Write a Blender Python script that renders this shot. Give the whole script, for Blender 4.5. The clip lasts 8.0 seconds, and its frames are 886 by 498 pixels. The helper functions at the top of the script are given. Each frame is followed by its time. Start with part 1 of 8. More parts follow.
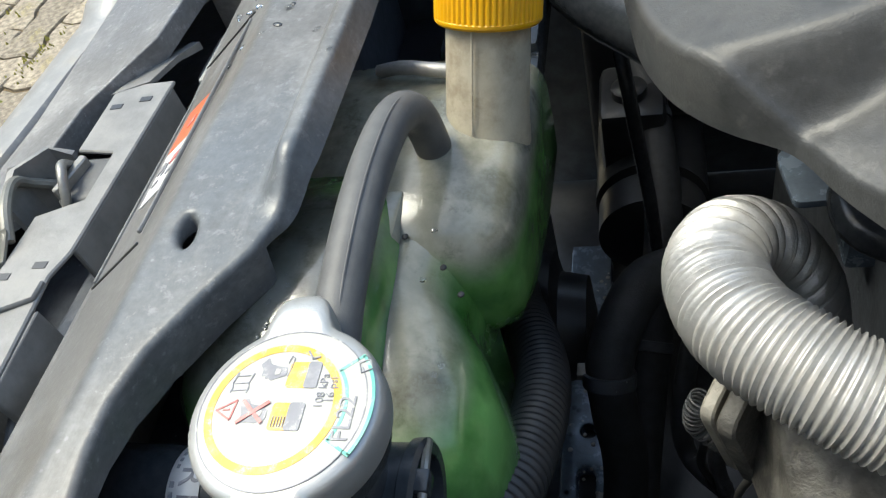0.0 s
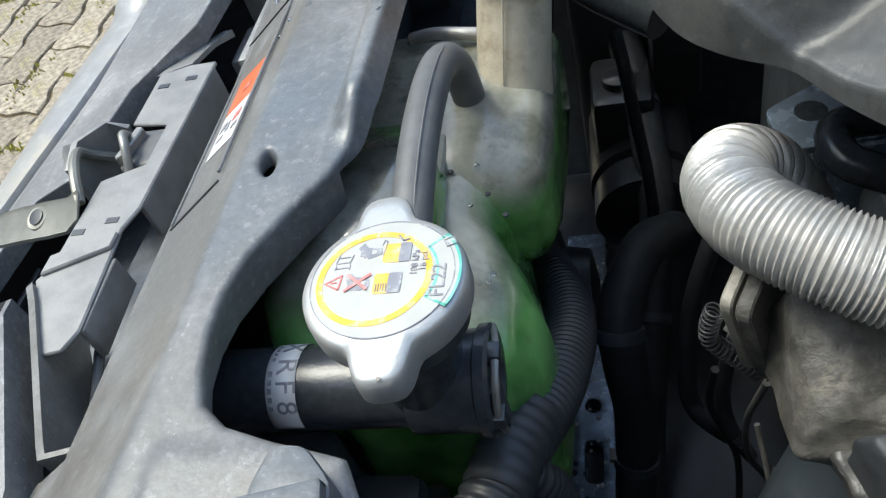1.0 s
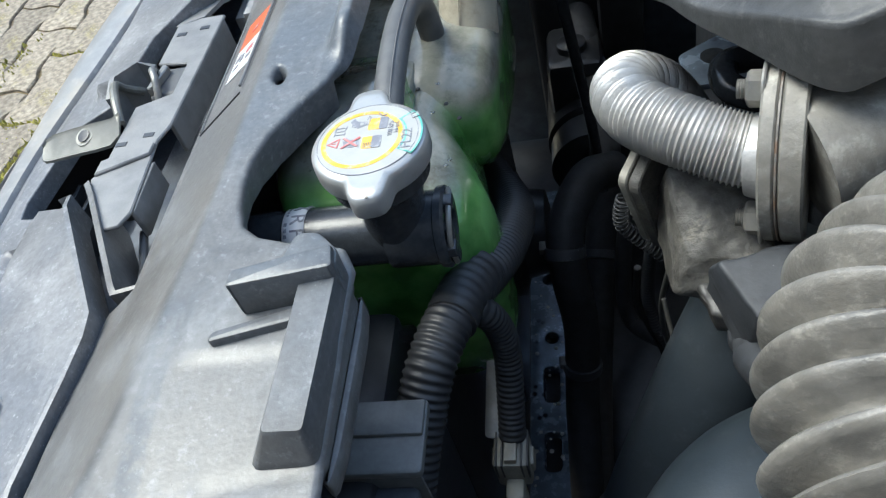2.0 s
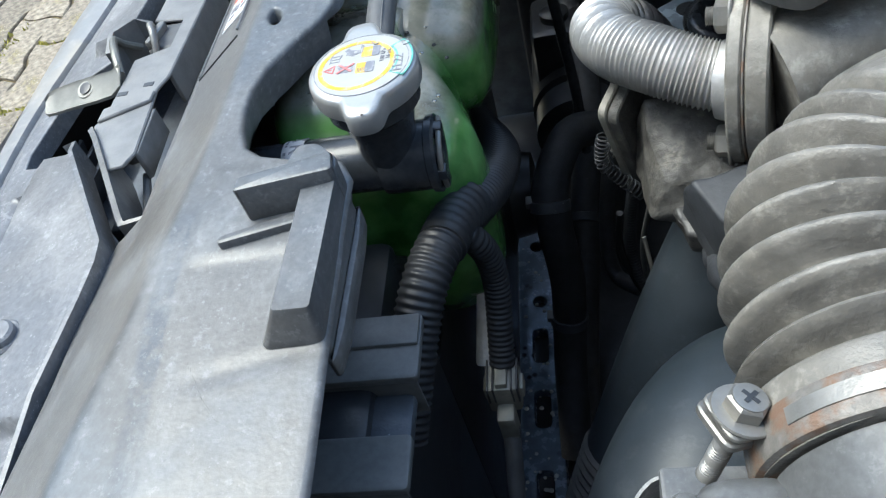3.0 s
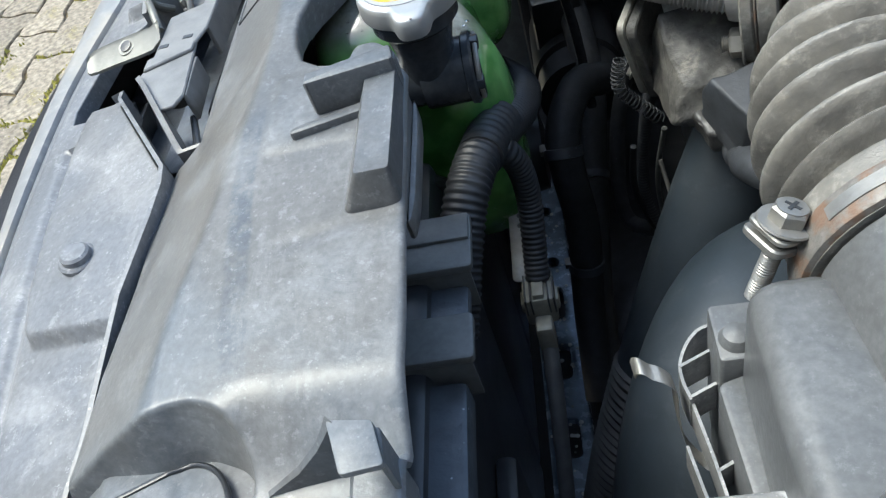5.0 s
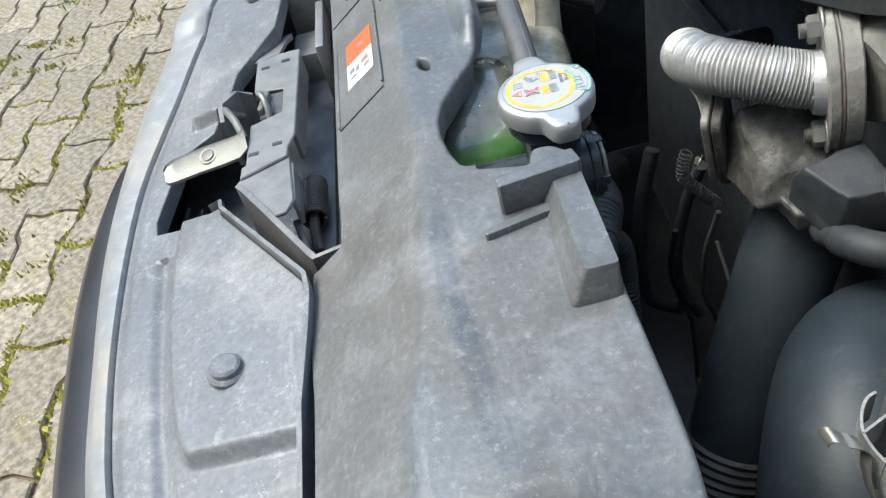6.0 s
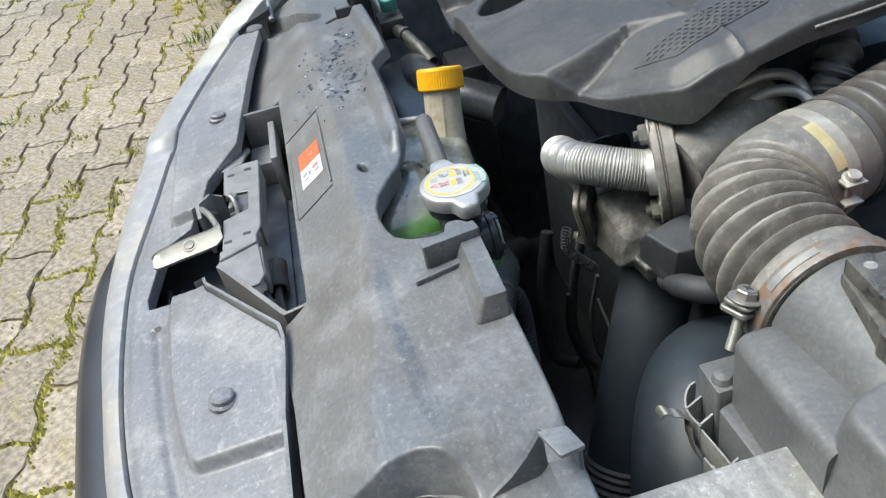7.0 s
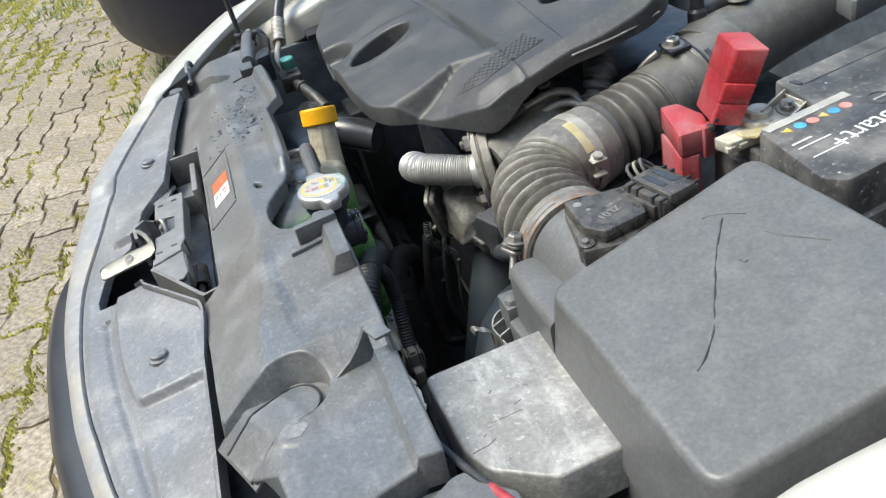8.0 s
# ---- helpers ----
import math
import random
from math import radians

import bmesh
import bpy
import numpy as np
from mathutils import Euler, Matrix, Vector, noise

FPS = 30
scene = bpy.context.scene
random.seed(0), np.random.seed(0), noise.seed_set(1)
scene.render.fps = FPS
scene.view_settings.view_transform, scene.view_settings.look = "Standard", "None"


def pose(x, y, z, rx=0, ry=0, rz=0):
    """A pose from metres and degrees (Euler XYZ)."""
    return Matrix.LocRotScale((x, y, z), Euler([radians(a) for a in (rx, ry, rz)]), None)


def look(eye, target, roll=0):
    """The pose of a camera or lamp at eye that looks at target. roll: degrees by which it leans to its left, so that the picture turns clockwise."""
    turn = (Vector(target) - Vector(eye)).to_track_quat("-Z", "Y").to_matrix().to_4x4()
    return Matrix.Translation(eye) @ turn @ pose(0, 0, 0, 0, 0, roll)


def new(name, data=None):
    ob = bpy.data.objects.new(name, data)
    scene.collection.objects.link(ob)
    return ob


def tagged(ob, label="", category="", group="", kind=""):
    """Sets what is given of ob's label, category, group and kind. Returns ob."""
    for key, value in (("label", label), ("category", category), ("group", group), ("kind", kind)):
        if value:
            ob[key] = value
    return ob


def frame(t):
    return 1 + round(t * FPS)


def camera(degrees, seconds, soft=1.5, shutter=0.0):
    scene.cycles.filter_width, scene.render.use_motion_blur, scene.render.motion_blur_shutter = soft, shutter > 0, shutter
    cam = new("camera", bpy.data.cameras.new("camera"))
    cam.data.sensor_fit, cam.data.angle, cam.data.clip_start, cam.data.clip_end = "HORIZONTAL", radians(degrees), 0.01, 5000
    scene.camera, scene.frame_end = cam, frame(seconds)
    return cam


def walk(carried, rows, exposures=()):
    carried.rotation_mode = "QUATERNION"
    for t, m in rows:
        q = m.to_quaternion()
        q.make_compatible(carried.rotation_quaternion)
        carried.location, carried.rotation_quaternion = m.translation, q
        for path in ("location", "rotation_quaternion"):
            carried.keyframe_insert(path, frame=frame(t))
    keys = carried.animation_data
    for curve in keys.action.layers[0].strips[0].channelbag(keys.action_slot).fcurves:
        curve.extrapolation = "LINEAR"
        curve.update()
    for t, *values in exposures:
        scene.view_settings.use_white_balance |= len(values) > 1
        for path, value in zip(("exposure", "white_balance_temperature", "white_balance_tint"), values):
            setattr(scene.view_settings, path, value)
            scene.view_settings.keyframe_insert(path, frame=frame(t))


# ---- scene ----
from mathutils import geometry

cam = camera(59.45, 8.0, soft=1.25)
PATH = [
    (0, (0.0050, -0.0085, 0.9348), (-0.2622, 0.6270, 0.2104), -19.32),
    (0.5, (-0.0170, -0.0362, 0.9400), (-0.2649, 0.6146, 0.2223), -19.12),
    (1, (-0.0159, -0.0744, 0.9445), (-0.2571, 0.5870, 0.2343), -19.52),
    (1.5, (-0.0043, -0.1493, 0.9676), (-0.2285, 0.5188, 0.2581), -19.01),
    (1.7, (0.008, -0.171, 0.984), (-0.2125, 0.49, 0.2665), -18.8),
    (2.8, (0.014, -0.237, 0.988), (-0.186, 0.4175, 0.259), -18.5),
    (3, (0.0117, -0.2437, 0.9794), (-0.1883, 0.4090, 0.2486), -18.81),
    (3.5, (0.0002, -0.2504, 0.9628), (-0.2011, 0.3925, 0.2237), -19.76),
    (4, (-0.0087, -0.2557, 0.9445), (-0.2162, 0.3786, 0.1999), -21.11),
    (4.2, (-0.0121, -0.2589, 0.9406), (-0.2202, 0.3713, 0.1926), -21.51),
    (5.3, (-0.034, -0.325, 0.98), (-0.202, 0.3565, 0.2675), -21.0),
    (5.5, (-0.0588, -0.3226, 0.9836), (-0.1900, 0.3705, 0.2748), -19.39),
    (6, (-0.1597, -0.3147, 1.0166), (-0.2114, 0.4216, 0.3418), -16.17),
    (6.5, (-0.1966, -0.3470, 1.0552), (-0.1827, 0.4277, 0.4230), -14.30),
    (7, (-0.1731, -0.4644, 1.0984), (-0.0998, 0.3385, 0.5067), -12.95),
    (7.5, (-0.1411, -0.6031, 1.1475), (-0.0359, 0.2185, 0.5873), -13.44),
    (8, (-0.1282, -0.7189, 1.1562), (0.0181, 0.1028, 0.6054), -15.36),
]
EXPOSURES = [(0.0, 1.60, 7050, 0), (1.5, 1.53, 6400, 0), (3.0, 1.63, 6200, 0), (4.2, 1.65, 6200, 0), (5.3, 1.68, 6450, 0), (5.5, 1.64, 6480, 0), (6.5, 1.52, 6650, 1), (7.5, 1.58, 6750, 2), (8.0, 1.57, 6850, 2)]
walk(cam, [(t, look(eye, target, roll)) for t, eye, target, roll in PATH], EXPOSURES)

# ---- light ----
world = bpy.data.worlds.new("sky")
scene.world = world
world.use_nodes = True
sky = world.node_tree.nodes.new("ShaderNodeTexSky")
sky.sky_type = 'NISHITA'
sky.sun_disc = False
SUN_ELEVATION, SUN_TURN = 62.0, 282.0
sky.sun_elevation, sky.sun_rotation = radians(SUN_ELEVATION), radians(SUN_TURN)
sky.air_density, sky.dust_density = 1.0, 2.0
backdrop = world.node_tree.nodes["Background"]
backdrop.inputs["Strength"].default_value = 0.15
world.node_tree.links.new(sky.outputs["Color"], backdrop.inputs["Color"])
sun = new("sun", bpy.data.lights.new("sun", "SUN"))
sun.data.energy, sun.data.angle, sun.data.color = 1.15, radians(28), (1.0, 0.97, 0.92)
sun_way = Vector((math.sin(radians(SUN_TURN)) * math.cos(radians(SUN_ELEVATION)), math.cos(radians(SUN_TURN)) * math.cos(radians(SUN_ELEVATION)), math.sin(radians(SUN_ELEVATION))))
sun.matrix_world = look(sun_way * 20, (0, 0, 0))


# ---- materials ----
def material(name, base, rough=0.5, metal=0.0, vary=0.25, scale=60.0, dust=None, amount=0.4, dust_scale=14.0, soft=0.25, bump=0.08, bump_scale=400.0, coat=0.0, speck=None, speck_scale=90.0, speck_size=0.16, streak=1.0, piece=0.0, island=0.0, sss=0.0, shine=0.5, fleck=None, fleck_scale=70.0, fleck_amount=0.6):
    """A surface with fine grain, larger patches of dust or stain, small specks and relief."""
    m = bpy.data.materials.new(name)
    m.use_nodes = True
    nt = m.node_tree
    n, li = nt.nodes, nt.links
    bsdf = n["Principled BSDF"]
    tc = n.new("ShaderNodeTexCoord")
    geo = n.new("ShaderNodeMapping")
    geo.inputs["Scale"].default_value = (1.0, streak, 1.0)
    li.new(tc.outputs["Object"], geo.inputs["Vector"])

    def noise_tex(s, detail=6.0, rough_=0.6):
        t = n.new("ShaderNodeTexNoise")
        t.inputs["Scale"].default_value, t.inputs["Detail"].default_value, t.inputs["Roughness"].default_value = s, detail, rough_
        li.new(geo.outputs["Vector"], t.inputs["Vector"])
        return t.outputs["Fac"]

    def mix(fac, a, b):
        x = n.new("ShaderNodeMix")
        x.data_type = 'RGBA'
        for sock, v in ((x.inputs[0], fac), (x.inputs[6], a), (x.inputs[7], b)):
            if isinstance(v, (tuple, float, int)):
                sock.default_value = (*v, 1.0) if isinstance(v, tuple) else v
            else:
                li.new(v, sock)
        return x.outputs[2]

    def ramp(v, lo, hi, top=1.0):
        r = n.new("ShaderNodeMapRange")
        r.interpolation_type = 'SMOOTHSTEP'
        r.inputs["From Min"].default_value, r.inputs["From Max"].default_value, r.inputs["To Max"].default_value = lo, hi, top
        li.new(v, r.inputs["Value"])
        return r.outputs["Result"]

    dark, light = tuple(c * (1 - vary) for c in base), tuple(min(1.0, c * (1 + vary)) for c in base)
    grain = noise_tex(scale)
    col = mix(ramp(grain, 0.3, 0.7), dark, light)
    if piece or island:
        src = n.new("ShaderNodeObjectInfo").outputs["Random"] if piece else n.new("ShaderNodeNewGeometry").outputs["Random Per Island"]
        hsv = n.new("ShaderNodeHueSaturation")
        mr = n.new("ShaderNodeMapRange")
        k = piece or island
        mr.inputs["To Min"].default_value, mr.inputs["To Max"].default_value = 1 - k, 1 + k
        li.new(src, mr.inputs["Value"])
        li.new(mr.outputs["Result"], hsv.inputs["Value"])
        li.new(col, hsv.inputs["Color"])
        col = hsv.outputs["Color"]
    patch = None
    if dust:
        patch = ramp(noise_tex(dust_scale, 8.0, 0.65), 0.52 - soft * 0.5, 0.52 + soft, amount)
        col = mix(patch, col, dust)
    if fleck:
        col = mix(ramp(noise_tex(fleck_scale, 10.0, 0.72), 0.535, 0.665, fleck_amount), col, fleck)
    if speck:
        v = n.new("ShaderNodeTexVoronoi")
        v.inputs["Scale"].default_value = speck_scale
        li.new(geo.outputs["Vector"], v.inputs["Vector"])
        near = ramp(v.outputs["Distance"], speck_size, speck_size * 0.4)
        rare = ramp(noise_tex(speck_scale * 0.12, 3.0), 0.5, 0.62)
        both = n.new("ShaderNodeMath")
        both.operation = 'MULTIPLY'
        li.new(near, both.inputs[0])
        li.new(rare, both.inputs[1])
        col = mix(both.outputs[0], col, speck)
    li.new(col, bsdf.inputs["Base Color"])
    rr = n.new("ShaderNodeMapRange")
    rr.inputs["To Min"].default_value, rr.inputs["To Max"].default_value = max(0.02, rough - 0.1), min(1.0, rough + 0.12)
    li.new(patch or grain, rr.inputs["Value"])
    li.new(rr.outputs["Result"], bsdf.inputs["Roughness"])
    bsdf.inputs["Metallic"].default_value = metal
    bsdf.inputs["Coat Weight"].default_value = coat
    bsdf.inputs["Specular IOR Level"].default_value = shine
    if sss:
        bsdf.inputs["Subsurface Weight"].default_value = sss
        bsdf.inputs["Subsurface Radius"].default_value = (0.02, 0.02, 0.015)
        bsdf.inputs["Subsurface Scale"].default_value = 0.6
    if bump:
        b = n.new("ShaderNodeBump")
        b.inputs["Strength"].default_value = bump
        b.inputs["Distance"].default_value = 0.002
        relief = noise_tex(bump_scale, 4.0)
        li.new(relief, b.inputs["Height"])
        li.new(b.outputs["Normal"], bsdf.inputs["Normal"])
    return m


def weathered(name, cool, warm, chalk, rough=0.48, cloud=20.0, chalky=0.5, smudge=0.35, grain=260.0, spots=0.6, front_dust_and_light=False, stain=False, streaks=(1.0, 0.16, 1.0)):
    """Old moulded plastic: drifting tone, chalky clouds, smudges, wipe streaks, dried water spots and fine grain."""
    m = bpy.data.materials.new(name)
    m.use_nodes = True
    n, li = m.node_tree.nodes, m.node_tree.links
    bsdf = n["Principled BSDF"]
    place = n.new("ShaderNodeTexCoord").outputs["Object"]

    def put(sock, v):
        if isinstance(v, (tuple, float, int)):
            sock.default_value = (*v, 1.0) if isinstance(v, tuple) else v
        else:
            li.new(v, sock)

    def tex(scale, detail=8.0, rough_=0.62, shift=0.0, stretch=(1.0, 1.0, 1.0), twist=0.0):
        mp = n.new("ShaderNodeMapping")
        mp.inputs["Location"].default_value, mp.inputs["Scale"].default_value = (shift, shift * 0.7, shift * 1.3), stretch
        li.new(place, mp.inputs["Vector"])
        t = n.new("ShaderNodeTexNoise")
        t.inputs["Scale"].default_value, t.inputs["Detail"].default_value, t.inputs["Roughness"].default_value, t.inputs["Distortion"].default_value = scale, detail, rough_, twist
        li.new(mp.outputs["Vector"], t.inputs["Vector"])
        return t.outputs["Fac"]

    def ramp(v, lo, hi, top=1.0):
        r = n.new("ShaderNodeMapRange")
        r.interpolation_type = 'SMOOTHSTEP'
        r.inputs["From Min"].default_value, r.inputs["From Max"].default_value, r.inputs["To Max"].default_value = lo, hi, top
        put(r.inputs["Value"], v)
        return r.outputs["Result"]

    def sums(op, a, b):
        x = n.new("ShaderNodeMath")
        x.operation = op
        put(x.inputs[0], a)
        put(x.inputs[1], b)
        return x.outputs[0]

    def mix(fac, a, b):
        x = n.new("ShaderNodeMix")
        x.data_type = 'RGBA'
        for sock, v in ((x.inputs[0], fac), (x.inputs[6], a), (x.inputs[7], b)):
            put(sock, v)
        return x.outputs[2]

    sep = n.new("ShaderNodeSeparateXYZ")
    li.new(place, sep.inputs[0])
    X, Y = sep.outputs["X"], sep.outputs["Y"]
    col = mix(ramp(tex(7.0, 5.0, 0.55, 3.1), 0.40, 0.62), cool, warm)
    # warmer past the ridge: dust, plus sky reflection put into the colour
    if front_dust_and_light:
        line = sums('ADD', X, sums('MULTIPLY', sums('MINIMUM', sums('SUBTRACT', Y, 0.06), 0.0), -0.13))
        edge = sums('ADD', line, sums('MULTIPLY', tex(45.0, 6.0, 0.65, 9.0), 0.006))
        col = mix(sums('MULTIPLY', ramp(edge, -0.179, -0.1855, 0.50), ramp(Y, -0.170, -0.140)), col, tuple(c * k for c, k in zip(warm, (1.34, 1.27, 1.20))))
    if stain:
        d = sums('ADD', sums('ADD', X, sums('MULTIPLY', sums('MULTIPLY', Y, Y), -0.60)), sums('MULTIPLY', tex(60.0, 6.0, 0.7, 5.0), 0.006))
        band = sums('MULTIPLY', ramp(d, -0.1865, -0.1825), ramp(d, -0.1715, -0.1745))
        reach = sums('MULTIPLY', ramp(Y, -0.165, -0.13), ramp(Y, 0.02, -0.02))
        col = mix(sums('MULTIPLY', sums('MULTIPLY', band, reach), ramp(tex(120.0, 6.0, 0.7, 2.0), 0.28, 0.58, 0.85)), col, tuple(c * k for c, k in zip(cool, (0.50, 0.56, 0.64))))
    clouds = ramp(tex(cloud, 10.0, 0.72, 1.7, twist=0.35), 0.46, 0.66, chalky)
    col = mix(clouds, col, chalk)
    col = mix(ramp(tex(cloud * 0.62, 9.0, 0.68, 12.3), 0.52, 0.66, smudge), col, tuple(c * 0.62 for c in warm))
    col = mix(ramp(tex(60.0, 7.0, 0.7, 4.4, streaks), 0.54, 0.68, chalky * 0.6), col, chalk)
    col = mix(ramp(tex(cloud * 6.0, 9.0, 0.75, 7.9), 0.55, 0.64, chalky * 0.8), col, tuple(min(0.9, c * 1.15) for c in chalk))
    for scale, size, thin in ((170.0, 0.17, 0.57), (420.0, 0.22, 0.54)):
        v = n.new("ShaderNodeTexVoronoi")
        v.inputs["Scale"].default_value = scale
        li.new(place, v.inputs["Vector"])
        dots = sums('MULTIPLY', ramp(v.outputs["Distance"], size, size * 0.5), ramp(tex(scale * 0.14, 3.0, 0.5, 2.2), thin, thin + 0.07))
        col = mix(sums('MULTIPLY', dots, spots), col, tuple(min(0.9, c * 1.45) for c in chalk))
    fine = tex(grain, 4.0, 0.6)
    hsv = n.new("ShaderNodeHueSaturation")
    li.new(ramp(fine, 0.25, 0.75, 0.30), hsv.inputs["Value"])
    hsv.inputs["Value"].links[0].from_node.inputs["To Min"].default_value = 0.86
    hsv.inputs["Value"].links[0].from_node.inputs["To Max"].default_value = 1.14
    li.new(col, hsv.inputs["Color"])
    li.new(hsv.outputs["Color"], bsdf.inputs["Base Color"])
    gloss = n.new("ShaderNodeMapRange")
    gloss.inputs["To Min"].default_value, gloss.inputs["To Max"].default_value = rough - 0.10, rough + 0.22
    li.new(clouds, gloss.inputs["Value"])
    li.new(gloss.outputs["Result"], bsdf.inputs["Roughness"])
    b = n.new("ShaderNodeBump")
    b.inputs["Strength"].default_value, b.inputs["Distance"].default_value = 0.10, 0.0015
    li.new(sums('ADD', tex(420.0, 4.0), sums('MULTIPLY', tex(cloud * 2.0, 5.0, 0.6, 6.0), 0.8)), b.inputs["Height"])
    li.new(b.outputs["Normal"], bsdf.inputs["Normal"])
    return m


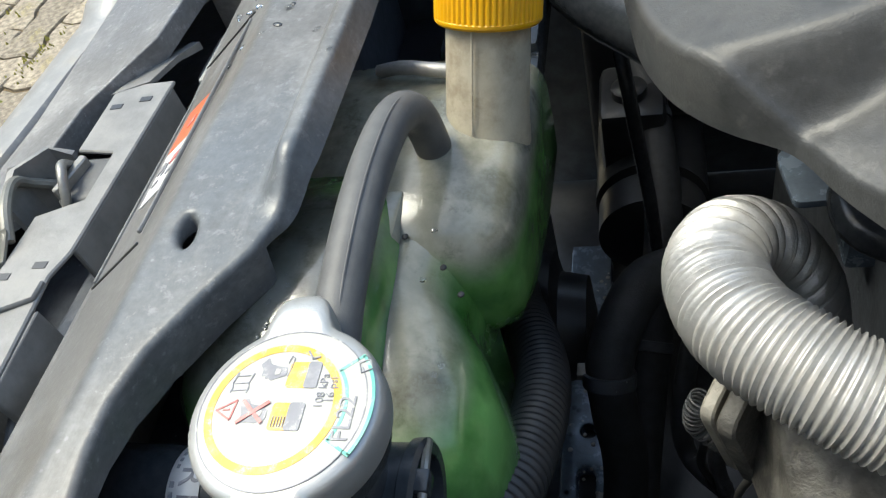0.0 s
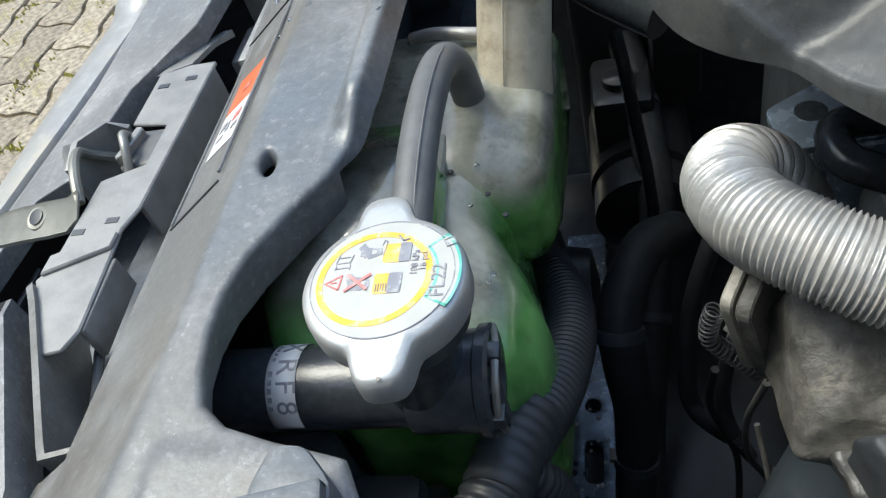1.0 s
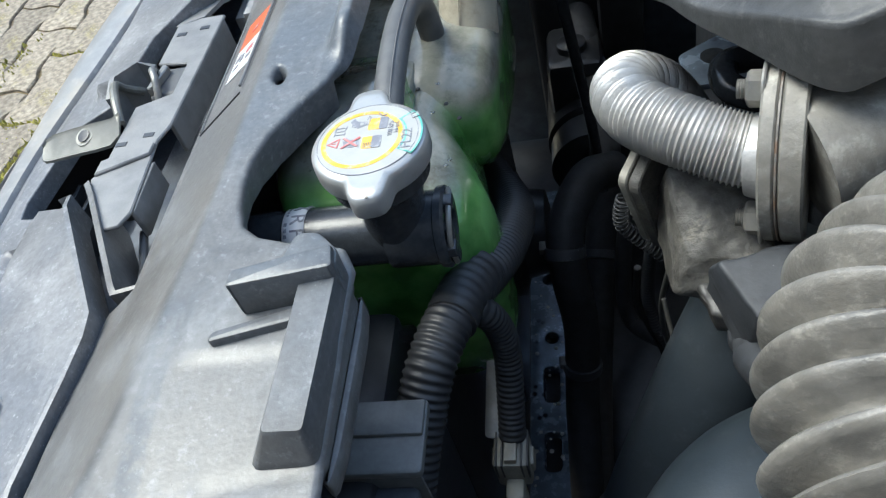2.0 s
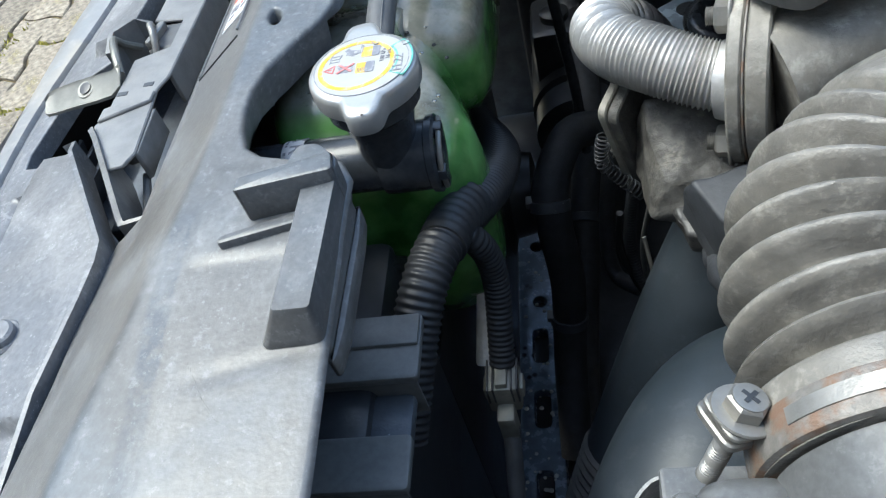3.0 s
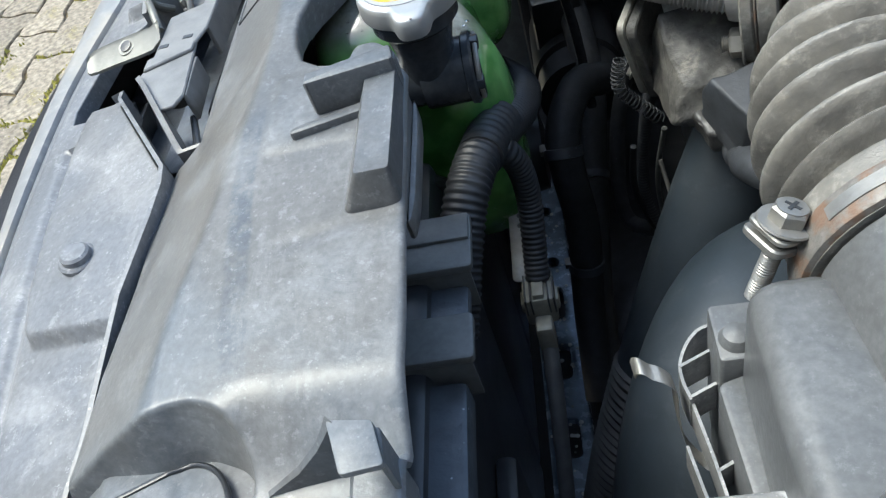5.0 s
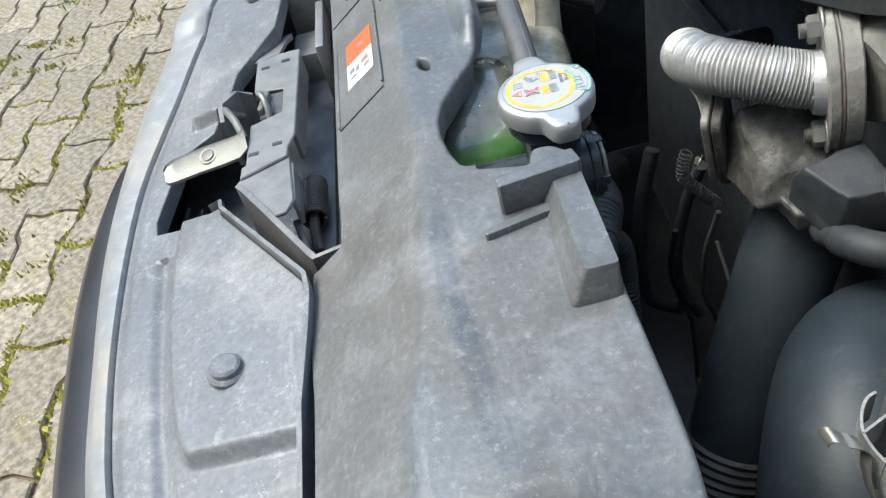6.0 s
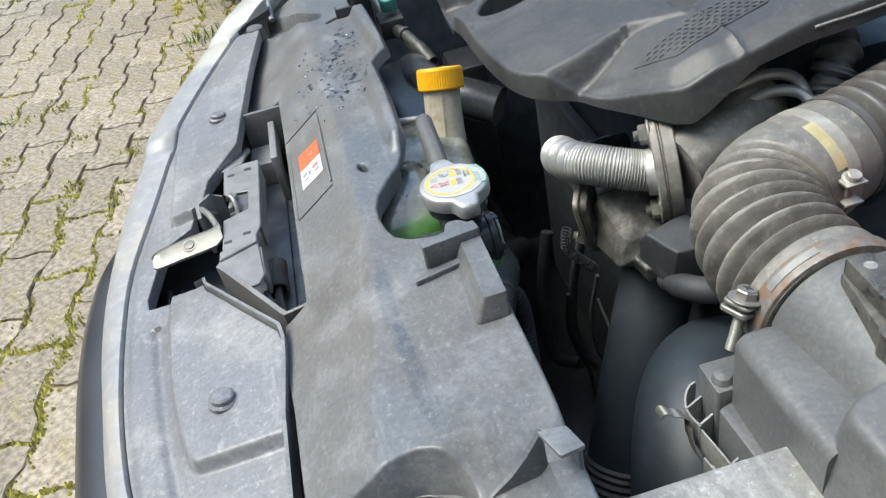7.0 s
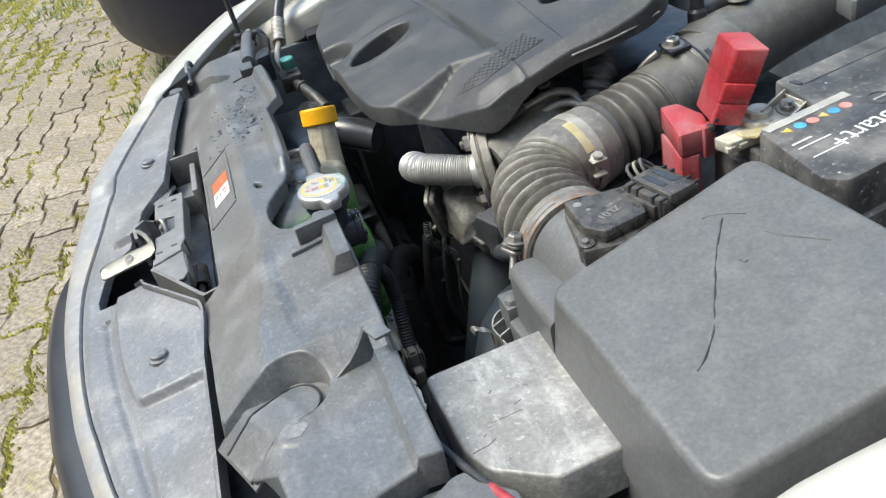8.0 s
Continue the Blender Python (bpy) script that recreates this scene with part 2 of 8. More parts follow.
M = dict(
    panel=weathered("weathered_black_plastic", (0.114, 0.126, 0.139), (0.128, 0.125, 0.121), (0.235, 0.239, 0.244), 0.44, 26.0, 0.50, 0.40, spots=0.30, front_dust_and_light=True, stain=True),
    plate=weathered("faded_grey_plastic", (0.170, 0.176, 0.190), (0.182, 0.180, 0.180), (0.335, 0.335, 0.338), 0.47, 15.0, 0.55, 0.35, spots=0.55),
    cover=material("engine_cover_plastic", (0.046, 0.047, 0.048), 0.50, vary=0.2, scale=150, fleck=(0.13, 0.128, 0.122), fleck_scale=110, fleck_amount=0.4, dust=(0.115, 0.112, 0.105), amount=0.6, dust_scale=14, bump=0.16, bump_scale=900),
    box=weathered("dusty_black_plastic", (0.112, 0.116, 0.119), (0.116, 0.117, 0.115), (0.185, 0.187, 0.186), 0.46, 34.0, 0.40, 0.28, spots=0.20, streaks=(0.3, 1.0, 1.0)),
    tray=weathered("dusty_grey_plastic", (0.205, 0.206, 0.203), (0.225, 0.22, 0.208), (0.46, 0.455, 0.44), 0.42, 16.0, 0.7, 0.55, spots=0.6),
    black=material("black_plastic", (0.032, 0.034, 0.038), 0.38, vary=0.2, dust=(0.085, 0.086, 0.087), amount=0.45, bump=0.08),
    satin=material("satin_black_pipe", (0.034, 0.039, 0.046), 0.3, vary=0.2, scale=200, bump=0.1, bump_scale=800, dust=(0.075, 0.078, 0.082), amount=0.35),
    dull=material("dull_black_rubber", (0.034, 0.037, 0.042), 0.66, vary=0.25, scale=90, dust=(0.065, 0.068, 0.073), amount=0.5, dust_scale=25, bump=0.15, speck=(0.35, 0.37, 0.4), speck_scale=170, speck_size=0.06),
    flap=material("grey_rubber_flap", (0.135, 0.136, 0.132), 0.5, vary=0.12, scale=200, dust=(0.13, 0.13, 0.125), amount=0.4, dust_scale=30, bump=0.06),
    rubber=material("grey_rubber_hose", (0.10, 0.102, 0.104), 0.6, vary=0.15, dust=(0.15, 0.145, 0.14), amount=0.4, dust_scale=30, bump=0.1),
    bellows=material("dusty_intake_rubber", (0.178, 0.168, 0.150), 0.46, vary=0.25, fleck=(0.40, 0.375, 0.32), fleck_scale=120, fleck_amount=0.45, dust=(0.275, 0.252, 0.212), amount=0.7, dust_scale=32, bump=0.35, bump_scale=300),
    duct=material("dark_smooth_duct", (0.025, 0.034, 0.043), 0.55, vary=0.12, fleck=(0.11, 0.12, 0.13), fleck_scale=50, fleck_amount=0.22, dust=(0.06, 0.072, 0.085), amount=0.5, dust_scale=9, bump=0.06),
    conduit=material("wet_black_conduit", (0.028, 0.030, 0.034), 0.46, vary=0.2, bump=0.05, speck=(0.3, 0.3, 0.3), speck_scale=200, speck_size=0.07),
    alu=material("bare_aluminium_bellows", (0.44, 0.435, 0.42), 0.48, metal=0.45, vary=0.1, scale=150, dust=(0.6, 0.56, 0.5), amount=0.5, dust_scale=30, fleck=(0.35, 0.33, 0.3), fleck_scale=80, fleck_amount=0.35, bump=0.3, bump_scale=200),
    cast=material("grimy_cast_aluminium", (0.27, 0.255, 0.225), 0.62, metal=0.2, vary=0.2, scale=70, fleck=(0.5, 0.48, 0.42), fleck_scale=70, fleck_amount=0.4, dust=(0.2, 0.18, 0.15), amount=0.75, dust_scale=18, bump=0.5, bump_scale=160),
    grime=material("grimy_valve_casting", (0.105, 0.099, 0.088), 0.62, metal=0.05, vary=0.4, scale=90, fleck=(0.27, 0.245, 0.20), fleck_scale=55, fleck_amount=0.5, dust=(0.040, 0.040, 0.040), amount=0.9, dust_scale=22, bump=0.8, bump_scale=140),
    pit=material("dark_pit_floor", (0.095, 0.112, 0.135), 0.5, vary=0.3, scale=30, dust=(0.085, 0.10, 0.118), amount=0.6, dust_scale=12, bump=0.3, shine=0.3),
    oily=material("oily_dark_casting", (0.07, 0.068, 0.066), 0.5, metal=0.1, vary=0.3, scale=60, dust=(0.04, 0.037, 0.033), amount=0.85, dust_scale=24, bump=0.6, bump_scale=120),
    zinc=material("zinc_plated_steel", (0.27, 0.265, 0.25), 0.5, metal=0.6, vary=0.15, scale=90, dust=(0.35, 0.32, 0.27), amount=0.5, dust_scale=25, bump=0.15),
    lever=material("khaki_plated_lever", (0.205, 0.202, 0.182), 0.5, metal=0.25, vary=0.12, dust=(0.34, 0.33, 0.29), amount=0.5, dust_scale=40, bump=0.1),
    latch=material("grey_latch_plate", (0.215, 0.214, 0.212), 0.52, metal=0.1, vary=0.15, dust=(0.26, 0.25, 0.235), amount=0.5, dust_scale=30, bump=0.12),
    rust=material("rusty_clamp_band", (0.21, 0.195, 0.175), 0.6, metal=0.25, vary=0.25, scale=120, dust=(0.23, 0.125, 0.07), amount=0.75, dust_scale=70, soft=0.12, bump=0.4, bump_scale=300),
    brass=material("yellow_plated_band", (0.62, 0.52, 0.26), 0.45, metal=0.35, vary=0.15, dust=(0.45, 0.43, 0.38), amount=0.5, dust_scale=40),
    capmetal=material("silver_cap_metal", (0.45, 0.455, 0.45), 0.42, metal=0.45, vary=0.06, dust=(0.46, 0.44, 0.40), amount=0.4, dust_scale=60, fleck=(0.36, 0.33, 0.28), fleck_scale=150, fleck_amount=0.3, bump=0.1),
    print_white=material("cap_print_ground", (0.41, 0.41, 0.39), 0.42, vary=0.05, dust=(0.47, 0.45, 0.40), amount=0.5, dust_scale=90, fleck=(0.40, 0.37, 0.32), fleck_scale=160, fleck_amount=0.3, bump=0.05),
    gold=material("gold_print", (0.72, 0.42, 0.035), 0.45, vary=0.1, dust=(0.62, 0.55, 0.40), amount=0.5, dust_scale=130, fleck=(0.58, 0.58, 0.55), fleck_scale=260, fleck_amount=0.6, bump=0),
    teal=material("teal_print", (0.10, 0.42, 0.35), 0.45, vary=0.1, dust=(0.45, 0.58, 0.53), amount=0.5, dust_scale=130, fleck=(0.58, 0.58, 0.55), fleck_scale=260, fleck_amount=0.6, bump=0),
    slate=material("slate_print", (0.20, 0.205, 0.235), 0.45, vary=0.1, dust=(0.46, 0.46, 0.46), amount=0.5, dust_scale=130, fleck=(0.58, 0.58, 0.55), fleck_scale=260, fleck_amount=0.6, bump=0),
    redprint=material("redprint_print", (0.58, 0.15, 0.14), 0.45, vary=0.1, dust=(0.62, 0.46, 0.43), amount=0.5, dust_scale=130, fleck=(0.58, 0.58, 0.55), fleck_scale=260, fleck_amount=0.6, bump=0),
    white_label=material("white_label", (0.68, 0.68, 0.68), 0.45, vary=0.05, dust=(0.5, 0.5, 0.48), amount=0.3, bump=0),
    dirty_label=material("dirty_pale_label", (0.5, 0.49, 0.45), 0.5, vary=0.2, scale=90, dust=(0.2, 0.19, 0.165), amount=0.7, dust_scale=45, fleck=(0.12, 0.115, 0.1), fleck_scale=120, fleck_amount=0.6, bump=0),
    plaster=material("grey_plaster", (0.26, 0.265, 0.26), 0.9, vary=0.2, scale=3, dust=(0.18, 0.185, 0.17), amount=0.6, dust_scale=0.6, bump=0.3, bump_scale=40),
    orange=material("orange_label", (0.7, 0.13, 0.045), 0.45, vary=0.08, dust=(0.6, 0.3, 0.2), amount=0.3, bump=0),
    yellow=material("yellow_cap_plastic", (0.82, 0.42, 0.01), 0.4, vary=0.08, dust=(0.5, 0.3, 0.05), amount=0.4, dust_scale=30, bump=0.06),
    red=material("dusty_red_plastic", (0.36, 0.026, 0.036), 0.5, vary=0.18, fleck=(0.44, 0.22, 0.215), fleck_scale=240, fleck_amount=0.45, dust=(0.38, 0.165, 0.17), amount=0.9, dust_scale=14, bump=0.1),
    white=material("white_car_paint", (0.50, 0.488, 0.44), 0.28, vary=0.04, coat=0.3, dust=(0.40, 0.37, 0.30), amount=0.5, dust_scale=7, bump=0),
    worn=material("worn_pale_bumper", (0.29, 0.292, 0.295), 0.42, vary=0.10, dust=(0.44, 0.39, 0.31), amount=0.55, dust_scale=11, soft=0.12, fleck=(0.48, 0.46, 0.42), fleck_scale=60, fleck_amount=0.4, bump=0.06),
    pipe=material("dusty_intake_pipe", (0.125, 0.120, 0.108), 0.46, vary=0.2, dust=(0.20, 0.188, 0.165), amount=0.6, dust_scale=12, fleck=(0.22, 0.21, 0.18), fleck_scale=120, fleck_amount=0.3, bump=0.12, bump_scale=300),
    sensor=material("grimy_sensor_plastic", (0.052, 0.050, 0.047), 0.36, vary=0.3, scale=120, dust=(0.15, 0.14, 0.12), amount=0.75, dust_scale=30, fleck=(0.24, 0.225, 0.19), fleck_scale=150, fleck_amount=0.35, bump=0.25, bump_scale=240),
    trim=material("black_bumper_trim", (0.03, 0.03, 0.034), 0.4, vary=0.1, dust=(0.07, 0.07, 0.07), amount=0.3, bump=0.1),
    neck=material("aged_neck_plastic", (0.5, 0.46, 0.36), 0.5, vary=0.1, dust=(0.22, 0.16, 0.1), amount=0.7, dust_scale=45, soft=0.2, bump=0.2, sss=0.1),
    battery=material("dusty_battery_case", (0.05, 0.05, 0.051), 0.5, vary=0.2, dust=(0.26, 0.25, 0.23), amount=0.8, dust_scale=18, fleck=(0.33, 0.315, 0.285), fleck_scale=130, fleck_amount=0.5, speck=(0.5, 0.49, 0.46), speck_scale=80, speck_size=0.12, bump=0.1),
    deep=material("dark_engine_metal", (0.085, 0.095, 0.110), 0.45, metal=0.2, vary=0.3, scale=40, dust=(0.08, 0.084, 0.092), amount=0.5, dust_scale=22, speck=(0.4, 0.42, 0.45), speck_scale=130, speck_size=0.10, bump=0.4, bump_scale=90),
    wetplate=material("wet_blue_grey_plate", (0.19, 0.24, 0.31), 0.25, metal=0.3, vary=0.2, speck=(0.02, 0.02, 0.025), speck_scale=60, speck_size=0.3, bump=0.15, bump_scale=200),
    brownplug=material("grey_brown_connector", (0.26, 0.245, 0.2), 0.5, vary=0.2, dust=(0.3, 0.28, 0.22), amount=0.5, dust_scale=60, bump=0.1),
    paver=material("grey_paver", (0.288, 0.246, 0.188), 0.85, vary=0.45, scale=60, dust=(0.170, 0.140, 0.102), amount=0.7, dust_scale=13, fleck=(0.34, 0.29, 0.10), fleck_scale=8, fleck_amount=0.6, speck=(0.5, 0.47, 0.4), speck_scale=120, speck_size=0.3, bump=0.6, bump_scale=220, piece=0.18),
    paver_far=material("grey_paver_far", (0.27, 0.235, 0.187), 0.85, vary=0.45, scale=50, dust=(0.165, 0.138, 0.105), amount=0.75, dust_scale=10, fleck=(0.32, 0.29, 0.09), fleck_scale=7, fleck_amount=0.7, bump=0.5, bump_scale=160, island=0.18),
    ribs_dark=material("dark_ribbed_rubber", (0.085, 0.081, 0.076), 0.5, vary=0.2, fleck=(0.25, 0.23, 0.2), fleck_scale=70, fleck_amount=0.35, dust=(0.16, 0.15, 0.135), amount=0.6, dust_scale=16, bump=0.12),
    soil=material("joint_soil", (0.14, 0.10, 0.055), 0.95, vary=0.4, scale=60, dust=(0.22, 0.20, 0.06), amount=0.5, dust_scale=10, bump=0.8, bump_scale=160),
    moss=material("yellow_green_moss", (0.30, 0.28, 0.06), 0.9, vary=0.35, scale=60, dust=(0.42, 0.34, 0.09), amount=0.6, dust_scale=8, bump=0.5, island=0.35),
    grass=material("grass_blades", (0.14, 0.24, 0.035), 0.7, vary=0.3, scale=30, bump=0, island=0.35),
    navy=material("dark_blue_paint", (0.008, 0.009, 0.02), 0.5, vary=0.1, shine=0.25, dust=(0.02, 0.02, 0.024), amount=0.4, dust_scale=6, bump=0),
    tyre=material("tyre_rubber", (0.02, 0.02, 0.02), 0.8, vary=0.2, bump=0.3, bump_scale=60),
    mint=material("mint_service_cap", (0.12, 0.4, 0.34), 0.45, vary=0.1, bump=0),
    dirtwhite=material("dirty_pale_metal", (0.42, 0.4, 0.35), 0.5, metal=0.3, vary=0.15, dust=(0.2, 0.17, 0.12), amount=0.7, dust_scale=35, bump=0.2),
    corrode=material("corroded_terminal", (0.55, 0.51, 0.42), 0.6, metal=0.2, vary=0.2, dust=(0.6, 0.6, 0.55), amount=0.7, dust_scale=60, bump=0.5),
)


def tank_material(name, high, low, wet, milk=(0.40, 0.40, 0.35), grime=0.85):
    """Milky reservoir plastic with green coolant showing through below the fill level."""
    m = material(name, milk, 0.2, vary=0.2, scale=50, fleck=(0.05, 0.05, 0.035), fleck_scale=34, fleck_amount=0.6, dust=(0.10, 0.10, 0.065), amount=grime, dust_scale=16, soft=0.16, bump=0.12, bump_scale=180, sss=0.15, coat=wet)
    n, li = m.node_tree.nodes, m.node_tree.links
    bsdf = n["Principled BSDF"]
    old = bsdf.inputs["Base Color"].links[0].from_socket
    tc = n.new("ShaderNodeTexCoord")
    sep = n.new("ShaderNodeSeparateXYZ")
    li.new(tc.outputs["Object"], sep.inputs[0])
    wob = n.new("ShaderNodeTexNoise")
    wob.inputs["Scale"].default_value = 16.0
    li.new(tc.outputs["Object"], wob.inputs["Vector"])
    add = n.new("ShaderNodeMath")
    add.operation = 'MULTIPLY_ADD'
    add.inputs[1].default_value = 0.026
    li.new(wob.outputs["Fac"], add.inputs[0])
    shift = n.new("ShaderNodeMapRange")
    shift.inputs["From Min"].default_value, shift.inputs["From Max"].default_value = -0.135, -0.055
    shift.inputs["To Min"].default_value, shift.inputs["To Max"].default_value = 0.0, 0.0
    li.new(sep.outputs["X"], shift.inputs["Value"])
    tall = n.new("ShaderNodeMath")
    li.new(sep.outputs["Z"], tall.inputs[0])
    li.new(shift.outputs["Result"], tall.inputs[1])
    li.new(tall.outputs[0], add.inputs[2])
    r = n.new("ShaderNodeMapRange")
    r.interpolation_type = 'SMOOTHSTEP'
    r.inputs["From Min"].default_value, r.inputs["From Max"].default_value = high, low
    li.new(add.outputs[0], r.inputs["Value"])
    mx = n.new("ShaderNodeMix")
    mx.data_type = 'RGBA'
    li.new(r.outputs["Result"], mx.inputs[0])
    li.new(old, mx.inputs[6])
    cloud = n.new("ShaderNodeTexNoise")
    cloud.inputs["Scale"].default_value, cloud.inputs["Detail"].default_value = 30.0, 7.0
    li.new(tc.outputs["Object"], cloud.inputs["Vector"])
    tone = n.new("ShaderNodeMapRange")
    tone.inputs["From Min"].default_value, tone.inputs["From Max"].default_value = 0.34, 0.66
    li.new(cloud.outputs["Fac"], tone.inputs["Value"])
    green = n.new("ShaderNodeMix")
    green.data_type = 'RGBA'
    green.inputs[6].default_value, green.inputs[7].default_value = (0.040, 0.14, 0.028, 1), (0.18, 0.42, 0.12, 1)
    li.new(tone.outputs["Result"], green.inputs[0])
    li.new(green.outputs[2], mx.inputs[7])
    li.new(mx.outputs[2], bsdf.inputs["Base Color"])
    return m


M["water"] = material("clear_water_bead", (0.85, 0.87, 0.88), 0.03, vary=0.0, bump=0)
wet_ = M["water"].node_tree.nodes["Principled BSDF"]
wet_.inputs["Transmission Weight"].default_value, wet_.inputs["IOR"].default_value = 1.0, 1.33
M["tank"] = tank_material("milky_tank_plastic", 0.698, 0.676, 0.3, (0.30, 0.295, 0.245), 0.95)
M["tank_front"] = tank_material("wet_tank_plastic", 0.728, 0.708, 1.0, (0.15, 0.152, 0.135), 0.7)


# ---- geometry ----
def joined(*geos):
    V, F = [], []
    for v, f in geos:
        k = len(V)
        V += [tuple(p) for p in v]
        F += [tuple(i + k for i in q) for q in f]
    return V, F


def moved(g, m):
    return [tuple(m @ Vector(p)) for p in g[0]], g[1]


def from_bm(bm):
    bm.verts.index_update()
    g = [tuple(v.co) for v in bm.verts], [tuple(v.index for v in f.verts) for f in bm.faces]
    bm.free()
    return g


def casting(corners, r, seed, rough=1.0):
    """A rough cast lump: a hull with rounded edges and an uneven skin."""
    bm = bmesh.new()
    for p in corners:
        bm.verts.new(p)
    got = bmesh.ops.convex_hull(bm, input=bm.verts[:])
    spare = [e for e in set(got["geom_interior"] + got["geom_unused"]) if isinstance(e, bmesh.types.BMVert)]
    bmesh.ops.delete(bm, geom=spare, context='VERTS')
    bmesh.ops.dissolve_limit(bm, angle_limit=0.12, verts=bm.verts[:], edges=bm.edges[:])
    bmesh.ops.bevel(bm, geom=bm.edges[:], offset=r, segments=3, affect='EDGES', profile=0.5)
    bmesh.ops.triangulate(bm, faces=bm.faces[:])
    for _ in range(2):
        bmesh.ops.subdivide_edges(bm, edges=[e for e in bm.edges if e.calc_length() > 0.006], cuts=1, use_grid_fill=True)
        bmesh.ops.triangulate(bm, faces=bm.faces[:])
    bm.normal_update()
    for v in bm.verts:
        q = v.co * 55
        v.co += v.normal * rough * (0.0016 * noise.noise((q.x, q.y, q.z + seed)) + 0.0009 * noise.noise((q.x * 2.7, q.y * 2.7, q.z * 2.7 - seed)))
    return from_bm(bm)


def block(x0, y0, z0, x1, y1, z1, r=0.002, seg=2):
    bm = bmesh.new()
    bmesh.ops.create_cube(bm, size=1, matrix=Matrix.LocRotScale(((x0 + x1) / 2, (y0 + y1) / 2, (z0 + z1) / 2), None, (abs(x1 - x0), abs(y1 - y0), abs(z1 - z0))))
    if r:
        bmesh.ops.bevel(bm, geom=bm.edges[:], offset=r, segments=seg, affect='EDGES', profile=0.5)
    return from_bm(bm)


def prism(poly, z0, z1, r=0.002, seg=2):
    """An outline in plan pulled up from z0 to z1, its edges rounded."""
    bm = bmesh.new()
    low = [bm.verts.new((x, y, z0)) for x, y in poly]
    face = bm.faces.new(low)
    top = bmesh.ops.extrude_face_region(bm, geom=[face])["geom"]
    for v in top:
        if isinstance(v, bmesh.types.BMVert):
            v.co.z = z1
    bmesh.ops.recalc_face_normals(bm, faces=bm.faces[:])
    if r:
        bmesh.ops.bevel(bm, geom=[e for e in bm.edges if e.calc_face_angle(0) > 0.5], offset=r, segments=seg, affect='EDGES', profile=0.5)
    return from_bm(bm)


def lathe(p, axis, profile, n=24):
    """A turned body: profile rows of (radius, height) along axis from p."""
    a = Vector(axis).normalized()
    q = a.to_track_quat('Z', 'Y').to_matrix().to_4x4()
    m = Matrix.Translation(p) @ q
    V, F = [], []
    for r, h in profile:
        V += [m @ Vector((r * math.cos(2 * math.pi * i / n), r * math.sin(2 * math.pi * i / n), h)) for i in range(n)]
    for k in range(len(profile) - 1):
        F += [(k * n + i, k * n + (i + 1) % n, (k + 1) * n + (i + 1) % n, (k + 1) * n + i) for i in range(n)]
    F.append(tuple(range(n))[::-1])
    F.append(tuple((len(profile) - 1) * n + i for i in range(n)))
    return V, F


def spline(pts, step):
    P = [Vector(p) for p in pts]
    P = [2 * P[0] - P[1]] + P + [2 * P[-1] - P[-2]]
    fine = []
    for i in range(1, len(P) - 2):
        for k in range(24):
            t = k / 24
            fine.append(0.5 * (2 * P[i] + (P[i + 1] - P[i - 1]) * t + (2 * P[i - 1] - 5 * P[i] + 4 * P[i + 1] - P[i + 2]) * t * t + (3 * P[i] - P[i - 1] - 3 * P[i + 1] + P[i + 2]) * t ** 3))
    fine.append(P[-2])
    s = np.cumsum([0] + [(b - a).length for a, b in zip(fine, fine[1:])])
    n = max(2, int(s[-1] / step) + 1)
    want = np.linspace(0, s[-1], n)
    A = np.array([tuple(p) for p in fine])
    return [Vector(tuple(np.interp(w, s, A[:, k]) for k in range(3))) for w in want], want


def tube(pts, r, n=16, step=0.006):
    """A round hose along a smooth line; r is a radius or a function of the length along it."""
    C, S = spline(pts, step)
    V, F = [], []
    up = Vector((0.13, 0.21, 0.97))
    for i, c in enumerate(C):
        d = (C[min(i + 1, len(C) - 1)] - C[max(i - 1, 0)]).normalized()
        up = (up - d * up.dot(d)).normalized()
        side = d.cross(up)
        rr = r(S[i]) if callable(r) else r
        V += [c + (up * math.cos(2 * math.pi * k / n) + side * math.sin(2 * math.pi * k / n)) * rr for k in range(n)]
    for i in range(len(C) - 1):
        F += [(i * n + k, i * n + (k + 1) % n, (i + 1) * n + (k + 1) % n, (i + 1) * n + k) for k in range(n)]
    F.append(tuple(range(n))[::-1])
    F.append(tuple((len(C) - 1) * n + k for k in range(n)))
    return V, F


def ribs(R, depth, pitch, sharp=1.0):
    return lambda s: R - depth * (0.5 - 0.5 * math.cos(2 * math.pi * s / pitch)) ** sharp


def ring_loft(rings, caps=True):
    n = len(rings[0])
    V = [tuple(p) for ring in rings for p in ring]
    F = []
    for i in range(len(rings) - 1):
        F += [(i * n + k, i * n + (k + 1) % n, (i + 1) * n + (k + 1) % n, (i + 1) * n + k) for k in range(n)]
    if caps:
        F += [tuple(range(n))[::-1], tuple((len(rings) - 1) * n + k for k in range(n))]
    return V, F


def rounded(pts, r, seg=4):
    """An outline with its corners rounded by r."""
    out = []
    for i, p in enumerate(pts):
        a, b, c = Vector(pts[i - 1]), Vector(p), Vector(pts[(i + 1) % len(pts)])
        u, w = (a - b), (c - b)
        d = min(r, u.length * 0.45, w.length * 0.45)
        s, e = b + u.normalized() * d, b + w.normalized() * d
        for k in range(seg + 1):
            t = k / seg
            out.append(tuple(s * (1 - t) ** 2 + b * 2 * t * (1 - t) + e * t * t))
    return out


def resampled(loop, res):
    out = []
    for i, p in enumerate(loop):
        a, b = Vector(p), Vector(loop[(i + 1) % len(loop)])
        k = max(1, int(round((b - a).length / res)))
        out += [tuple(a.lerp(b, j / k)) for j in range(k)]
    return out


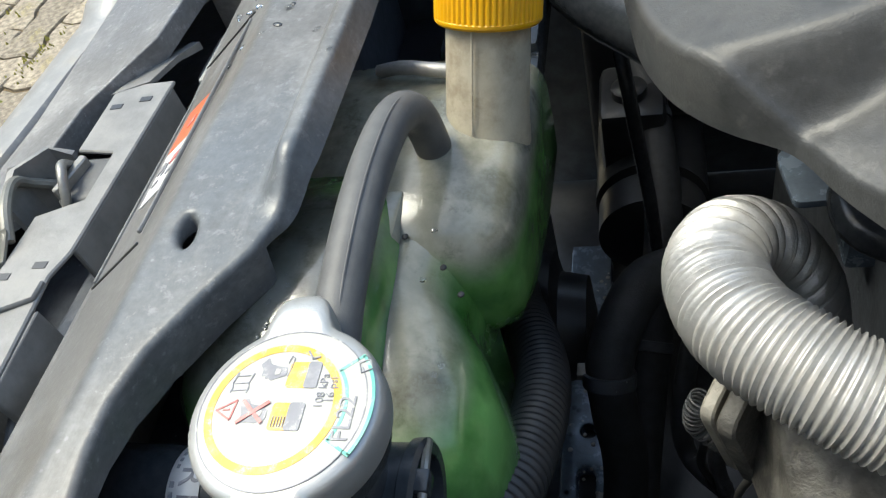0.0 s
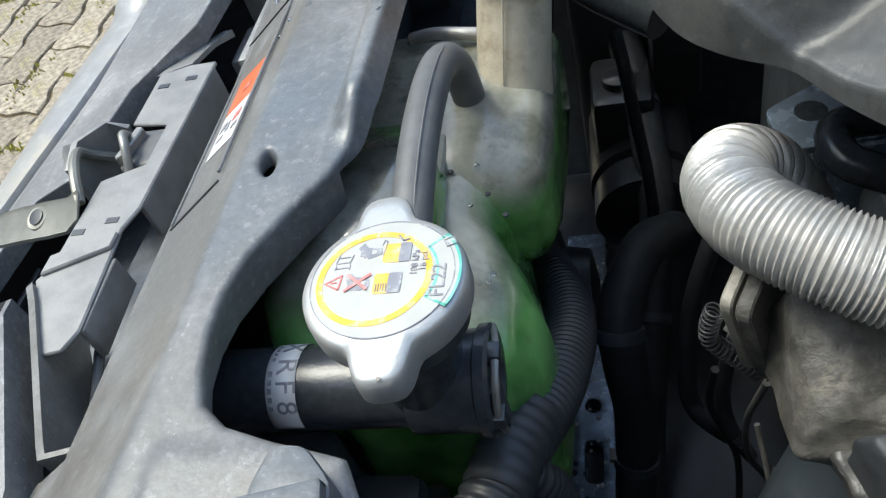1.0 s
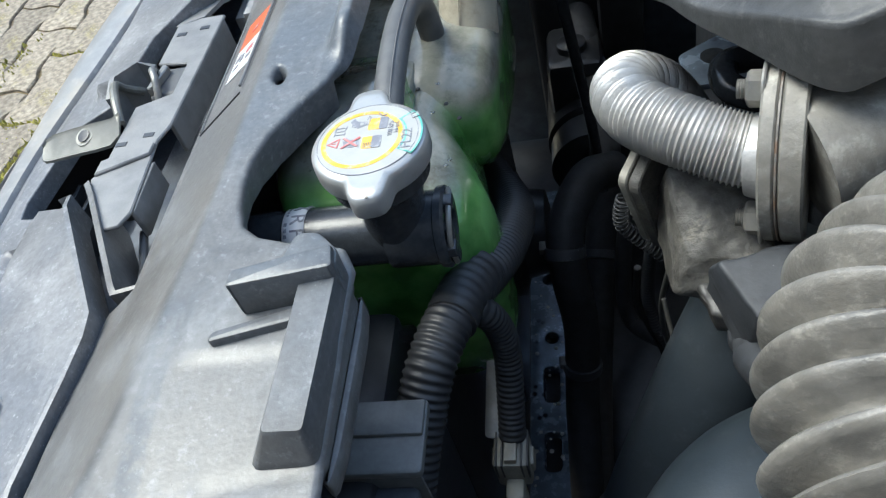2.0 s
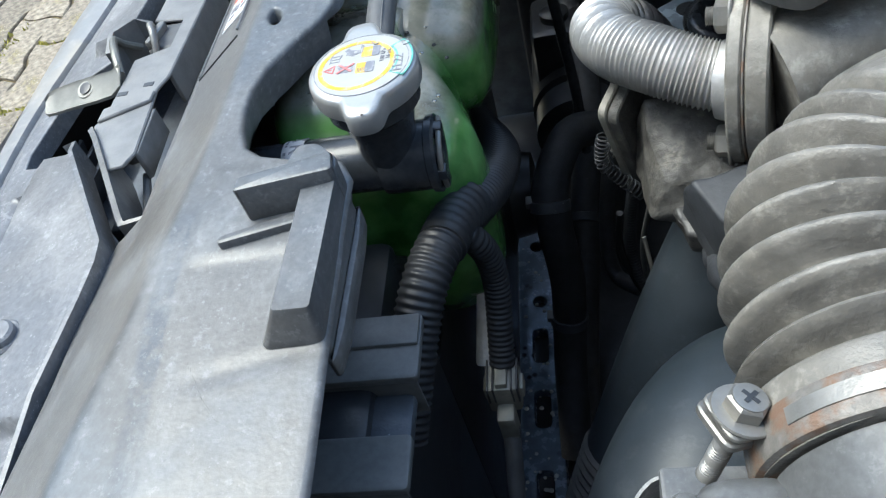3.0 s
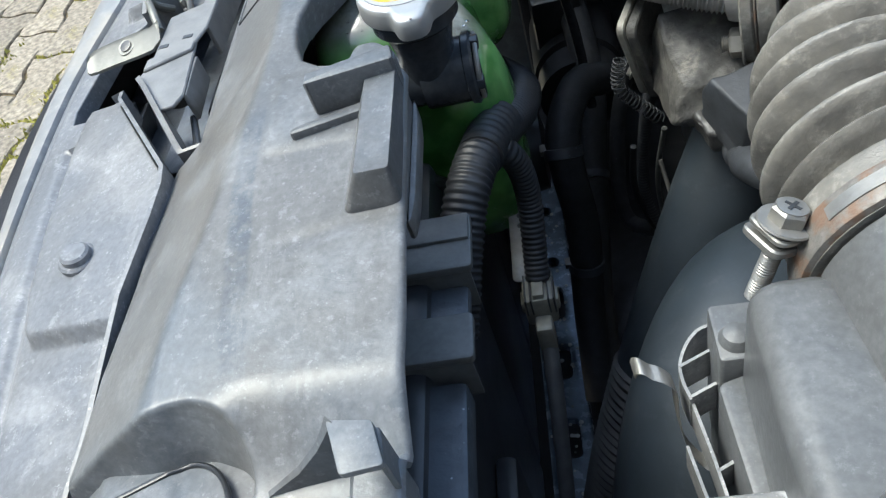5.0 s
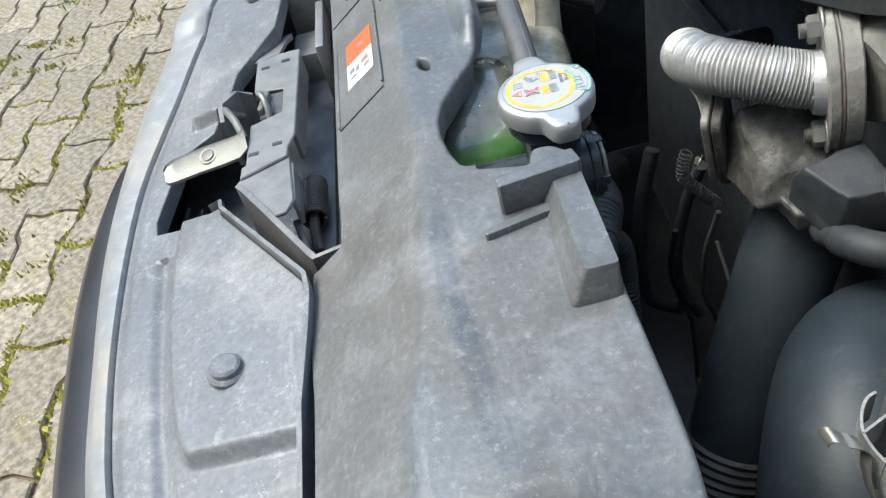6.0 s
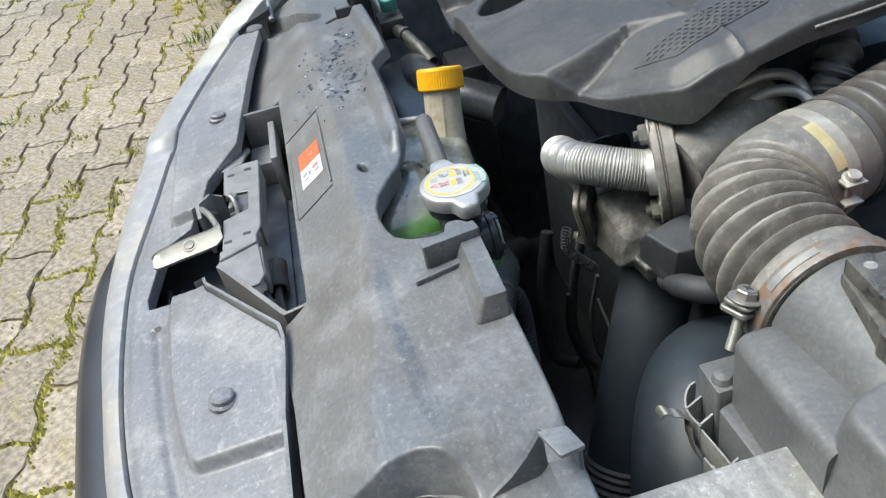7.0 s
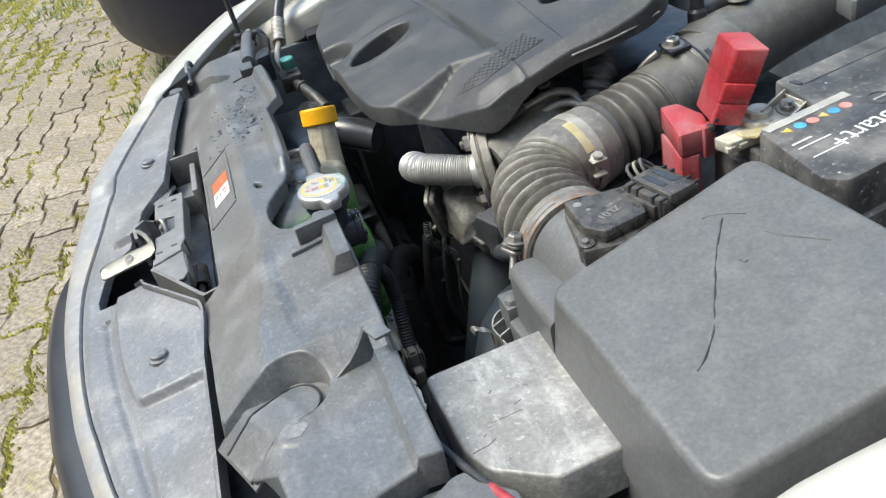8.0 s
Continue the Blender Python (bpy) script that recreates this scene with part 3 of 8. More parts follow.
def inside(P, loop):
    P, L = np.asarray(P, float), np.asarray(loop, float)
    hit = np.zeros(len(P), bool)
    for (x0, y0), (x1, y1) in zip(L, np.roll(L, -1, 0)):
        if y0 == y1:
            continue
        c = (y0 > P[:, 1]) != (y1 > P[:, 1])
        hit ^= c & (P[:, 0] < (x1 - x0) * (P[:, 1] - y0) / (y1 - y0) + x0)
    return hit


def sheet(outline, height, holes=(), res=0.005, rim=0.003, drop=0.02, flare=0.004, lip=0.003):
    """A moulded panel: a height field over an outline, with holes, rolled edges and skirts that hang down."""
    loops = [resampled(outline, res)] + [resampled(h, min(res, 0.004)) for h in holes]
    edge = np.array([p for l in loops for p in l])
    lo, hi = edge.min(0), edge.max(0)
    gx, gy = np.meshgrid(np.arange(lo[0], hi[0], res), np.arange(lo[1], hi[1], res))
    G = np.stack([gx.ravel(), gy.ravel()], 1)
    keep = inside(G, loops[0])
    for h in loops[1:]:
        keep &= ~inside(G, h)
    G = G[keep]
    far = np.ones(len(G), bool)
    for k in range(0, len(G), 2000):
        d = np.abs(G[k:k + 2000, None, :] - edge[None]).max(2).min(1)
        far[k:k + 2000] = d > res * 0.45
    G = G[far]
    pts = [Vector(p) for p in edge] + [Vector(p) for p in G]
    links, k = [], 0
    for l in loops:
        links += [(k + i, k + (i + 1) % len(l)) for i in range(len(l))]
        k += len(l)
    vs, _, fs, *_ = geometry.delaunay_2d_cdt(pts, links, [], 0, 1e-7)
    mid = np.array([[sum(vs[i].x for i in f) / len(f), sum(vs[i].y for i in f) / len(f)] for f in fs])
    ok = inside(mid, loops[0])
    for h in loops[1:]:
        ok &= ~inside(mid, h)
    V = [(v.x, v.y, height(v.x, v.y)) for v in vs]
    F = [tuple(f) for f, o in zip(fs, ok) if o]
    F = [f if (Vector(V[f[1]]) - Vector(V[f[0]])).cross(Vector(V[f[2]]) - Vector(V[f[0]])).z > 0 else f[::-1] for f in F]
    find = {(round(v[0], 6), round(v[1], 6)): i for i, v in enumerate(V)}
    for li, l in enumerate(loops):
        A = np.array(l)
        area = np.sum(A[:, 0] * np.roll(A[:, 1], -1) - np.roll(A[:, 0], -1) * A[:, 1])
        t = np.roll(A, -1, 0) - np.roll(A, 1, 0)
        t /= np.linalg.norm(t, axis=1)[:, None] + 1e-12
        out = np.stack([t[:, 1], -t[:, 0]], 1) * (1 if area > 0 else -1) * (1 if li == 0 else -1)
        prev = [find.get((round(p[0], 6), round(p[1], 6))) for p in l]
        if any(i is None for i in prev):
            prev = [min(range(len(V)), key=lambda j: (V[j][0] - p[0]) ** 2 + (V[j][1] - p[1]) ** 2) for p in l]
        z = [V[i][2] for i in prev]
        fl = [flare(*p) if callable(flare) else flare for p in l]
        dr = [drop(*p) if callable(drop) else drop for p in l]
        for o, d in ((rim * 0.4, rim * 0.08), (rim * 0.8, rim * 0.4), (rim, rim), (None, 1.0), (-lip, 1.0), (-lip * 1.2, 0.5)):
            row = []
            for p, n_, zz, f_, d_ in zip(A, out, z, fl, dr):
                row.append(len(V))
                oo, dd = (o, d) if o is not None and o >= 0 else (rim + f_ * d + (o or 0.0), rim + (d_ - rim) * d)
                V.append((p[0] + n_[0] * oo, p[1] + n_[1] * oo, zz - dd))
            m = len(row)
            turn = (area > 0) == (li == 0)
            for i in range(m):
                q = (prev[i], row[i], row[(i + 1) % m], prev[(i + 1) % m])
                F.append(q if turn else q[::-1])
            prev = row
    return V, F


def ellipse(cx, cy, a, b, turn=0.0, n=24):
    c, s = math.cos(radians(turn)), math.sin(radians(turn))
    return [(cx + a * math.cos(t) * c - b * math.sin(t) * s, cy + a * math.cos(t) * s + b * math.sin(t) * c) for t in (2 * math.pi * i / n for i in range(n))]


def mesh_of(name, g, mat, smooth=35):
    me = bpy.data.meshes.new(name)
    me.from_pydata([tuple(v) for v in g[0]], [], g[1])
    me.validate()
    me.materials.append(mat)
    if smooth:
        me.shade_smooth()
        me.set_sharp_from_angle(angle=radians(smooth))
    return me


def thing(name, base, label, category, group="", kind=""):
    """An empty at the thing's base; its parts hang under it."""
    ob = new(name)
    ob.location = base
    ob.empty_display_size = 0.02
    return tagged(ob, label, category, group, kind)


def part(name, g, mat, parent, label="", smooth=35):
    ob = new(name, g if isinstance(g, bpy.types.Mesh) else mesh_of(name, g, mat, smooth))
    ob.parent = parent
    if parent.type == 'EMPTY':
        ob.matrix_parent_inverse = Matrix.Translation(-parent.location)
    if label:
        ob["label"] = label
    return ob


def single(name, g, mat, label, category, group="", kind="", smooth=35):
    return tagged(new(name, mesh_of(name, g, mat, smooth)), label, category, group, kind)


def text(name, words, size, m, mat, parent, label="", depth=0.0002):
    c = bpy.data.curves.new(name, 'FONT')
    c.body, c.size, c.extrude, c.align_x, c.align_y = words, size, depth, 'CENTER', 'CENTER'
    tmp = bpy.data.objects.new(name, c)
    me = bpy.data.meshes.new_from_object(tmp)
    bpy.data.objects.remove(tmp)
    me.transform(m)
    me.materials.clear()
    me.materials.append(mat)
    return part(name, me, mat, parent, label)


def blend(a, b, v):
    t = min(1.0, max(0.0, (v - a) / (b - a)))
    return t * t * (3 - 2 * t)


def curve(y, rows):
    return float(np.interp(y, [r[0] for r in rows], [r[1] for r in rows]))


def off_line(P, x, y):
    best, sign = 9.0, 1
    for (ax, ay), (bx_, by_) in zip(P, P[1:]):
        dx, dy = bx_ - ax, by_ - ay
        t = min(1.0, max(0.0, ((x - ax) * dx + (y - ay) * dy) / (dx * dx + dy * dy)))
        d = math.hypot(x - ax - t * dx, y - ay - t * dy)
        if d < best:
            best, sign = d, (1 if (dx * (y - ay) - dy * (x - ax)) > 0 else -1)
    return best, sign


def bow(y, rows):
    """As curve(), but with a smooth bend through the rows."""
    X, Z = [r[0] for r in rows], [r[1] for r in rows]
    i = min(max(int(np.searchsorted(X, y)) - 1, 0), len(X) - 2)
    slope = [(Z[k + 1] - Z[k]) / (X[k + 1] - X[k]) for k in range(len(X) - 1)]
    m0 = slope[i] if i == 0 else (slope[i - 1] + slope[i]) / 2
    m1 = slope[i] if i == len(slope) - 1 else (slope[i] + slope[i + 1]) / 2
    h = X[i + 1] - X[i]
    t = min(1.0, max(0.0, (y - X[i]) / h))
    return (2 * t ** 3 - 3 * t * t + 1) * Z[i] + (t ** 3 - 2 * t * t + t) * h * m0 + (3 * t * t - 2 * t ** 3) * Z[i + 1] + (t ** 3 - t * t) * h * m1


def bolt(p, axis, r, parent, mat=None, washer=True, name="bolt", stud=0.0, cross=True):
    """A flanged hexagon bolt with a washer and, if asked, a stud past the nut."""
    mat = mat or M["zinc"]
    g = [lathe(p, axis, [(r * 0.96, r * 0.15), (r, r * 0.25), (r, r * 0.85), (r * 0.85, r * 1.0), (r * 0.55, r * 0.98)], 6)]
    if washer:
        g.append(lathe(p, axis, [(r * 1.45, -r * 0.05), (r * 1.5, r * 0.05), (r * 1.45, r * 0.16), (r * 0.9, r * 0.22)], 24))
    if stud:
        g.append(tube([Vector(p) + Vector(axis).normalized() * k * stud / 3 for k in range(4)], ribs(r * 0.55, r * 0.08, 0.0012), 14, 0.0004))
    ob = part(name, joined(*g), mat, parent)
    if cross and not stud:
        a = Vector(axis).normalized()
        q = Matrix.Translation(Vector(p) + a * r * 0.97) @ a.to_track_quat('Z', 'Y').to_matrix().to_4x4()
        part("cross_slot", moved(joined(block(-r * .5, -r * .12, 0, r * .5, r * .12, .0004, 0), block(-r * .12, -r * .5, .0001, r * .12, r * .5, .0005, 0)), q), M["black"], ob)
    return ob


# ---- the car's front: panel, plate, bumper, wings ----
RIDGE = ((-0.42, -0.225), (-0.109, -0.207), (-0.051, -0.196), (0.005, -0.188), (0.063, -0.185), (0.3, -0.185), (0.44, -0.193), (0.62, -0.2), (0.8, -0.2))
LEVEL = ((-0.42, 0.727), (-0.3, 0.729), (-0.2, 0.7335), (-0.1, 0.7385), (0.0, 0.744), (0.4, 0.745), (0.55, 0.742), (0.8, 0.732))


def panel_height(x, y):
    r, z = curve(y, RIDGE), curve(y, LEVEL)
    if x < r + 0.003:
        d = r + 0.003 - x
        z -= (0.70 - 0.25 * blend(0.66, 0.76, y)) * (d - 0.003 * (1 - math.exp(-d / 0.003)))
    # a faint crease runs from the clip block to the hollow
    c = curve(y, ((-0.17, -0.165), (-0.126, -0.170), (-0.075, -0.175), (-0.043, -0.180), (0.0, -0.186)))
    z -= 0.08 * max(0.0, min(c - x, c - r)) * blend(-0.19, -0.15, y) * blend(0.02, -0.02, y)
    # the near platform lies lower, down a soft slope
    w = (y + 0.190) * 0.927 - (x + 0.193) * 0.375
    side = blend(-0.178, -0.160, x)
    low = side * blend(-0.150, -0.194, y) + (1 - side) * blend(0.02, -0.02, w)
    z -= 0.017 * low
    # the upstand beside the engine-side edge of the platform
    z += 0.012 * blend(-0.184, -0.190, y) * blend(-0.1205, -0.1165, x)
    # the raised lip along the reservoir
    xe = curve(y, ((0.0, -0.130), (0.37, -0.130), (0.41, -0.110), (0.46, -0.109), (0.60, -0.118), (0.75, -0.126)))
    z += 0.015 * blend(xe - 0.016, xe - 0.003, x) * blend(0.178, 0.205, y) * blend(0.608, 0.596, y)
    # the sunk channel that opens towards the far corner
    if y > 0.6:
        z -= 0.019 * blend(0.0170, 0.0135, off_line(((-0.183, 0.6445), (-0.205, 0.665), (-0.232, 0.705), (-0.262, 0.755)), x, y)[0])
    # the raised patch that carries the bolt boss
    z += 0.0014 * blend(0.020, 0.017, math.hypot(x + 0.199, (y + 0.231) * 1.1))
    # shallow raised field beside the clip block
    z += 0.0011 * blend(-0.174, -0.171, x) * blend(-0.026, -0.022, y) * blend(0.040, 0.030, y)
    # a short crease runs out from the clip block's foot
    z -= 0.0007 * blend(0.007, 0.0, abs(y + 0.080 - 0.22 * (x + 0.13))) * blend(-0.172, -0.14, x) * blend(-0.10, -0.108, x)
    return z


HOLLOW = Vector((-0.193, -0.190))


def hollow(u, w):
    """A place in the hollow: u along it, w across it towards the far side."""
    return HOLLOW.x + 0.927 * u - 0.375 * w, HOLLOW.y + 0.375 * u + 0.927 * w


def along(x, y):
    return (x - HOLLOW.x) * 0.927 + (y - HOLLOW.y) * 0.375, (y - HOLLOW.y) * 0.927 - (x - HOLLOW.x) * 0.375


def lid_height(x, y):
    u, w = along(x, y)
    return panel_height(*hollow(u, -0.036)) - 0.0016 - 0.10 * (w + 0.030) - 0.0018 * (w / 0.03) ** 2


RIM = [hollow(-0.0540, 0.0480), hollow(-0.030, 0.0440), hollow(-0.012, 0.0385)] + [hollow(0.036 * math.cos(radians(q)), 0.002 + 0.034 * math.sin(radians(q))) for q in range(85, -91, -7)] + [hollow(-0.035, -0.031), hollow(-0.066, -0.029)]


def panel_drop(x, y):
    u, w = along(x, y)
    if -0.10 < u < 0.05 and -0.034 < w < 0.05:
        return 0.007 + 0.026 * blend(-0.022, 0.012, w)
    if x > -0.18 and 0.036 < y < 0.168:
        return 0.012 + 0.011 * blend(0.05, 0.13, y)
    return 0.007 + 0.006 * blend(0.17, 0.21, y) + 0.030 * blend(-0.25, -0.26, y)


def panel_flare(x, y):
    u, w = along(x, y)
    if -0.10 < u < 0.05 and -0.034 < w < 0.05:
        return 0.012 * blend(-0.022, 0.012, w)
    return -0.002 + 0.006 * blend(0.165, 0.20, y) * (1 if x > -0.2 and y < 0.62 else 0)


PANEL = [(-0.099, -0.318), (-0.100, -0.24), (-0.101, -0.18), (-0.1005, -0.13), (-0.1015, -0.08), (-0.1020, -0.07), (-0.1020, 0.016), (-0.108, 0.028), (-0.132, 0.034),
         (-0.153, 0.041), (-0.164, 0.050), (-0.169, 0.064), (-0.172, 0.082), (-0.172, 0.100), (-0.167, 0.120), (-0.154, 0.144), (-0.141, 0.164), (-0.134, 0.186), (-0.130, 0.205), (-0.128, 0.30),
         (-0.130, 0.378), (-0.126, 0.390), (-0.109, 0.412), (-0.108, 0.46), (-0.112, 0.600), (-0.124, 0.607), (-0.127, 0.640), (-0.126, 0.72), (-0.122, 0.800), (-0.150, 0.802), (-0.220, 0.776), (-0.246, 0.768), (-0.256, 0.728), (-0.272, 0.716), (-0.2875, 0.6655), (-0.2930, 0.578), (-0.2900, 0.50),
         (-0.284, 0.474), (-0.246, 0.472), (-0.245, 0.38), (-0.245, 0.112), (-0.243, 0.053), (-0.268, 0.050), (-0.2695, 0.0), (-0.2655, -0.05), (-0.2640, -0.09), (-0.2625, -0.14)] + RIM + [(-0.2185, -0.266), (-0.2135, -0.300), (-0.200, -0.326), (-0.165, -0.326), (-0.1215, -0.3155)]
panel = thing("slam_panel_cover", (-0.18, 0.15, 0.70), "faded black plastic radiator panel with dust and water marks", "panel")
hole_big = ellipse(-0.171, 0.174, 0.0066, 0.0118, 14, 24)
hole_small = ellipse(-0.170, 0.337, 0.004, 0.004, 0, 12)
hole_far = ellipse(-0.178, 0.425, 0.005, 0.0035, 20, 12)
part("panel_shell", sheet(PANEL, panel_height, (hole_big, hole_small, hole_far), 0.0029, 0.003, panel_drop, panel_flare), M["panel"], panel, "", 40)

# the clip block on the engine-side edge
top_ = [(-0.1165, 0.013), (-0.1012, 0.011), (-0.1012, -0.0680), (-0.1172, -0.0680)]
foot_ = [(-0.1255, 0.013), (-0.1002, 0.011), (-0.1002, -0.0725), (-0.1265, -0.0740)]


def draft(q, r):
    return rounded([(a[0] + (b[0] - a[0]) * q, a[1] + (b[1] - a[1]) * q) for a, b in zip(foot_, top_)], r, 3)


rings_ = [[(x, y, z) for x, y in draft(q, r)] for q, r, z in ((-0.03, 0.004, 0.728), (0.0, 0.004, 0.7410), (0.20, 0.003, 0.7440), (0.90, 0.002, 0.7560), (0.97, 0.002, 0.7572), (1.02, 0.002, 0.7576))]
part("clip_block", ring_loft(rings_), M["panel"], panel, "", 35)
clip = joined(
    prism(rounded([(-0.1265, 0.012), (-0.1225, 0.0265), (-0.112, 0.0265), (-0.1005, 0.014), (-0.1005, 0.004), (-0.124, 0.004)], 0.004, 3), 0.735, 0.7610, 0.0018),
    moved(prism(rounded([(-0.1460, -0.0045), (-0.1460, 0.0045), (-0.1025, 0.0145), (-0.1002, 0.002)], 0.002, 3), 0.0, 0.0205, 0.0014), pose(0, 0, 0.7445)))
part("clip_tab", clip, M["panel"], panel, "", 40)
part("side_skirt", prism(rounded([(-0.1010, -0.076), (-0.0985, -0.074), (-0.0970, -0.060), (-0.0970, -0.006), (-0.0985, 0.010), (-0.1010, 0.014)], 0.004, 3), 0.7180, 0.7300, 0.0012), M["panel"], panel)
part("clip_stop", prism(rounded([(-0.158, -0.020), (-0.157, -0.0145), (-0.120, -0.004), (-0.118, -0.011)], 0.002, 2), 0.738, 0.7485, 0.0015), M["panel"], panel)
# the bent fin by the hollow
fin = joined(ring_loft([[(-0.1190, -0.1830, 0.7535), (-0.1165, -0.1850, 0.7525), (-0.1160, -0.1875, 0.700), (-0.1200, -0.1830, 0.700)], [(-0.1235, -0.1840, 0.7455), (-0.1225, -0.1862, 0.7440), (-0.1215, -0.1890, 0.700), (-0.1255, -0.1840, 0.700)], [(-0.1285, -0.1845, 0.7380), (-0.1280, -0.1870, 0.7365), (-0.1270, -0.1900, 0.700), (-0.1305, -0.1845, 0.700)], [(-0.1390, -0.1865, 0.7270), (-0.1385, -0.1890, 0.7260), (-0.1375, -0.1915, 0.700), (-0.1410, -0.1865, 0.700)], [(-0.1540, -0.1905, 0.7180), (-0.1535, -0.1925, 0.7175), (-0.1530, -0.1940, 0.700), (-0.1550, -0.1905, 0.700)]]),
             prism(rounded([(-0.1195, -0.1835), (-0.1025, -0.1855), (-0.0972, -0.2025), (-0.1125, -0.2045)], 0.0015, 2), 0.7485, 0.7520, 0.0008),
             prism([(-0.1035, -0.1870), (-0.1005, -0.1870), (-0.0985, -0.2000), (-0.1010, -0.2000)], 0.70, 0.7490, 0.0006, 1))
part("bent_fin", fin, M["panel"], panel)
# the oval lid in the hollow
def lobe(far, near, tip, back):
    m, h = (far + near) / 2, (far - near) / 2
    return [hollow(back, far), hollow(back * 0.5, far)] + [hollow(tip * math.cos(radians(q)), m + h * math.sin(radians(q))) for q in range(90, -91, -10)] + [hollow(back * 0.5, near), hollow(back, near)]


part("hollow_floor", sheet(lobe(0.0455, -0.034, 0.040, -0.070)[::-1], lambda x, y: lid_height(x, y) - 0.0042, (), 0.004, 0.001, 0.003, 0, 0.001), M["panel"], panel)
part("oval_lid", sheet(lobe(0.0190, -0.0265, 0.0172, -0.0690)[::-1], lambda x, y: lid_height(x, y) - 0.0006, (), 0.004, 0.0014, 0.008, 0, 0.001), M["panel"], panel, "oval plastic lid set in a hollow", 40)
seam_line = resampled(lobe(0.0198, -0.0278, 0.0184, -0.0690), 0.004)[:-16]
part("lid_seam", tube([(x, y, lid_height(x, y) - 0.0003) for x, y in seam_line], 0.0013, 6, 0.003), M["black"], panel, "", 60)
# the steps below the platform's near end
part("end_step", joined(prism(rounded([(-0.262, -0.262), (-0.240, -0.240), (-0.2185, -0.268), (-0.2135, -0.302), (-0.200, -0.330), (-0.200, -0.43), (-0.262, -0.43)], 0.004, 3), 0.600, 0.668, 0.003),
                        prism(rounded([(-0.212, -0.328), (-0.166, -0.329), (-0.1215, -0.318), (-0.098, -0.320), (-0.098, -0.43), (-0.212, -0.43)], 0.004, 3), 0.600, 0.684, 0.003)), M["panel"], panel)
# pale torn foam left along the upstand
torn_rng = random.Random(31)
for x, y, z, w, h in ((-0.1010, -0.213, 0.7175, 0.0075, 0.012), (-0.0995, -0.232, 0.7165, 0.008, 0.010), (-0.0975, -0.250, 0.7150, 0.008, 0.012), (-0.0985, -0.262, 0.7145, 0.005, 0.006)):
    loop = [(w * math.cos(q) * torn_rng.uniform(0.45, 1.1), h * math.sin(q) * torn_rng.uniform(0.5, 1.1)) for q in np.linspace(0, 2 * math.pi, 12)[:-1]]
    part("torn_foam", moved(prism(loop, -0.004, 0.0022, 0.0006, 1), pose(x, y, z, 0, 18, 0)), M["corrode"], panel, "pale torn foam edge")

# pale scuffs, a hairline crack and beads of water on the panel
boss_poly = [(-0.2125, -0.2300), (-0.2050, -0.2215), (-0.1920, -0.2235), (-0.1865, -0.2330), (-0.1950, -0.2420), (-0.2070, -0.2400)]
boss_z = panel_height(-0.199, -0.2315)
part("boss_patch", prism(rounded(boss_poly, 0.002, 2), boss_z - 0.006, boss_z + 0.0002, 0.0005, 1), M["plate"], panel)
crack = [(-0.159, -0.077), (-0.149, -0.093), (-0.140, -0.104), (-0.127, -0.110), (-0.106, -0.114)]
part("hairline_crack", tube([(x, y, panel_height(x, y) - 0.0002) for x, y in resampled(crack + crack[::-1], 0.004)[:16]], 0.00025, 5, 0.003), M["flap"], panel)
bead_rng = random.Random(8)
for k in range(210):
    cx, cy, sx, sy = bead_rng.choice(((-0.162, 0.455, 0.014, 0.030), (-0.172, 0.400, 0.020, 0.035), (-0.145, 0.52, 0.010, 0.030), (-0.190, 0.43, 0.020, 0.060), (-0.155, 0.37, 0.014, 0.03)))
    x, y = bead_rng.gauss(cx, sx), bead_rng.gauss(cy, sy)
    if -0.235 < x < -0.128 and y < 0.60:
        r = bead_rng.uniform(0.0007, 0.0026)
        b = part("water_bead", lathe((0, 0, 0), (0, 0, 1), [(r, 0), (r * 0.95, r * 0.35), (r * 0.62, r * 0.62), (r * 0.2, r * 0.72)], 9), M["satin" if k % 4 == 0 else "water"], panel)
        b.data.transform(Matrix.Translation((x, y, panel_height(x, y) - 0.0002)) @ pose(0, 0, 0, 0, 0, bead_rng.uniform(0, 180)) @ Matrix.Diagonal((bead_rng.uniform(0.7, 2.4), 1, 1, 1)))

# the warning label lies in a framed field on the front slope


def slope_pose(x, y, up=0.0012):
    return Matrix.Translation((x, y, panel_height(x, y) + up)) @ pose(0, 0, 0, 0, -35, 0)


frame_bars = ((-0.2250, 0.3450, 0.056, 0.0016), (-0.2230, 0.1790, 0.050, 0.0016))
for x, y, w, h in frame_bars:
    part("label_frame", moved(block(-w / 2, -h / 2, -0.001, w / 2, h / 2, 0.0006, 0.0003, 1), slope_pose(x, y, 0.0004)), M["black"], panel)
for x, y0, y1 in ((-0.2475, 0.182, 0.342), (-0.2035, 0.184, 0.340)):
    part("label_rim", moved(block(-0.0010, y0, -0.001, 0.0010, y1, 0.0008, 0.0004, 1), slope_pose(x, 0.0, 0.0004) if x > -0.24 else Matrix.Translation((-0.2440, 0, panel_height(-0.2440, 0.26) + 0.0004)) @ pose(0, 0, 0, 0, -35, 0)), M["panel"], panel)


def slope_quad(corners, up):
    V = [(x, y, panel_height(x, y) + up) for x, y in corners] + [(x, y, panel_height(x, y) - 0.002) for x, y in corners]
    return V, [(0, 1, 2, 3), (4, 7, 6, 5), (0, 4, 5, 1), (1, 5, 6, 2), (2, 6, 7, 3), (3, 7, 4, 0)]


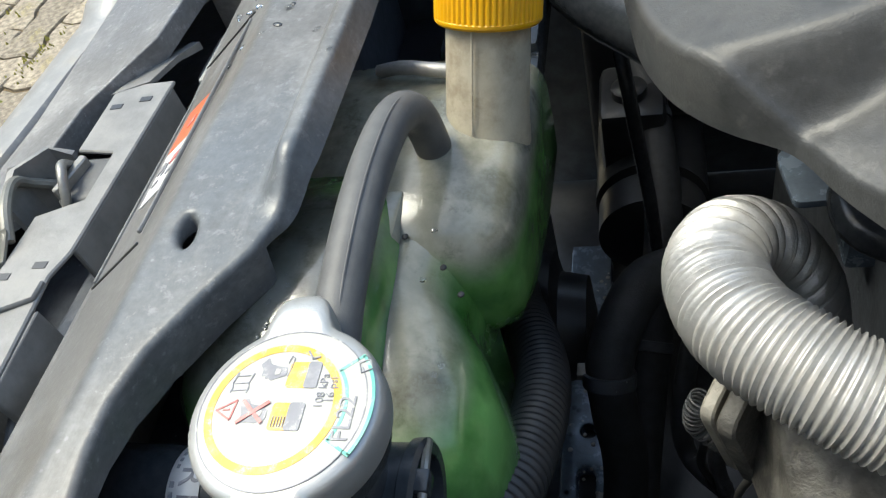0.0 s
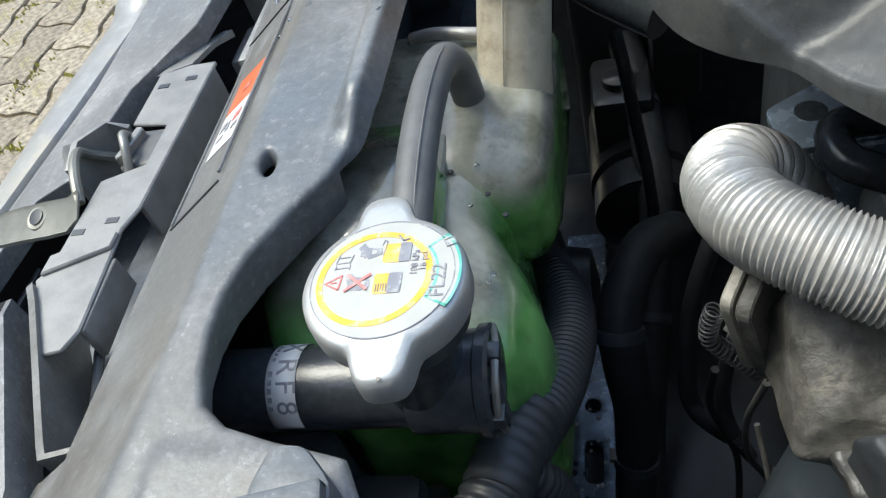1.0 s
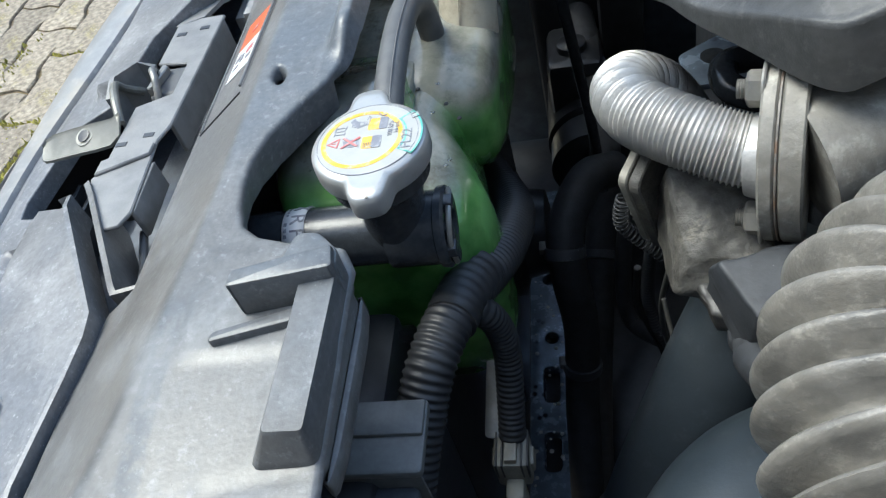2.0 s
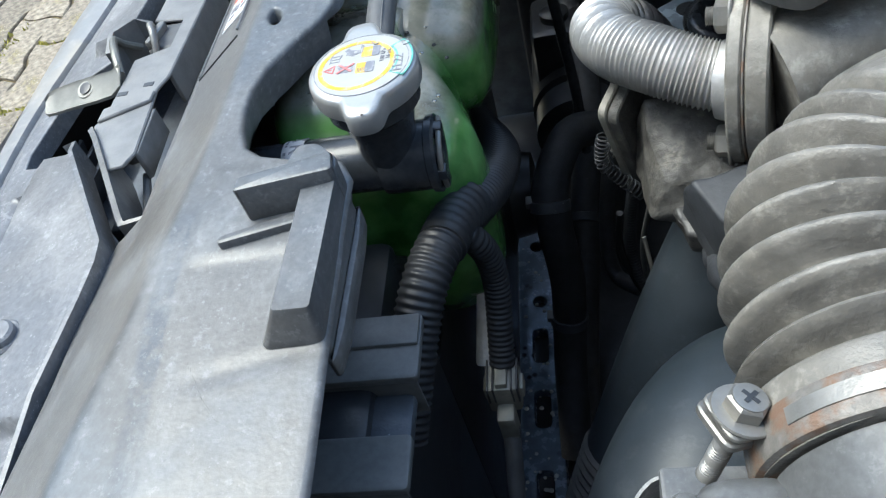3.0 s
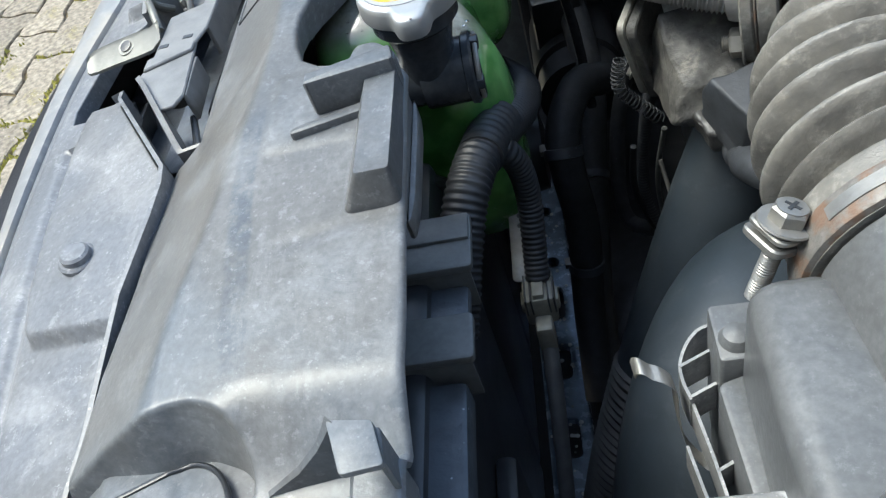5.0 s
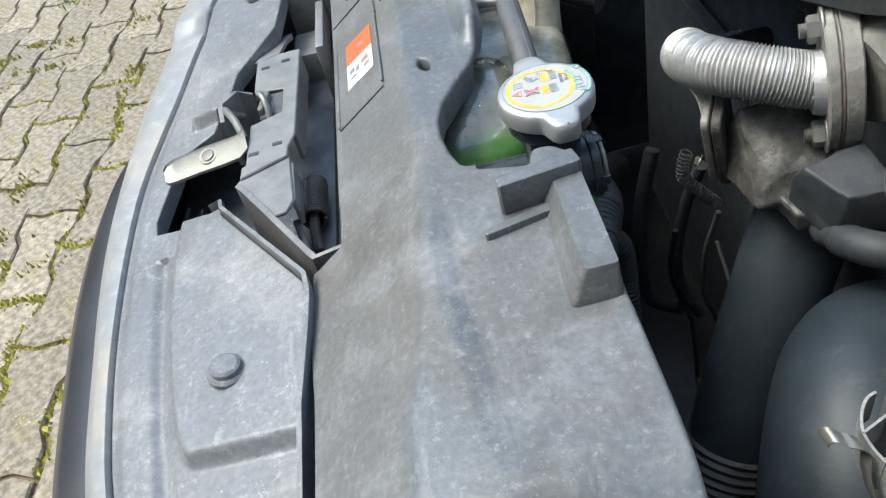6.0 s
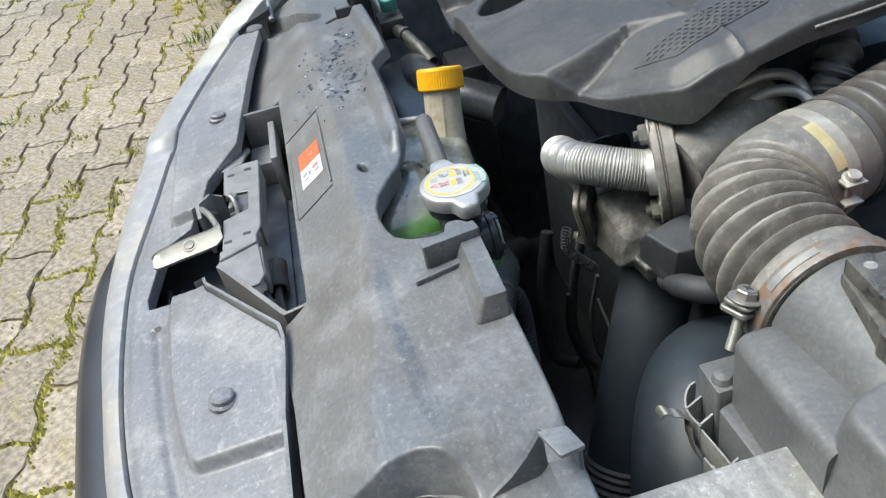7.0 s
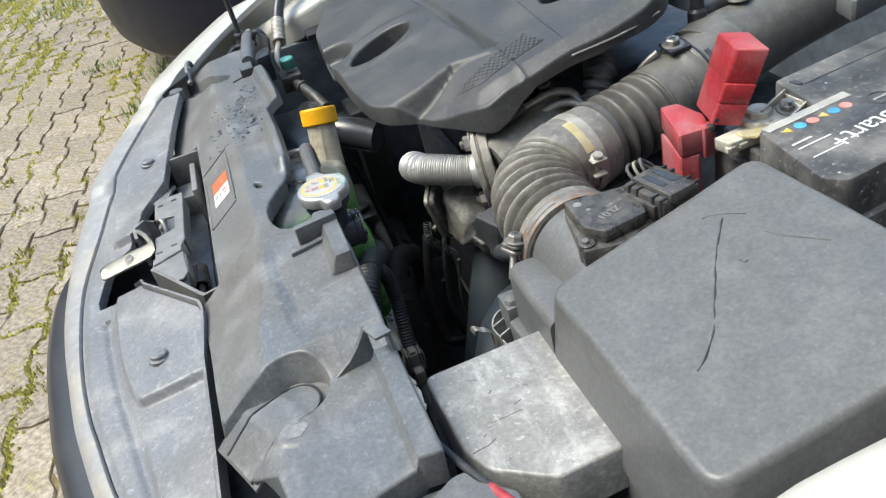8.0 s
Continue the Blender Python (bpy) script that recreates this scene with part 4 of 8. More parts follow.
warn = part("warning_label", slope_quad([(-0.2340, 0.2210), (-0.2090, 0.2190), (-0.2090, 0.2550), (-0.2340, 0.2580)], 0.0008), M["white_label"], panel, "white and orange warning label")
part("orange_field", slope_quad([(-0.2340, 0.2580), (-0.2090, 0.2550), (-0.2090, 0.2880), (-0.2340, 0.2920)], 0.0009), M["orange"], warn)
for x, y, w, h, m_ in ((-0.2290, 0.2440, 0.0050, 0.0060, "slate"), (-0.2235, 0.2400, 0.0030, 0.0075, "slate"), (-0.2165, 0.2430, 0.0065, 0.0055, "redprint"), (-0.2150, 0.2330, 0.0050, 0.0030, "slate"), (-0.2280, 0.2330, 0.0060, 0.0020, "slate"), (-0.2200, 0.2720, 0.0060, 0.0050, "redprint")):
    part("print_bar", slope_quad([(x - w / 2, y - h / 2), (x + w / 2, y - h / 2), (x + w / 2, y + h / 2), (x - w / 2, y + h / 2)], 0.0013), M[m_], warn)


# the grey plate in front of the panel
def plate_height(x, y):
    z = 0.674 + 0.22 * (x + 0.325) + 0.04 * (y - 0.1)
    lx = curve(y, ((-0.3, -0.33), (-0.06, -0.350), (-0.02, -0.364), (0.037, -0.374), (0.125, -0.381)))
    near = blend(lx - 0.003, lx + 0.003, x) * blend(-0.067 - 0.15 * (x + 0.31), -0.059 - 0.15 * (x + 0.31), y) * blend(0.20, 0.14, y)
    corner = math.hypot(min(0, x + 0.335), min(0, y + 0.038))
    near *= blend(0.027, 0.020, corner) if x < -0.335 and y < -0.038 else 1.0
    far = blend(-0.391, -0.385, x) * blend(0.291, 0.297, y)
    z += 0.010 * max(near, far)
    g = curve(y, ((-0.42, -0.30), (-0.19, -0.340), (-0.02, -0.376), (0.06, -0.388), (0.13, -0.396), (0.4, -0.402), (0.6, -0.36)))
    z -= 0.0045 * math.exp(-((x - g) / 0.0055) ** 2) * (1.0 if y < 0.135 else 0.0)
    s = bow(y, FRONT_SEAM)
    z -= 0.003 * blend(s + 0.010, s, x)
    return z


FRONT_SEAM = ((-0.42, -0.288), (-0.25, -0.345), (-0.143, -0.380), (-0.057, -0.402), (-0.03, -0.409), (0.061, -0.424), (0.176, -0.432), (0.243, -0.431), (0.363, -0.412), (0.5, -0.388), (0.62, -0.345), (0.72, -0.30))
PLATE = [(bow(y, FRONT_SEAM), y) for y in np.arange(-0.42, 0.721, 0.01)][::-1] + [(-0.2825, -0.42), (-0.2825, -0.2), (-0.2810, -0.132), (-0.2785, -0.056), (-0.2742, 0.0), (-0.273, 0.026), (-0.276, 0.040), (-0.343, 0.142), (-0.346, 0.153), (-0.353, 0.152), (-0.408, 0.168),
         (-0.411, 0.186), (-0.398, 0.262), (-0.366, 0.276), (-0.362, 0.296), (-0.349, 0.300), (-0.343, 0.338), (-0.306, 0.392), (-0.298, 0.46), (-0.280, 0.60), (-0.262, 0.70)]
plate = thing("grille_top_plate", (-0.35, 0.15, 0.65), "weathered grey plastic plate behind the bumper edge", "panel")
part("plate_shell", sheet(PLATE[::-1], plate_height, (), 0.0024, 0.0012, 0.016, 0.0), M["plate"], plate, "", 40)
for x, y in ((-0.325, -0.008), (-0.328, 0.478)):
    c = part("push_clip", lathe((x, y, plate_height(x, y) - 0.001), (0.1, 0, 1), [(0.0125, 0.0), (0.0125, 0.003), (0.011, 0.0042), (0.0095, 0.0042), (0.0092, 0.0075), (0.0075, 0.0088), (0.002, 0.009)], 28), M["plate"], plate, "round push-in clip")
lipline = [(-0.2795, -0.38), (-0.2780, -0.132), (-0.2755, -0.056), (-0.2712, 0.0), (-0.2705, 0.026), (-0.273, 0.042), (-0.341, 0.145), (-0.344, 0.157), (-0.352, 0.156)]
V_, F_ = [], []
for i, (x, y) in enumerate(lipline):
    z = plate_height(min(x - 0.003, -0.276), y)
    V_ += [(x - 0.0012, y, z - 0.01), (x - 0.0012, y, z + 0.006), (x + 0.0016, y + 0.001, z + 0.006), (x + 0.0016, y + 0.001, z - 0.022)]
for i in range(len(lipline) - 1):
    F_ += [(i * 4 + k, i * 4 + (k + 1) % 4, i * 4 + 4 + (k + 1) % 4, i * 4 + 4 + k) for k in range(4)]
part("edge_lip", (V_, F_), M["plate"], plate)

# the bumper skin in front of the plate
NOSE = ((-0.62, 0.05), (-0.60, -0.06), (-0.52, -0.19), (-0.40, -0.285), (-0.25, -0.365), (-0.147, -0.402), (-0.055, -0.427), (-0.017, -0.436), (0.064, -0.449), (0.139, -0.459), (0.213, -0.464), (0.278, -0.463), (0.395, -0.453), (0.528, -0.430), (0.64, -0.388), (0.795, -0.312), (0.92, -0.215), (1.01, -0.10), (1.05, 0.02), (1.06, 0.12))
bumper = thing("front_bumper", (-0.45, 0.22, 0.2), "pale worn bumper with peeling edge and black lower trim", "bumper")
ys = np.concatenate([np.linspace(-0.62, -0.42, 12), np.arange(-0.41, 0.81, 0.01), np.linspace(0.82, 1.06, 20)])
rows = []
for y in ys:
    x = bow(y, NOSE)
    s = bow(y, FRONT_SEAM) - 0.0025 if -0.42 < y < 0.72 else x + (0.045 + 0.040 * blend(0.72, 0.80, y)) * blend(1.06, 0.98, y)
    h = plate_height(s + 0.004, min(0.72, max(-0.42, y))) + 0.003
    rows.append([(s, y, h - 0.012), (s, y, h - 0.004), (s - 0.002, y, h - 0.001), ((s + x) / 2, y, h - 0.003), (x + 0.008, y, h - 0.007), (x + 0.002, y, h - 0.011), (x - 0.001, y, h - 0.019), (x - 0.003, y, h - 0.035), (x - 0.004, y, h - 0.10), (x + 0.02, y, h - 0.115)])
V_ = [p for r in rows for p in r]
n_ = len(rows[0])
F_ = [(i * n_ + k, (i + 1) * n_ + k, (i + 1) * n_ + k + 1, i * n_ + k + 1) for i in range(len(rows) - 1) for k in range(n_ - 1)]
split = n_ * int(np.searchsorted(ys, 0.66))
part("bumper_skin", (V_[:split + n_], [f_ for f_ in F_ if max(f_) < split + n_]), M["worn"], bumper, "", 60)
part("painted_end", ([(x, y, z) for x, y, z in V_[split:]], [tuple(i - split for i in f_) for f_ in F_ if min(f_) >= split]), M["white"], bumper, "cream white painted end", 60)
trim = []
for y in np.arange(-0.45, 0.375, 0.015):
    x = bow(y, NOSE) - 0.004
    k = blend(0.37, 0.30, y)
    trim.append([(x + 0.01, y, 0.636), (x - 0.014 * k, y, 0.634), (x - 0.026 * k, y, 0.622), (x - 0.031 * k, y, 0.60), (x - 0.028 * k, y, 0.52), (x - 0.02 * k, y, 0.42), (x + 0.03, y, 0.40), (x + 0.03, y, 0.60)])
part("black_trim", ring_loft(trim), M["trim"], bumper, "black grille surround", 60)
lower = []
for y in ys:
    x = bow(y, NOSE)
    lower.append([(x + 0.02, y, 0.56), (x - 0.002, y, 0.54), (x - 0.004, y, 0.36), (x + 0.012, y, 0.24), (x + 0.05, y, 0.20), (x + 0.06, y, 0.5)])
part("lower_skin", ring_loft(lower), M["white"], bumper, "", 60)

# wings: pale painted sheet along both sides of the bay
for name, sy, y0, y1, note in (("far_wing", 1, 0.885, 1.06, "white painted wing beside the engine bay, smeared with dirt"), ("near_wing", -1, -0.478, -0.62, "white painted wing at the near side of the bay")):
    wing = thing("wing", (0.4, (y0 + y1) / 2, 0.3), note, "car wing", "front wings")
    rows = []
    for x in np.linspace(-0.16, 1.0, 40):
        e = blend(-0.16, 0.10, x)
        inner = y0 - sy * 0.0 + sy * 0.10 * (1 - e) ** 2
        outer = y1 - sy * 0.10 * (1 - e) ** 2
        top = 0.700 + 0.06 * e + 0.10 * (x if x > 0 else 0) ** 1.1 * 0.6
        rows.append([(x, inner, top - 0.05), (x, inner, top - 0.012), (x, inner + sy * 0.003, top - 0.004), (x, inner + sy * 0.012, top), (x, (inner * 2 + outer) / 3, top + 0.006), (x, (inner + outer) / 2 + sy * 0.02, top), (x, outer - sy * 0.02, top - 0.03), (x, outer, top - 0.08), (x, outer + sy * 0.01, 0.45), (x, outer, 0.24), (x, inner + sy * 0.05, 0.24), (x, inner + sy * 0.03, top - 0.06)])
    part("wing_skin", ring_loft(rows), M["white"], wing, "", 50)
    part("wing_flange", ring_loft([[(x, y0 - sy * 0.03, 0.70 + 0.05 * x), (x, y0 + sy * 0.004, 0.705 + 0.06 * max(x, 0)), (x, y0 + sy * 0.004, 0.69 + 0.06 * max(x, 0)), (x, y0 - sy * 0.03, 0.69 + 0.05 * x)] for x in np.linspace(0.0, 1.0, 12)]), M["black"], wing)

# the dark trough under plate and panel, with grille slats below the opening
trough = thing("radiator_support", (-0.30, 0.2, 0.45), "dark sheet-metal radiator support under the panels", "car frame")
part("cross_member", joined(block(-0.43, -0.40, 0.45, -0.20, 0.75, 0.60, 0.01), block(-0.30, 0.0, 0.595, -0.22, 0.50, 0.625, 0.006)), M["deep"], trough)
part("side_post", block(-0.26, 0.56, 0.15, -0.16, 0.66, 0.66, 0.006), M["deep"], trough)
part("side_post", block(-0.26, -0.42, 0.15, -0.12, -0.30, 0.66, 0.006), M["deep"], trough)
for k in range(3):
    part("grille_slat", moved(block(-0.0016, -0.035, -0.02, 0.0016, 0.03, 0.012, 0.0008), pose(-0.403 + 0.011 * k, 0.200, 0.622 - 0.004 * k, 0, 14, 0)), M["black"], trough)
# the moulded lip that closes the latch bay
lip_line = [(-0.328, 0.160), (-0.320, 0.148), (-0.272, 0.066), (-0.268, 0.060), (-0.2435, 0.066)]
V_, F_ = [], []
for x, y in lip_line:
    V_ += [(x - 0.001, y - 0.001, 0.640), (x - 0.001, y - 0.001, 0.692), (x + 0.002, y + 0.0018, 0.693), (x + 0.002, y + 0.0018, 0.640)]
for i in range(len(lip_line) - 1):
    F_ += [(i * 4 + k, i * 4 + (k + 1) % 4, i * 4 + 4 + (k + 1) % 4, i * 4 + 4 + k) for k in range(4)]
part("latch_bay_lip", (V_, F_), M["panel"], panel)
part("slot_wall", joined(block(-0.2475, 0.058, 0.62, -0.2440, 0.470, 0.699, 0.0008), block(-0.300, 0.462, 0.62, -0.245, 0.468, 0.70, 0.001)), M["panel"], panel)

# ---- bonnet latch ----
latch = thing("bonnet_latch", (-0.30, 0.23, 0.62), "grey bonnet latch with khaki release lever and coil spring", "latch")
latch_poly = [(-0.324, 0.350), (-0.304, 0.357), (-0.283, 0.357), (-0.285, 0.216), (-0.290, 0.200), (-0.288, 0.180), (-0.284, 0.130), (-0.289, 0.118), (-0.300, 0.116), (-0.329, 0.166), (-0.324, 0.176), (-0.3235, 0.243), (-0.297, 0.254), (-0.297, 0.292), (-0.3235, 0.296)]
latch_z = 0.6865
part("cover_plate", prism(latch_poly, latch_z, latch_z + 0.003, 0.0009, 1), M["latch"], latch)
part("side_flange", joined(prism([(-0.2865, 0.352), (-0.283, 0.352), (-0.285, 0.218), (-0.2885, 0.218)], 0.662, latch_z + 0.001, 0.0006, 1), prism([(-0.289, 0.178), (-0.286, 0.180), (-0.283, 0.132), (-0.286, 0.130)], 0.665, latch_z + 0.001, 0.0006, 1)), M["latch"], latch)
for x, y in ((-0.315, 0.335), (-0.296, 0.340), (-0.318, 0.200), (-0.299, 0.207)):
    part("slot", block(x - 0.004, y - 0.0022, latch_z + 0.0028, x + 0.004, y + 0.0022, latch_z + 0.0034, 0), M["black"], latch)
part("raised_step", prism([(-0.326, 0.168), (-0.289, 0.184), (-0.289, 0.196), (-0.326, 0.182)], latch_z + 0.002, latch_z + 0.0055, 0.001, 1), M["latch"], latch)
part("far_tongue", ring_loft([[(-0.327, 0.350, 0.6885), (-0.303, 0.360, 0.6885), (-0.303, 0.360, 0.685), (-0.327, 0.350, 0.685)], [(-0.318, 0.385, 0.684), (-0.299, 0.392, 0.684), (-0.299, 0.392, 0.680), (-0.318, 0.385, 0.680)], [(-0.304, 0.420, 0.676), (-0.297, 0.420, 0.676), (-0.297, 0.420, 0.67), (-0.304, 0.420, 0.67)]]), M["latch"], latch)
part("buffer", block(-0.3175, 0.254, 0.668, -0.2905, 0.290, 0.689, 0.004, 3), M["rubber"], latch, "dark rubber buffer")
part("striker_hook", tube([(-0.318, 0.282, 0.690), (-0.314, 0.272, 0.700), (-0.309, 0.262, 0.699), (-0.308, 0.252, 0.688), (-0.312, 0.245, 0.676)], 0.0028, 12, 0.002), M["zinc"], latch)
part("hook_plate", prism(rounded([(-0.317, 0.256), (-0.312, 0.256), (-0.307, 0.284), (-0.313, 0.286)], 0.002, 2), 0.686, 0.695, 0.0008, 1), M["zinc"], latch)
lever_rows = [((-0.4000, 0.2190, 0.6765), 0.0050), ((-0.3975, 0.2200, 0.6770), 0.0080), ((-0.390, 0.2205, 0.6785), 0.0095), ((-0.370, 0.2190, 0.6825), 0.0098), ((-0.348, 0.2165, 0.6865), 0.0100), ((-0.332, 0.2150, 0.6895), 0.0095), ((-0.324, 0.2170, 0.6940), 0.0085)]
V_, F_ = [], []
for p, w in lever_rows:
    for s, h in ((1, 0.0016), (0.85, 0), (-0.85, 0), (-1, 0.0012), (-1, -0.0012), (-0.85, -0.0022), (0.85, -0.0022), (1, -0.0006)):
        V_.append((p[0] - 0.12 * w * s, p[1] + w * s, p[2] + h + 0.45 * w * s))
for i in range(len(lever_rows) - 1):
    F_ += [(i * 8 + k, i * 8 + (k + 1) % 8, i * 8 + 8 + (k + 1) % 8, i * 8 + 8 + k) for k in range(8)]
F_ += [tuple(range(8))[::-1], tuple(48 + k for k in range(8))]
lever = part("release_lever", (V_, F_), M["lever"], latch, "khaki plated release lever")
part("lever_boss", lathe((-0.3590, 0.2205, 0.6858), (-0.15, -0.4, 1), [(0.0080, 0), (0.0076, 0.0006), (0.0066, 0.0007), (0.0060, 0.0004)], 22), M["lever"], lever)
part("lever_hole", lathe((-0.3590, 0.2205, 0.6861), (-0.15, -0.4, 1), [(0.0050, 0), (0.0050, 0.0010), (0.0034, 0.0012)], 18), M["black"], lever)
part("lever_curl", tube([(-0.326, 0.222, 0.692), (-0.333, 0.240, 0.700), (-0.343, 0.262, 0.698), (-0.344, 0.272, 0.688), (-0.336, 0.280, 0.678)], 0.0032, 10, 0.002), M["lever"], latch)
part("guide_plate", ring_loft([[(-0.348, 0.250, 0.695), (-0.344, 0.250, 0.695), (-0.344, 0.250, 0.65), (-0.348, 0.250, 0.65)], [(-0.350, 0.270, 0.700), (-0.346, 0.271, 0.700), (-0.346, 0.271, 0.65), (-0.350, 0.270, 0.65)], [(-0.338, 0.292, 0.698), (-0.335, 0.290, 0.698), (-0.335, 0.290, 0.65), (-0.338, 0.292, 0.65)], [(-0.325, 0.296, 0.69), (-0.325, 0.292, 0.69), (-0.325, 0.292, 0.65), (-0.325, 0.296, 0.65)]]), M["latch"], latch)
coil = [(-0.2830 + 0.0090 * math.cos(a), 0.205 - 0.046 * a / (2 * math.pi * 15), 0.644 + 0.0090 * math.sin(a)) for a in np.linspace(0, 2 * math.pi * 15, 15 * 14)]
part("coil_spring", tube(coil, 0.0017, 7, 0.0022), M["oily"], latch, "dull coil spring")
part("spring_rod", tube([(-0.2830, 0.212, 0.644), (-0.2830, 0.150, 0.644), (-0.2800, 0.125, 0.640)], 0.0042, 10, 0.01), M["oily"], latch)
part("release_cable", tube([(-0.290, 0.135, 0.665), (-0.284, 0.110, 0.66), (-0.279, 0.085, 0.655), (-0.272, 0.068, 0.645)], 0.0028, 10, 0.006), M["rubber"], latch)
part("base_plate", prism([(-0.335, 0.12), (-0.27, 0.12), (-0.268, 0.40), (-0.33, 0.40)], 0.612, 0.630, 0.002), M["deep"], latch)
part("back_plate", joined(block(-0.270, 0.36, 0.62, -0.262, 0.46, 0.685, 0.001), block(-0.300, 0.40, 0.62, -0.262, 0.45, 0.66, 0.002)), M["latch"], latch)
part("pivot", lathe((-0.300, 0.150, 0.67), (0, 0, 1), [(0.008, 0), (0.008, 0.012), (0.005, 0.014)], 16), M["zinc"], latch)

# ---- radiator filler: tee pipe and cap ----
neck = thing("radiator_filler_pipe", (-0.13, 0.088, 0.66), "satin black radiator filler pipe with a printed white band", "pipe")
PY, PZ = 0.093, 0.6865
part("pipe", tube([(-0.24, PY, PZ), (-0.17, PY, PZ), (-0.10, PY, PZ)], 0.0178, 40, 0.02), M["satin"], neck)
part("tee", lathe((-0.108, PY, PZ), (1, 0, 0), [(0.0182, 0), (0.0204, 0.0006), (0.0208, 0.003), (0.0208, 0.028), (0.0225, 0.029), (0.0228, 0.033), (0.021, 0.0345), (0.017, 0.0345), (0.0165, 0.030), (0.003, 0.030)], 44), M["satin"], neck)
part("riser", lathe((-0.101, 0.092, 0.682), (0, 0, 1), [(0.0175, 0), (0.0180, 0.030), (0.0215, 0.043), (0.0245, 0.052), (0.0245, 0.062)], 40), M["satin"], neck)
part("outlet", lathe((-0.100, 0.095, 0.7205), (0.02, 1, 0.25), [(0.005, 0), (0.005, 0.028), (0.006, 0.03), (0.005, 0.032)], 16), M["satin"], neck)
part("end_clip", tube([(-0.0745, PY + 0.018, PZ + 0.011), (-0.0715, PY + 0.006, PZ + 0.019), (-0.071, PY - 0.010, PZ + 0.016), (-0.0715, PY - 0.019, PZ + 0.003), (-0.0715, PY - 0.016, PZ - 0.012)], 0.0016, 8, 0.002), M["zinc"], neck, "spring wire clip")
for g in (block(-0.076, PY - 0.021, PZ - 0.003, -0.069, PY - 0.013, PZ + 0.004, 0.001), block(-0.076, PY - 0.004, PZ + 0.014, -0.069, PY + 0.004, PZ + 0.021, 0.001), block(-0.078, PY - 0.014, PZ - 0.015, -0.070, PY - 0.006, PZ + 0.012, 0.001)):
    part("end_lug", g, M["satin"], neck)
band_rings = []
for x in (-0.1655, -0.1525):
    band_rings.append([(x, PY + 0.0181 * math.sin(a), PZ + 0.0181 * math.cos(a)) for a in np.linspace(radians(-95), radians(75), 24)])
V_ = [p for r in band_rings for p in r]
band = part("white_band", (V_, [(i, i + 1, 24 + i + 1, 24 + i) for i in range(23)]), M["white_label"], neck, "white printed band")
me_mod = band.modifiers.new("thickness", 'SOLIDIFY')
me_mod.thickness = 0.0003


def on_pipe(x, ang, spin=0.0):
    """A pose on the pipe's skin: x along it, ang degrees from its top towards +y."""
    a = radians(ang)
    n_ = Vector((0, math.sin(a), math.cos(a)))
    along = Vector((0, -math.cos(a), math.sin(a)))
    m_ = Matrix((along, n_.cross(along), n_)).transposed().to_4x4()
    return Matrix.Translation((x, PY + n_.y * 0.0184, PZ + n_.z * 0.0184)) @ m_ @ pose(0, 0, 0, 0, 0, spin)


for k, ch in enumerate("RF8"):
    text("lettering", ch, 0.0125, on_pipe(-0.157, -4 - 27 * k), M["slate"], band)
text("lettering", "X", 0.0120, on_pipe(-0.157, 32), M["slate"], band)
for k in range(5):
    part("print_bar", moved(block(-0.0011, -0.0009, 0, 0.0011, 0.0009, 0.0002, 0), on_pipe(-0.1635, -14 - 11 * k)), M["slate"], band)
for k in range(4):
    part("print_bar", moved(block(-0.0008, -0.0006, 0, 0.0008, 0.0006, 0.0002, 0), on_pipe(-0.1632, 34 - 9 * k)), M["slate"], band)

CX, CY, CZ = -0.1010, 0.0920, 0.7545
cap = thing("radiator_cap", (CX, CY, 0.735), "silver radiator cap with two grip ears and a printed warning disc", "radiator cap")


def cap_edge(scale=1.0, ear=1.0):
    out = []
    for i in range(96):
        a = 2 * math.pi * i / 96
        r = 0.0300
        for mid in (radians(97), radians(-84)):
            d = (a - mid + math.pi) % (2 * math.pi) - math.pi
            r += 0.0125 * ear * math.exp(-(d / 0.30) ** 4)
        out.append((CX + r * scale * math.cos(a), CY + r * scale * math.sin(a)))
    return out


rings = []
for scale, z in ((0.80, 0.0), (0.86, 0.0), (0.90, -0.0006), (0.955, -0.0010), (0.985, -0.0022), (1.0, -0.0045), (1.0, -0.0115), (0.985, -0.0135), (0.93, -0.0135), (0.90, -0.010)):
    rings.append([(x, y, CZ + z) for x, y in cap_edge(scale)])
part("shell", ring_loft(rings[::-1]), M["capmetal"], cap, "pressed silver shell", 50)
part("inner_cup", lathe((CX, CY, CZ - 0.026), (0, 0, 1), [(0.0245, 0), (0.0262, 0.002), (0.0262, 0.016)], 40), M["satin"], cap)


def disc(r0, r1, z, a0=0.0, a1=360.0, n=64, cx=CX, cy=CY, depth=0.0003):
    A = [radians(a0 + (a1 - a0) * i / n) for i in range(n + 1)]
    V, F = [], []
    for a in A:
        for r, h in ((r0, 0), (r1, 0), (r1, -depth), (r0, -depth)):
            V.append((cx + r * math.cos(a), cy + r * math.sin(a), z + h))
    for i in range(n):
        F += [(i * 4 + k, i * 4 + (k + 1) % 4, i * 4 + 4 + (k + 1) % 4, i * 4 + 4 + k) for k in range(4)]
    return V, F


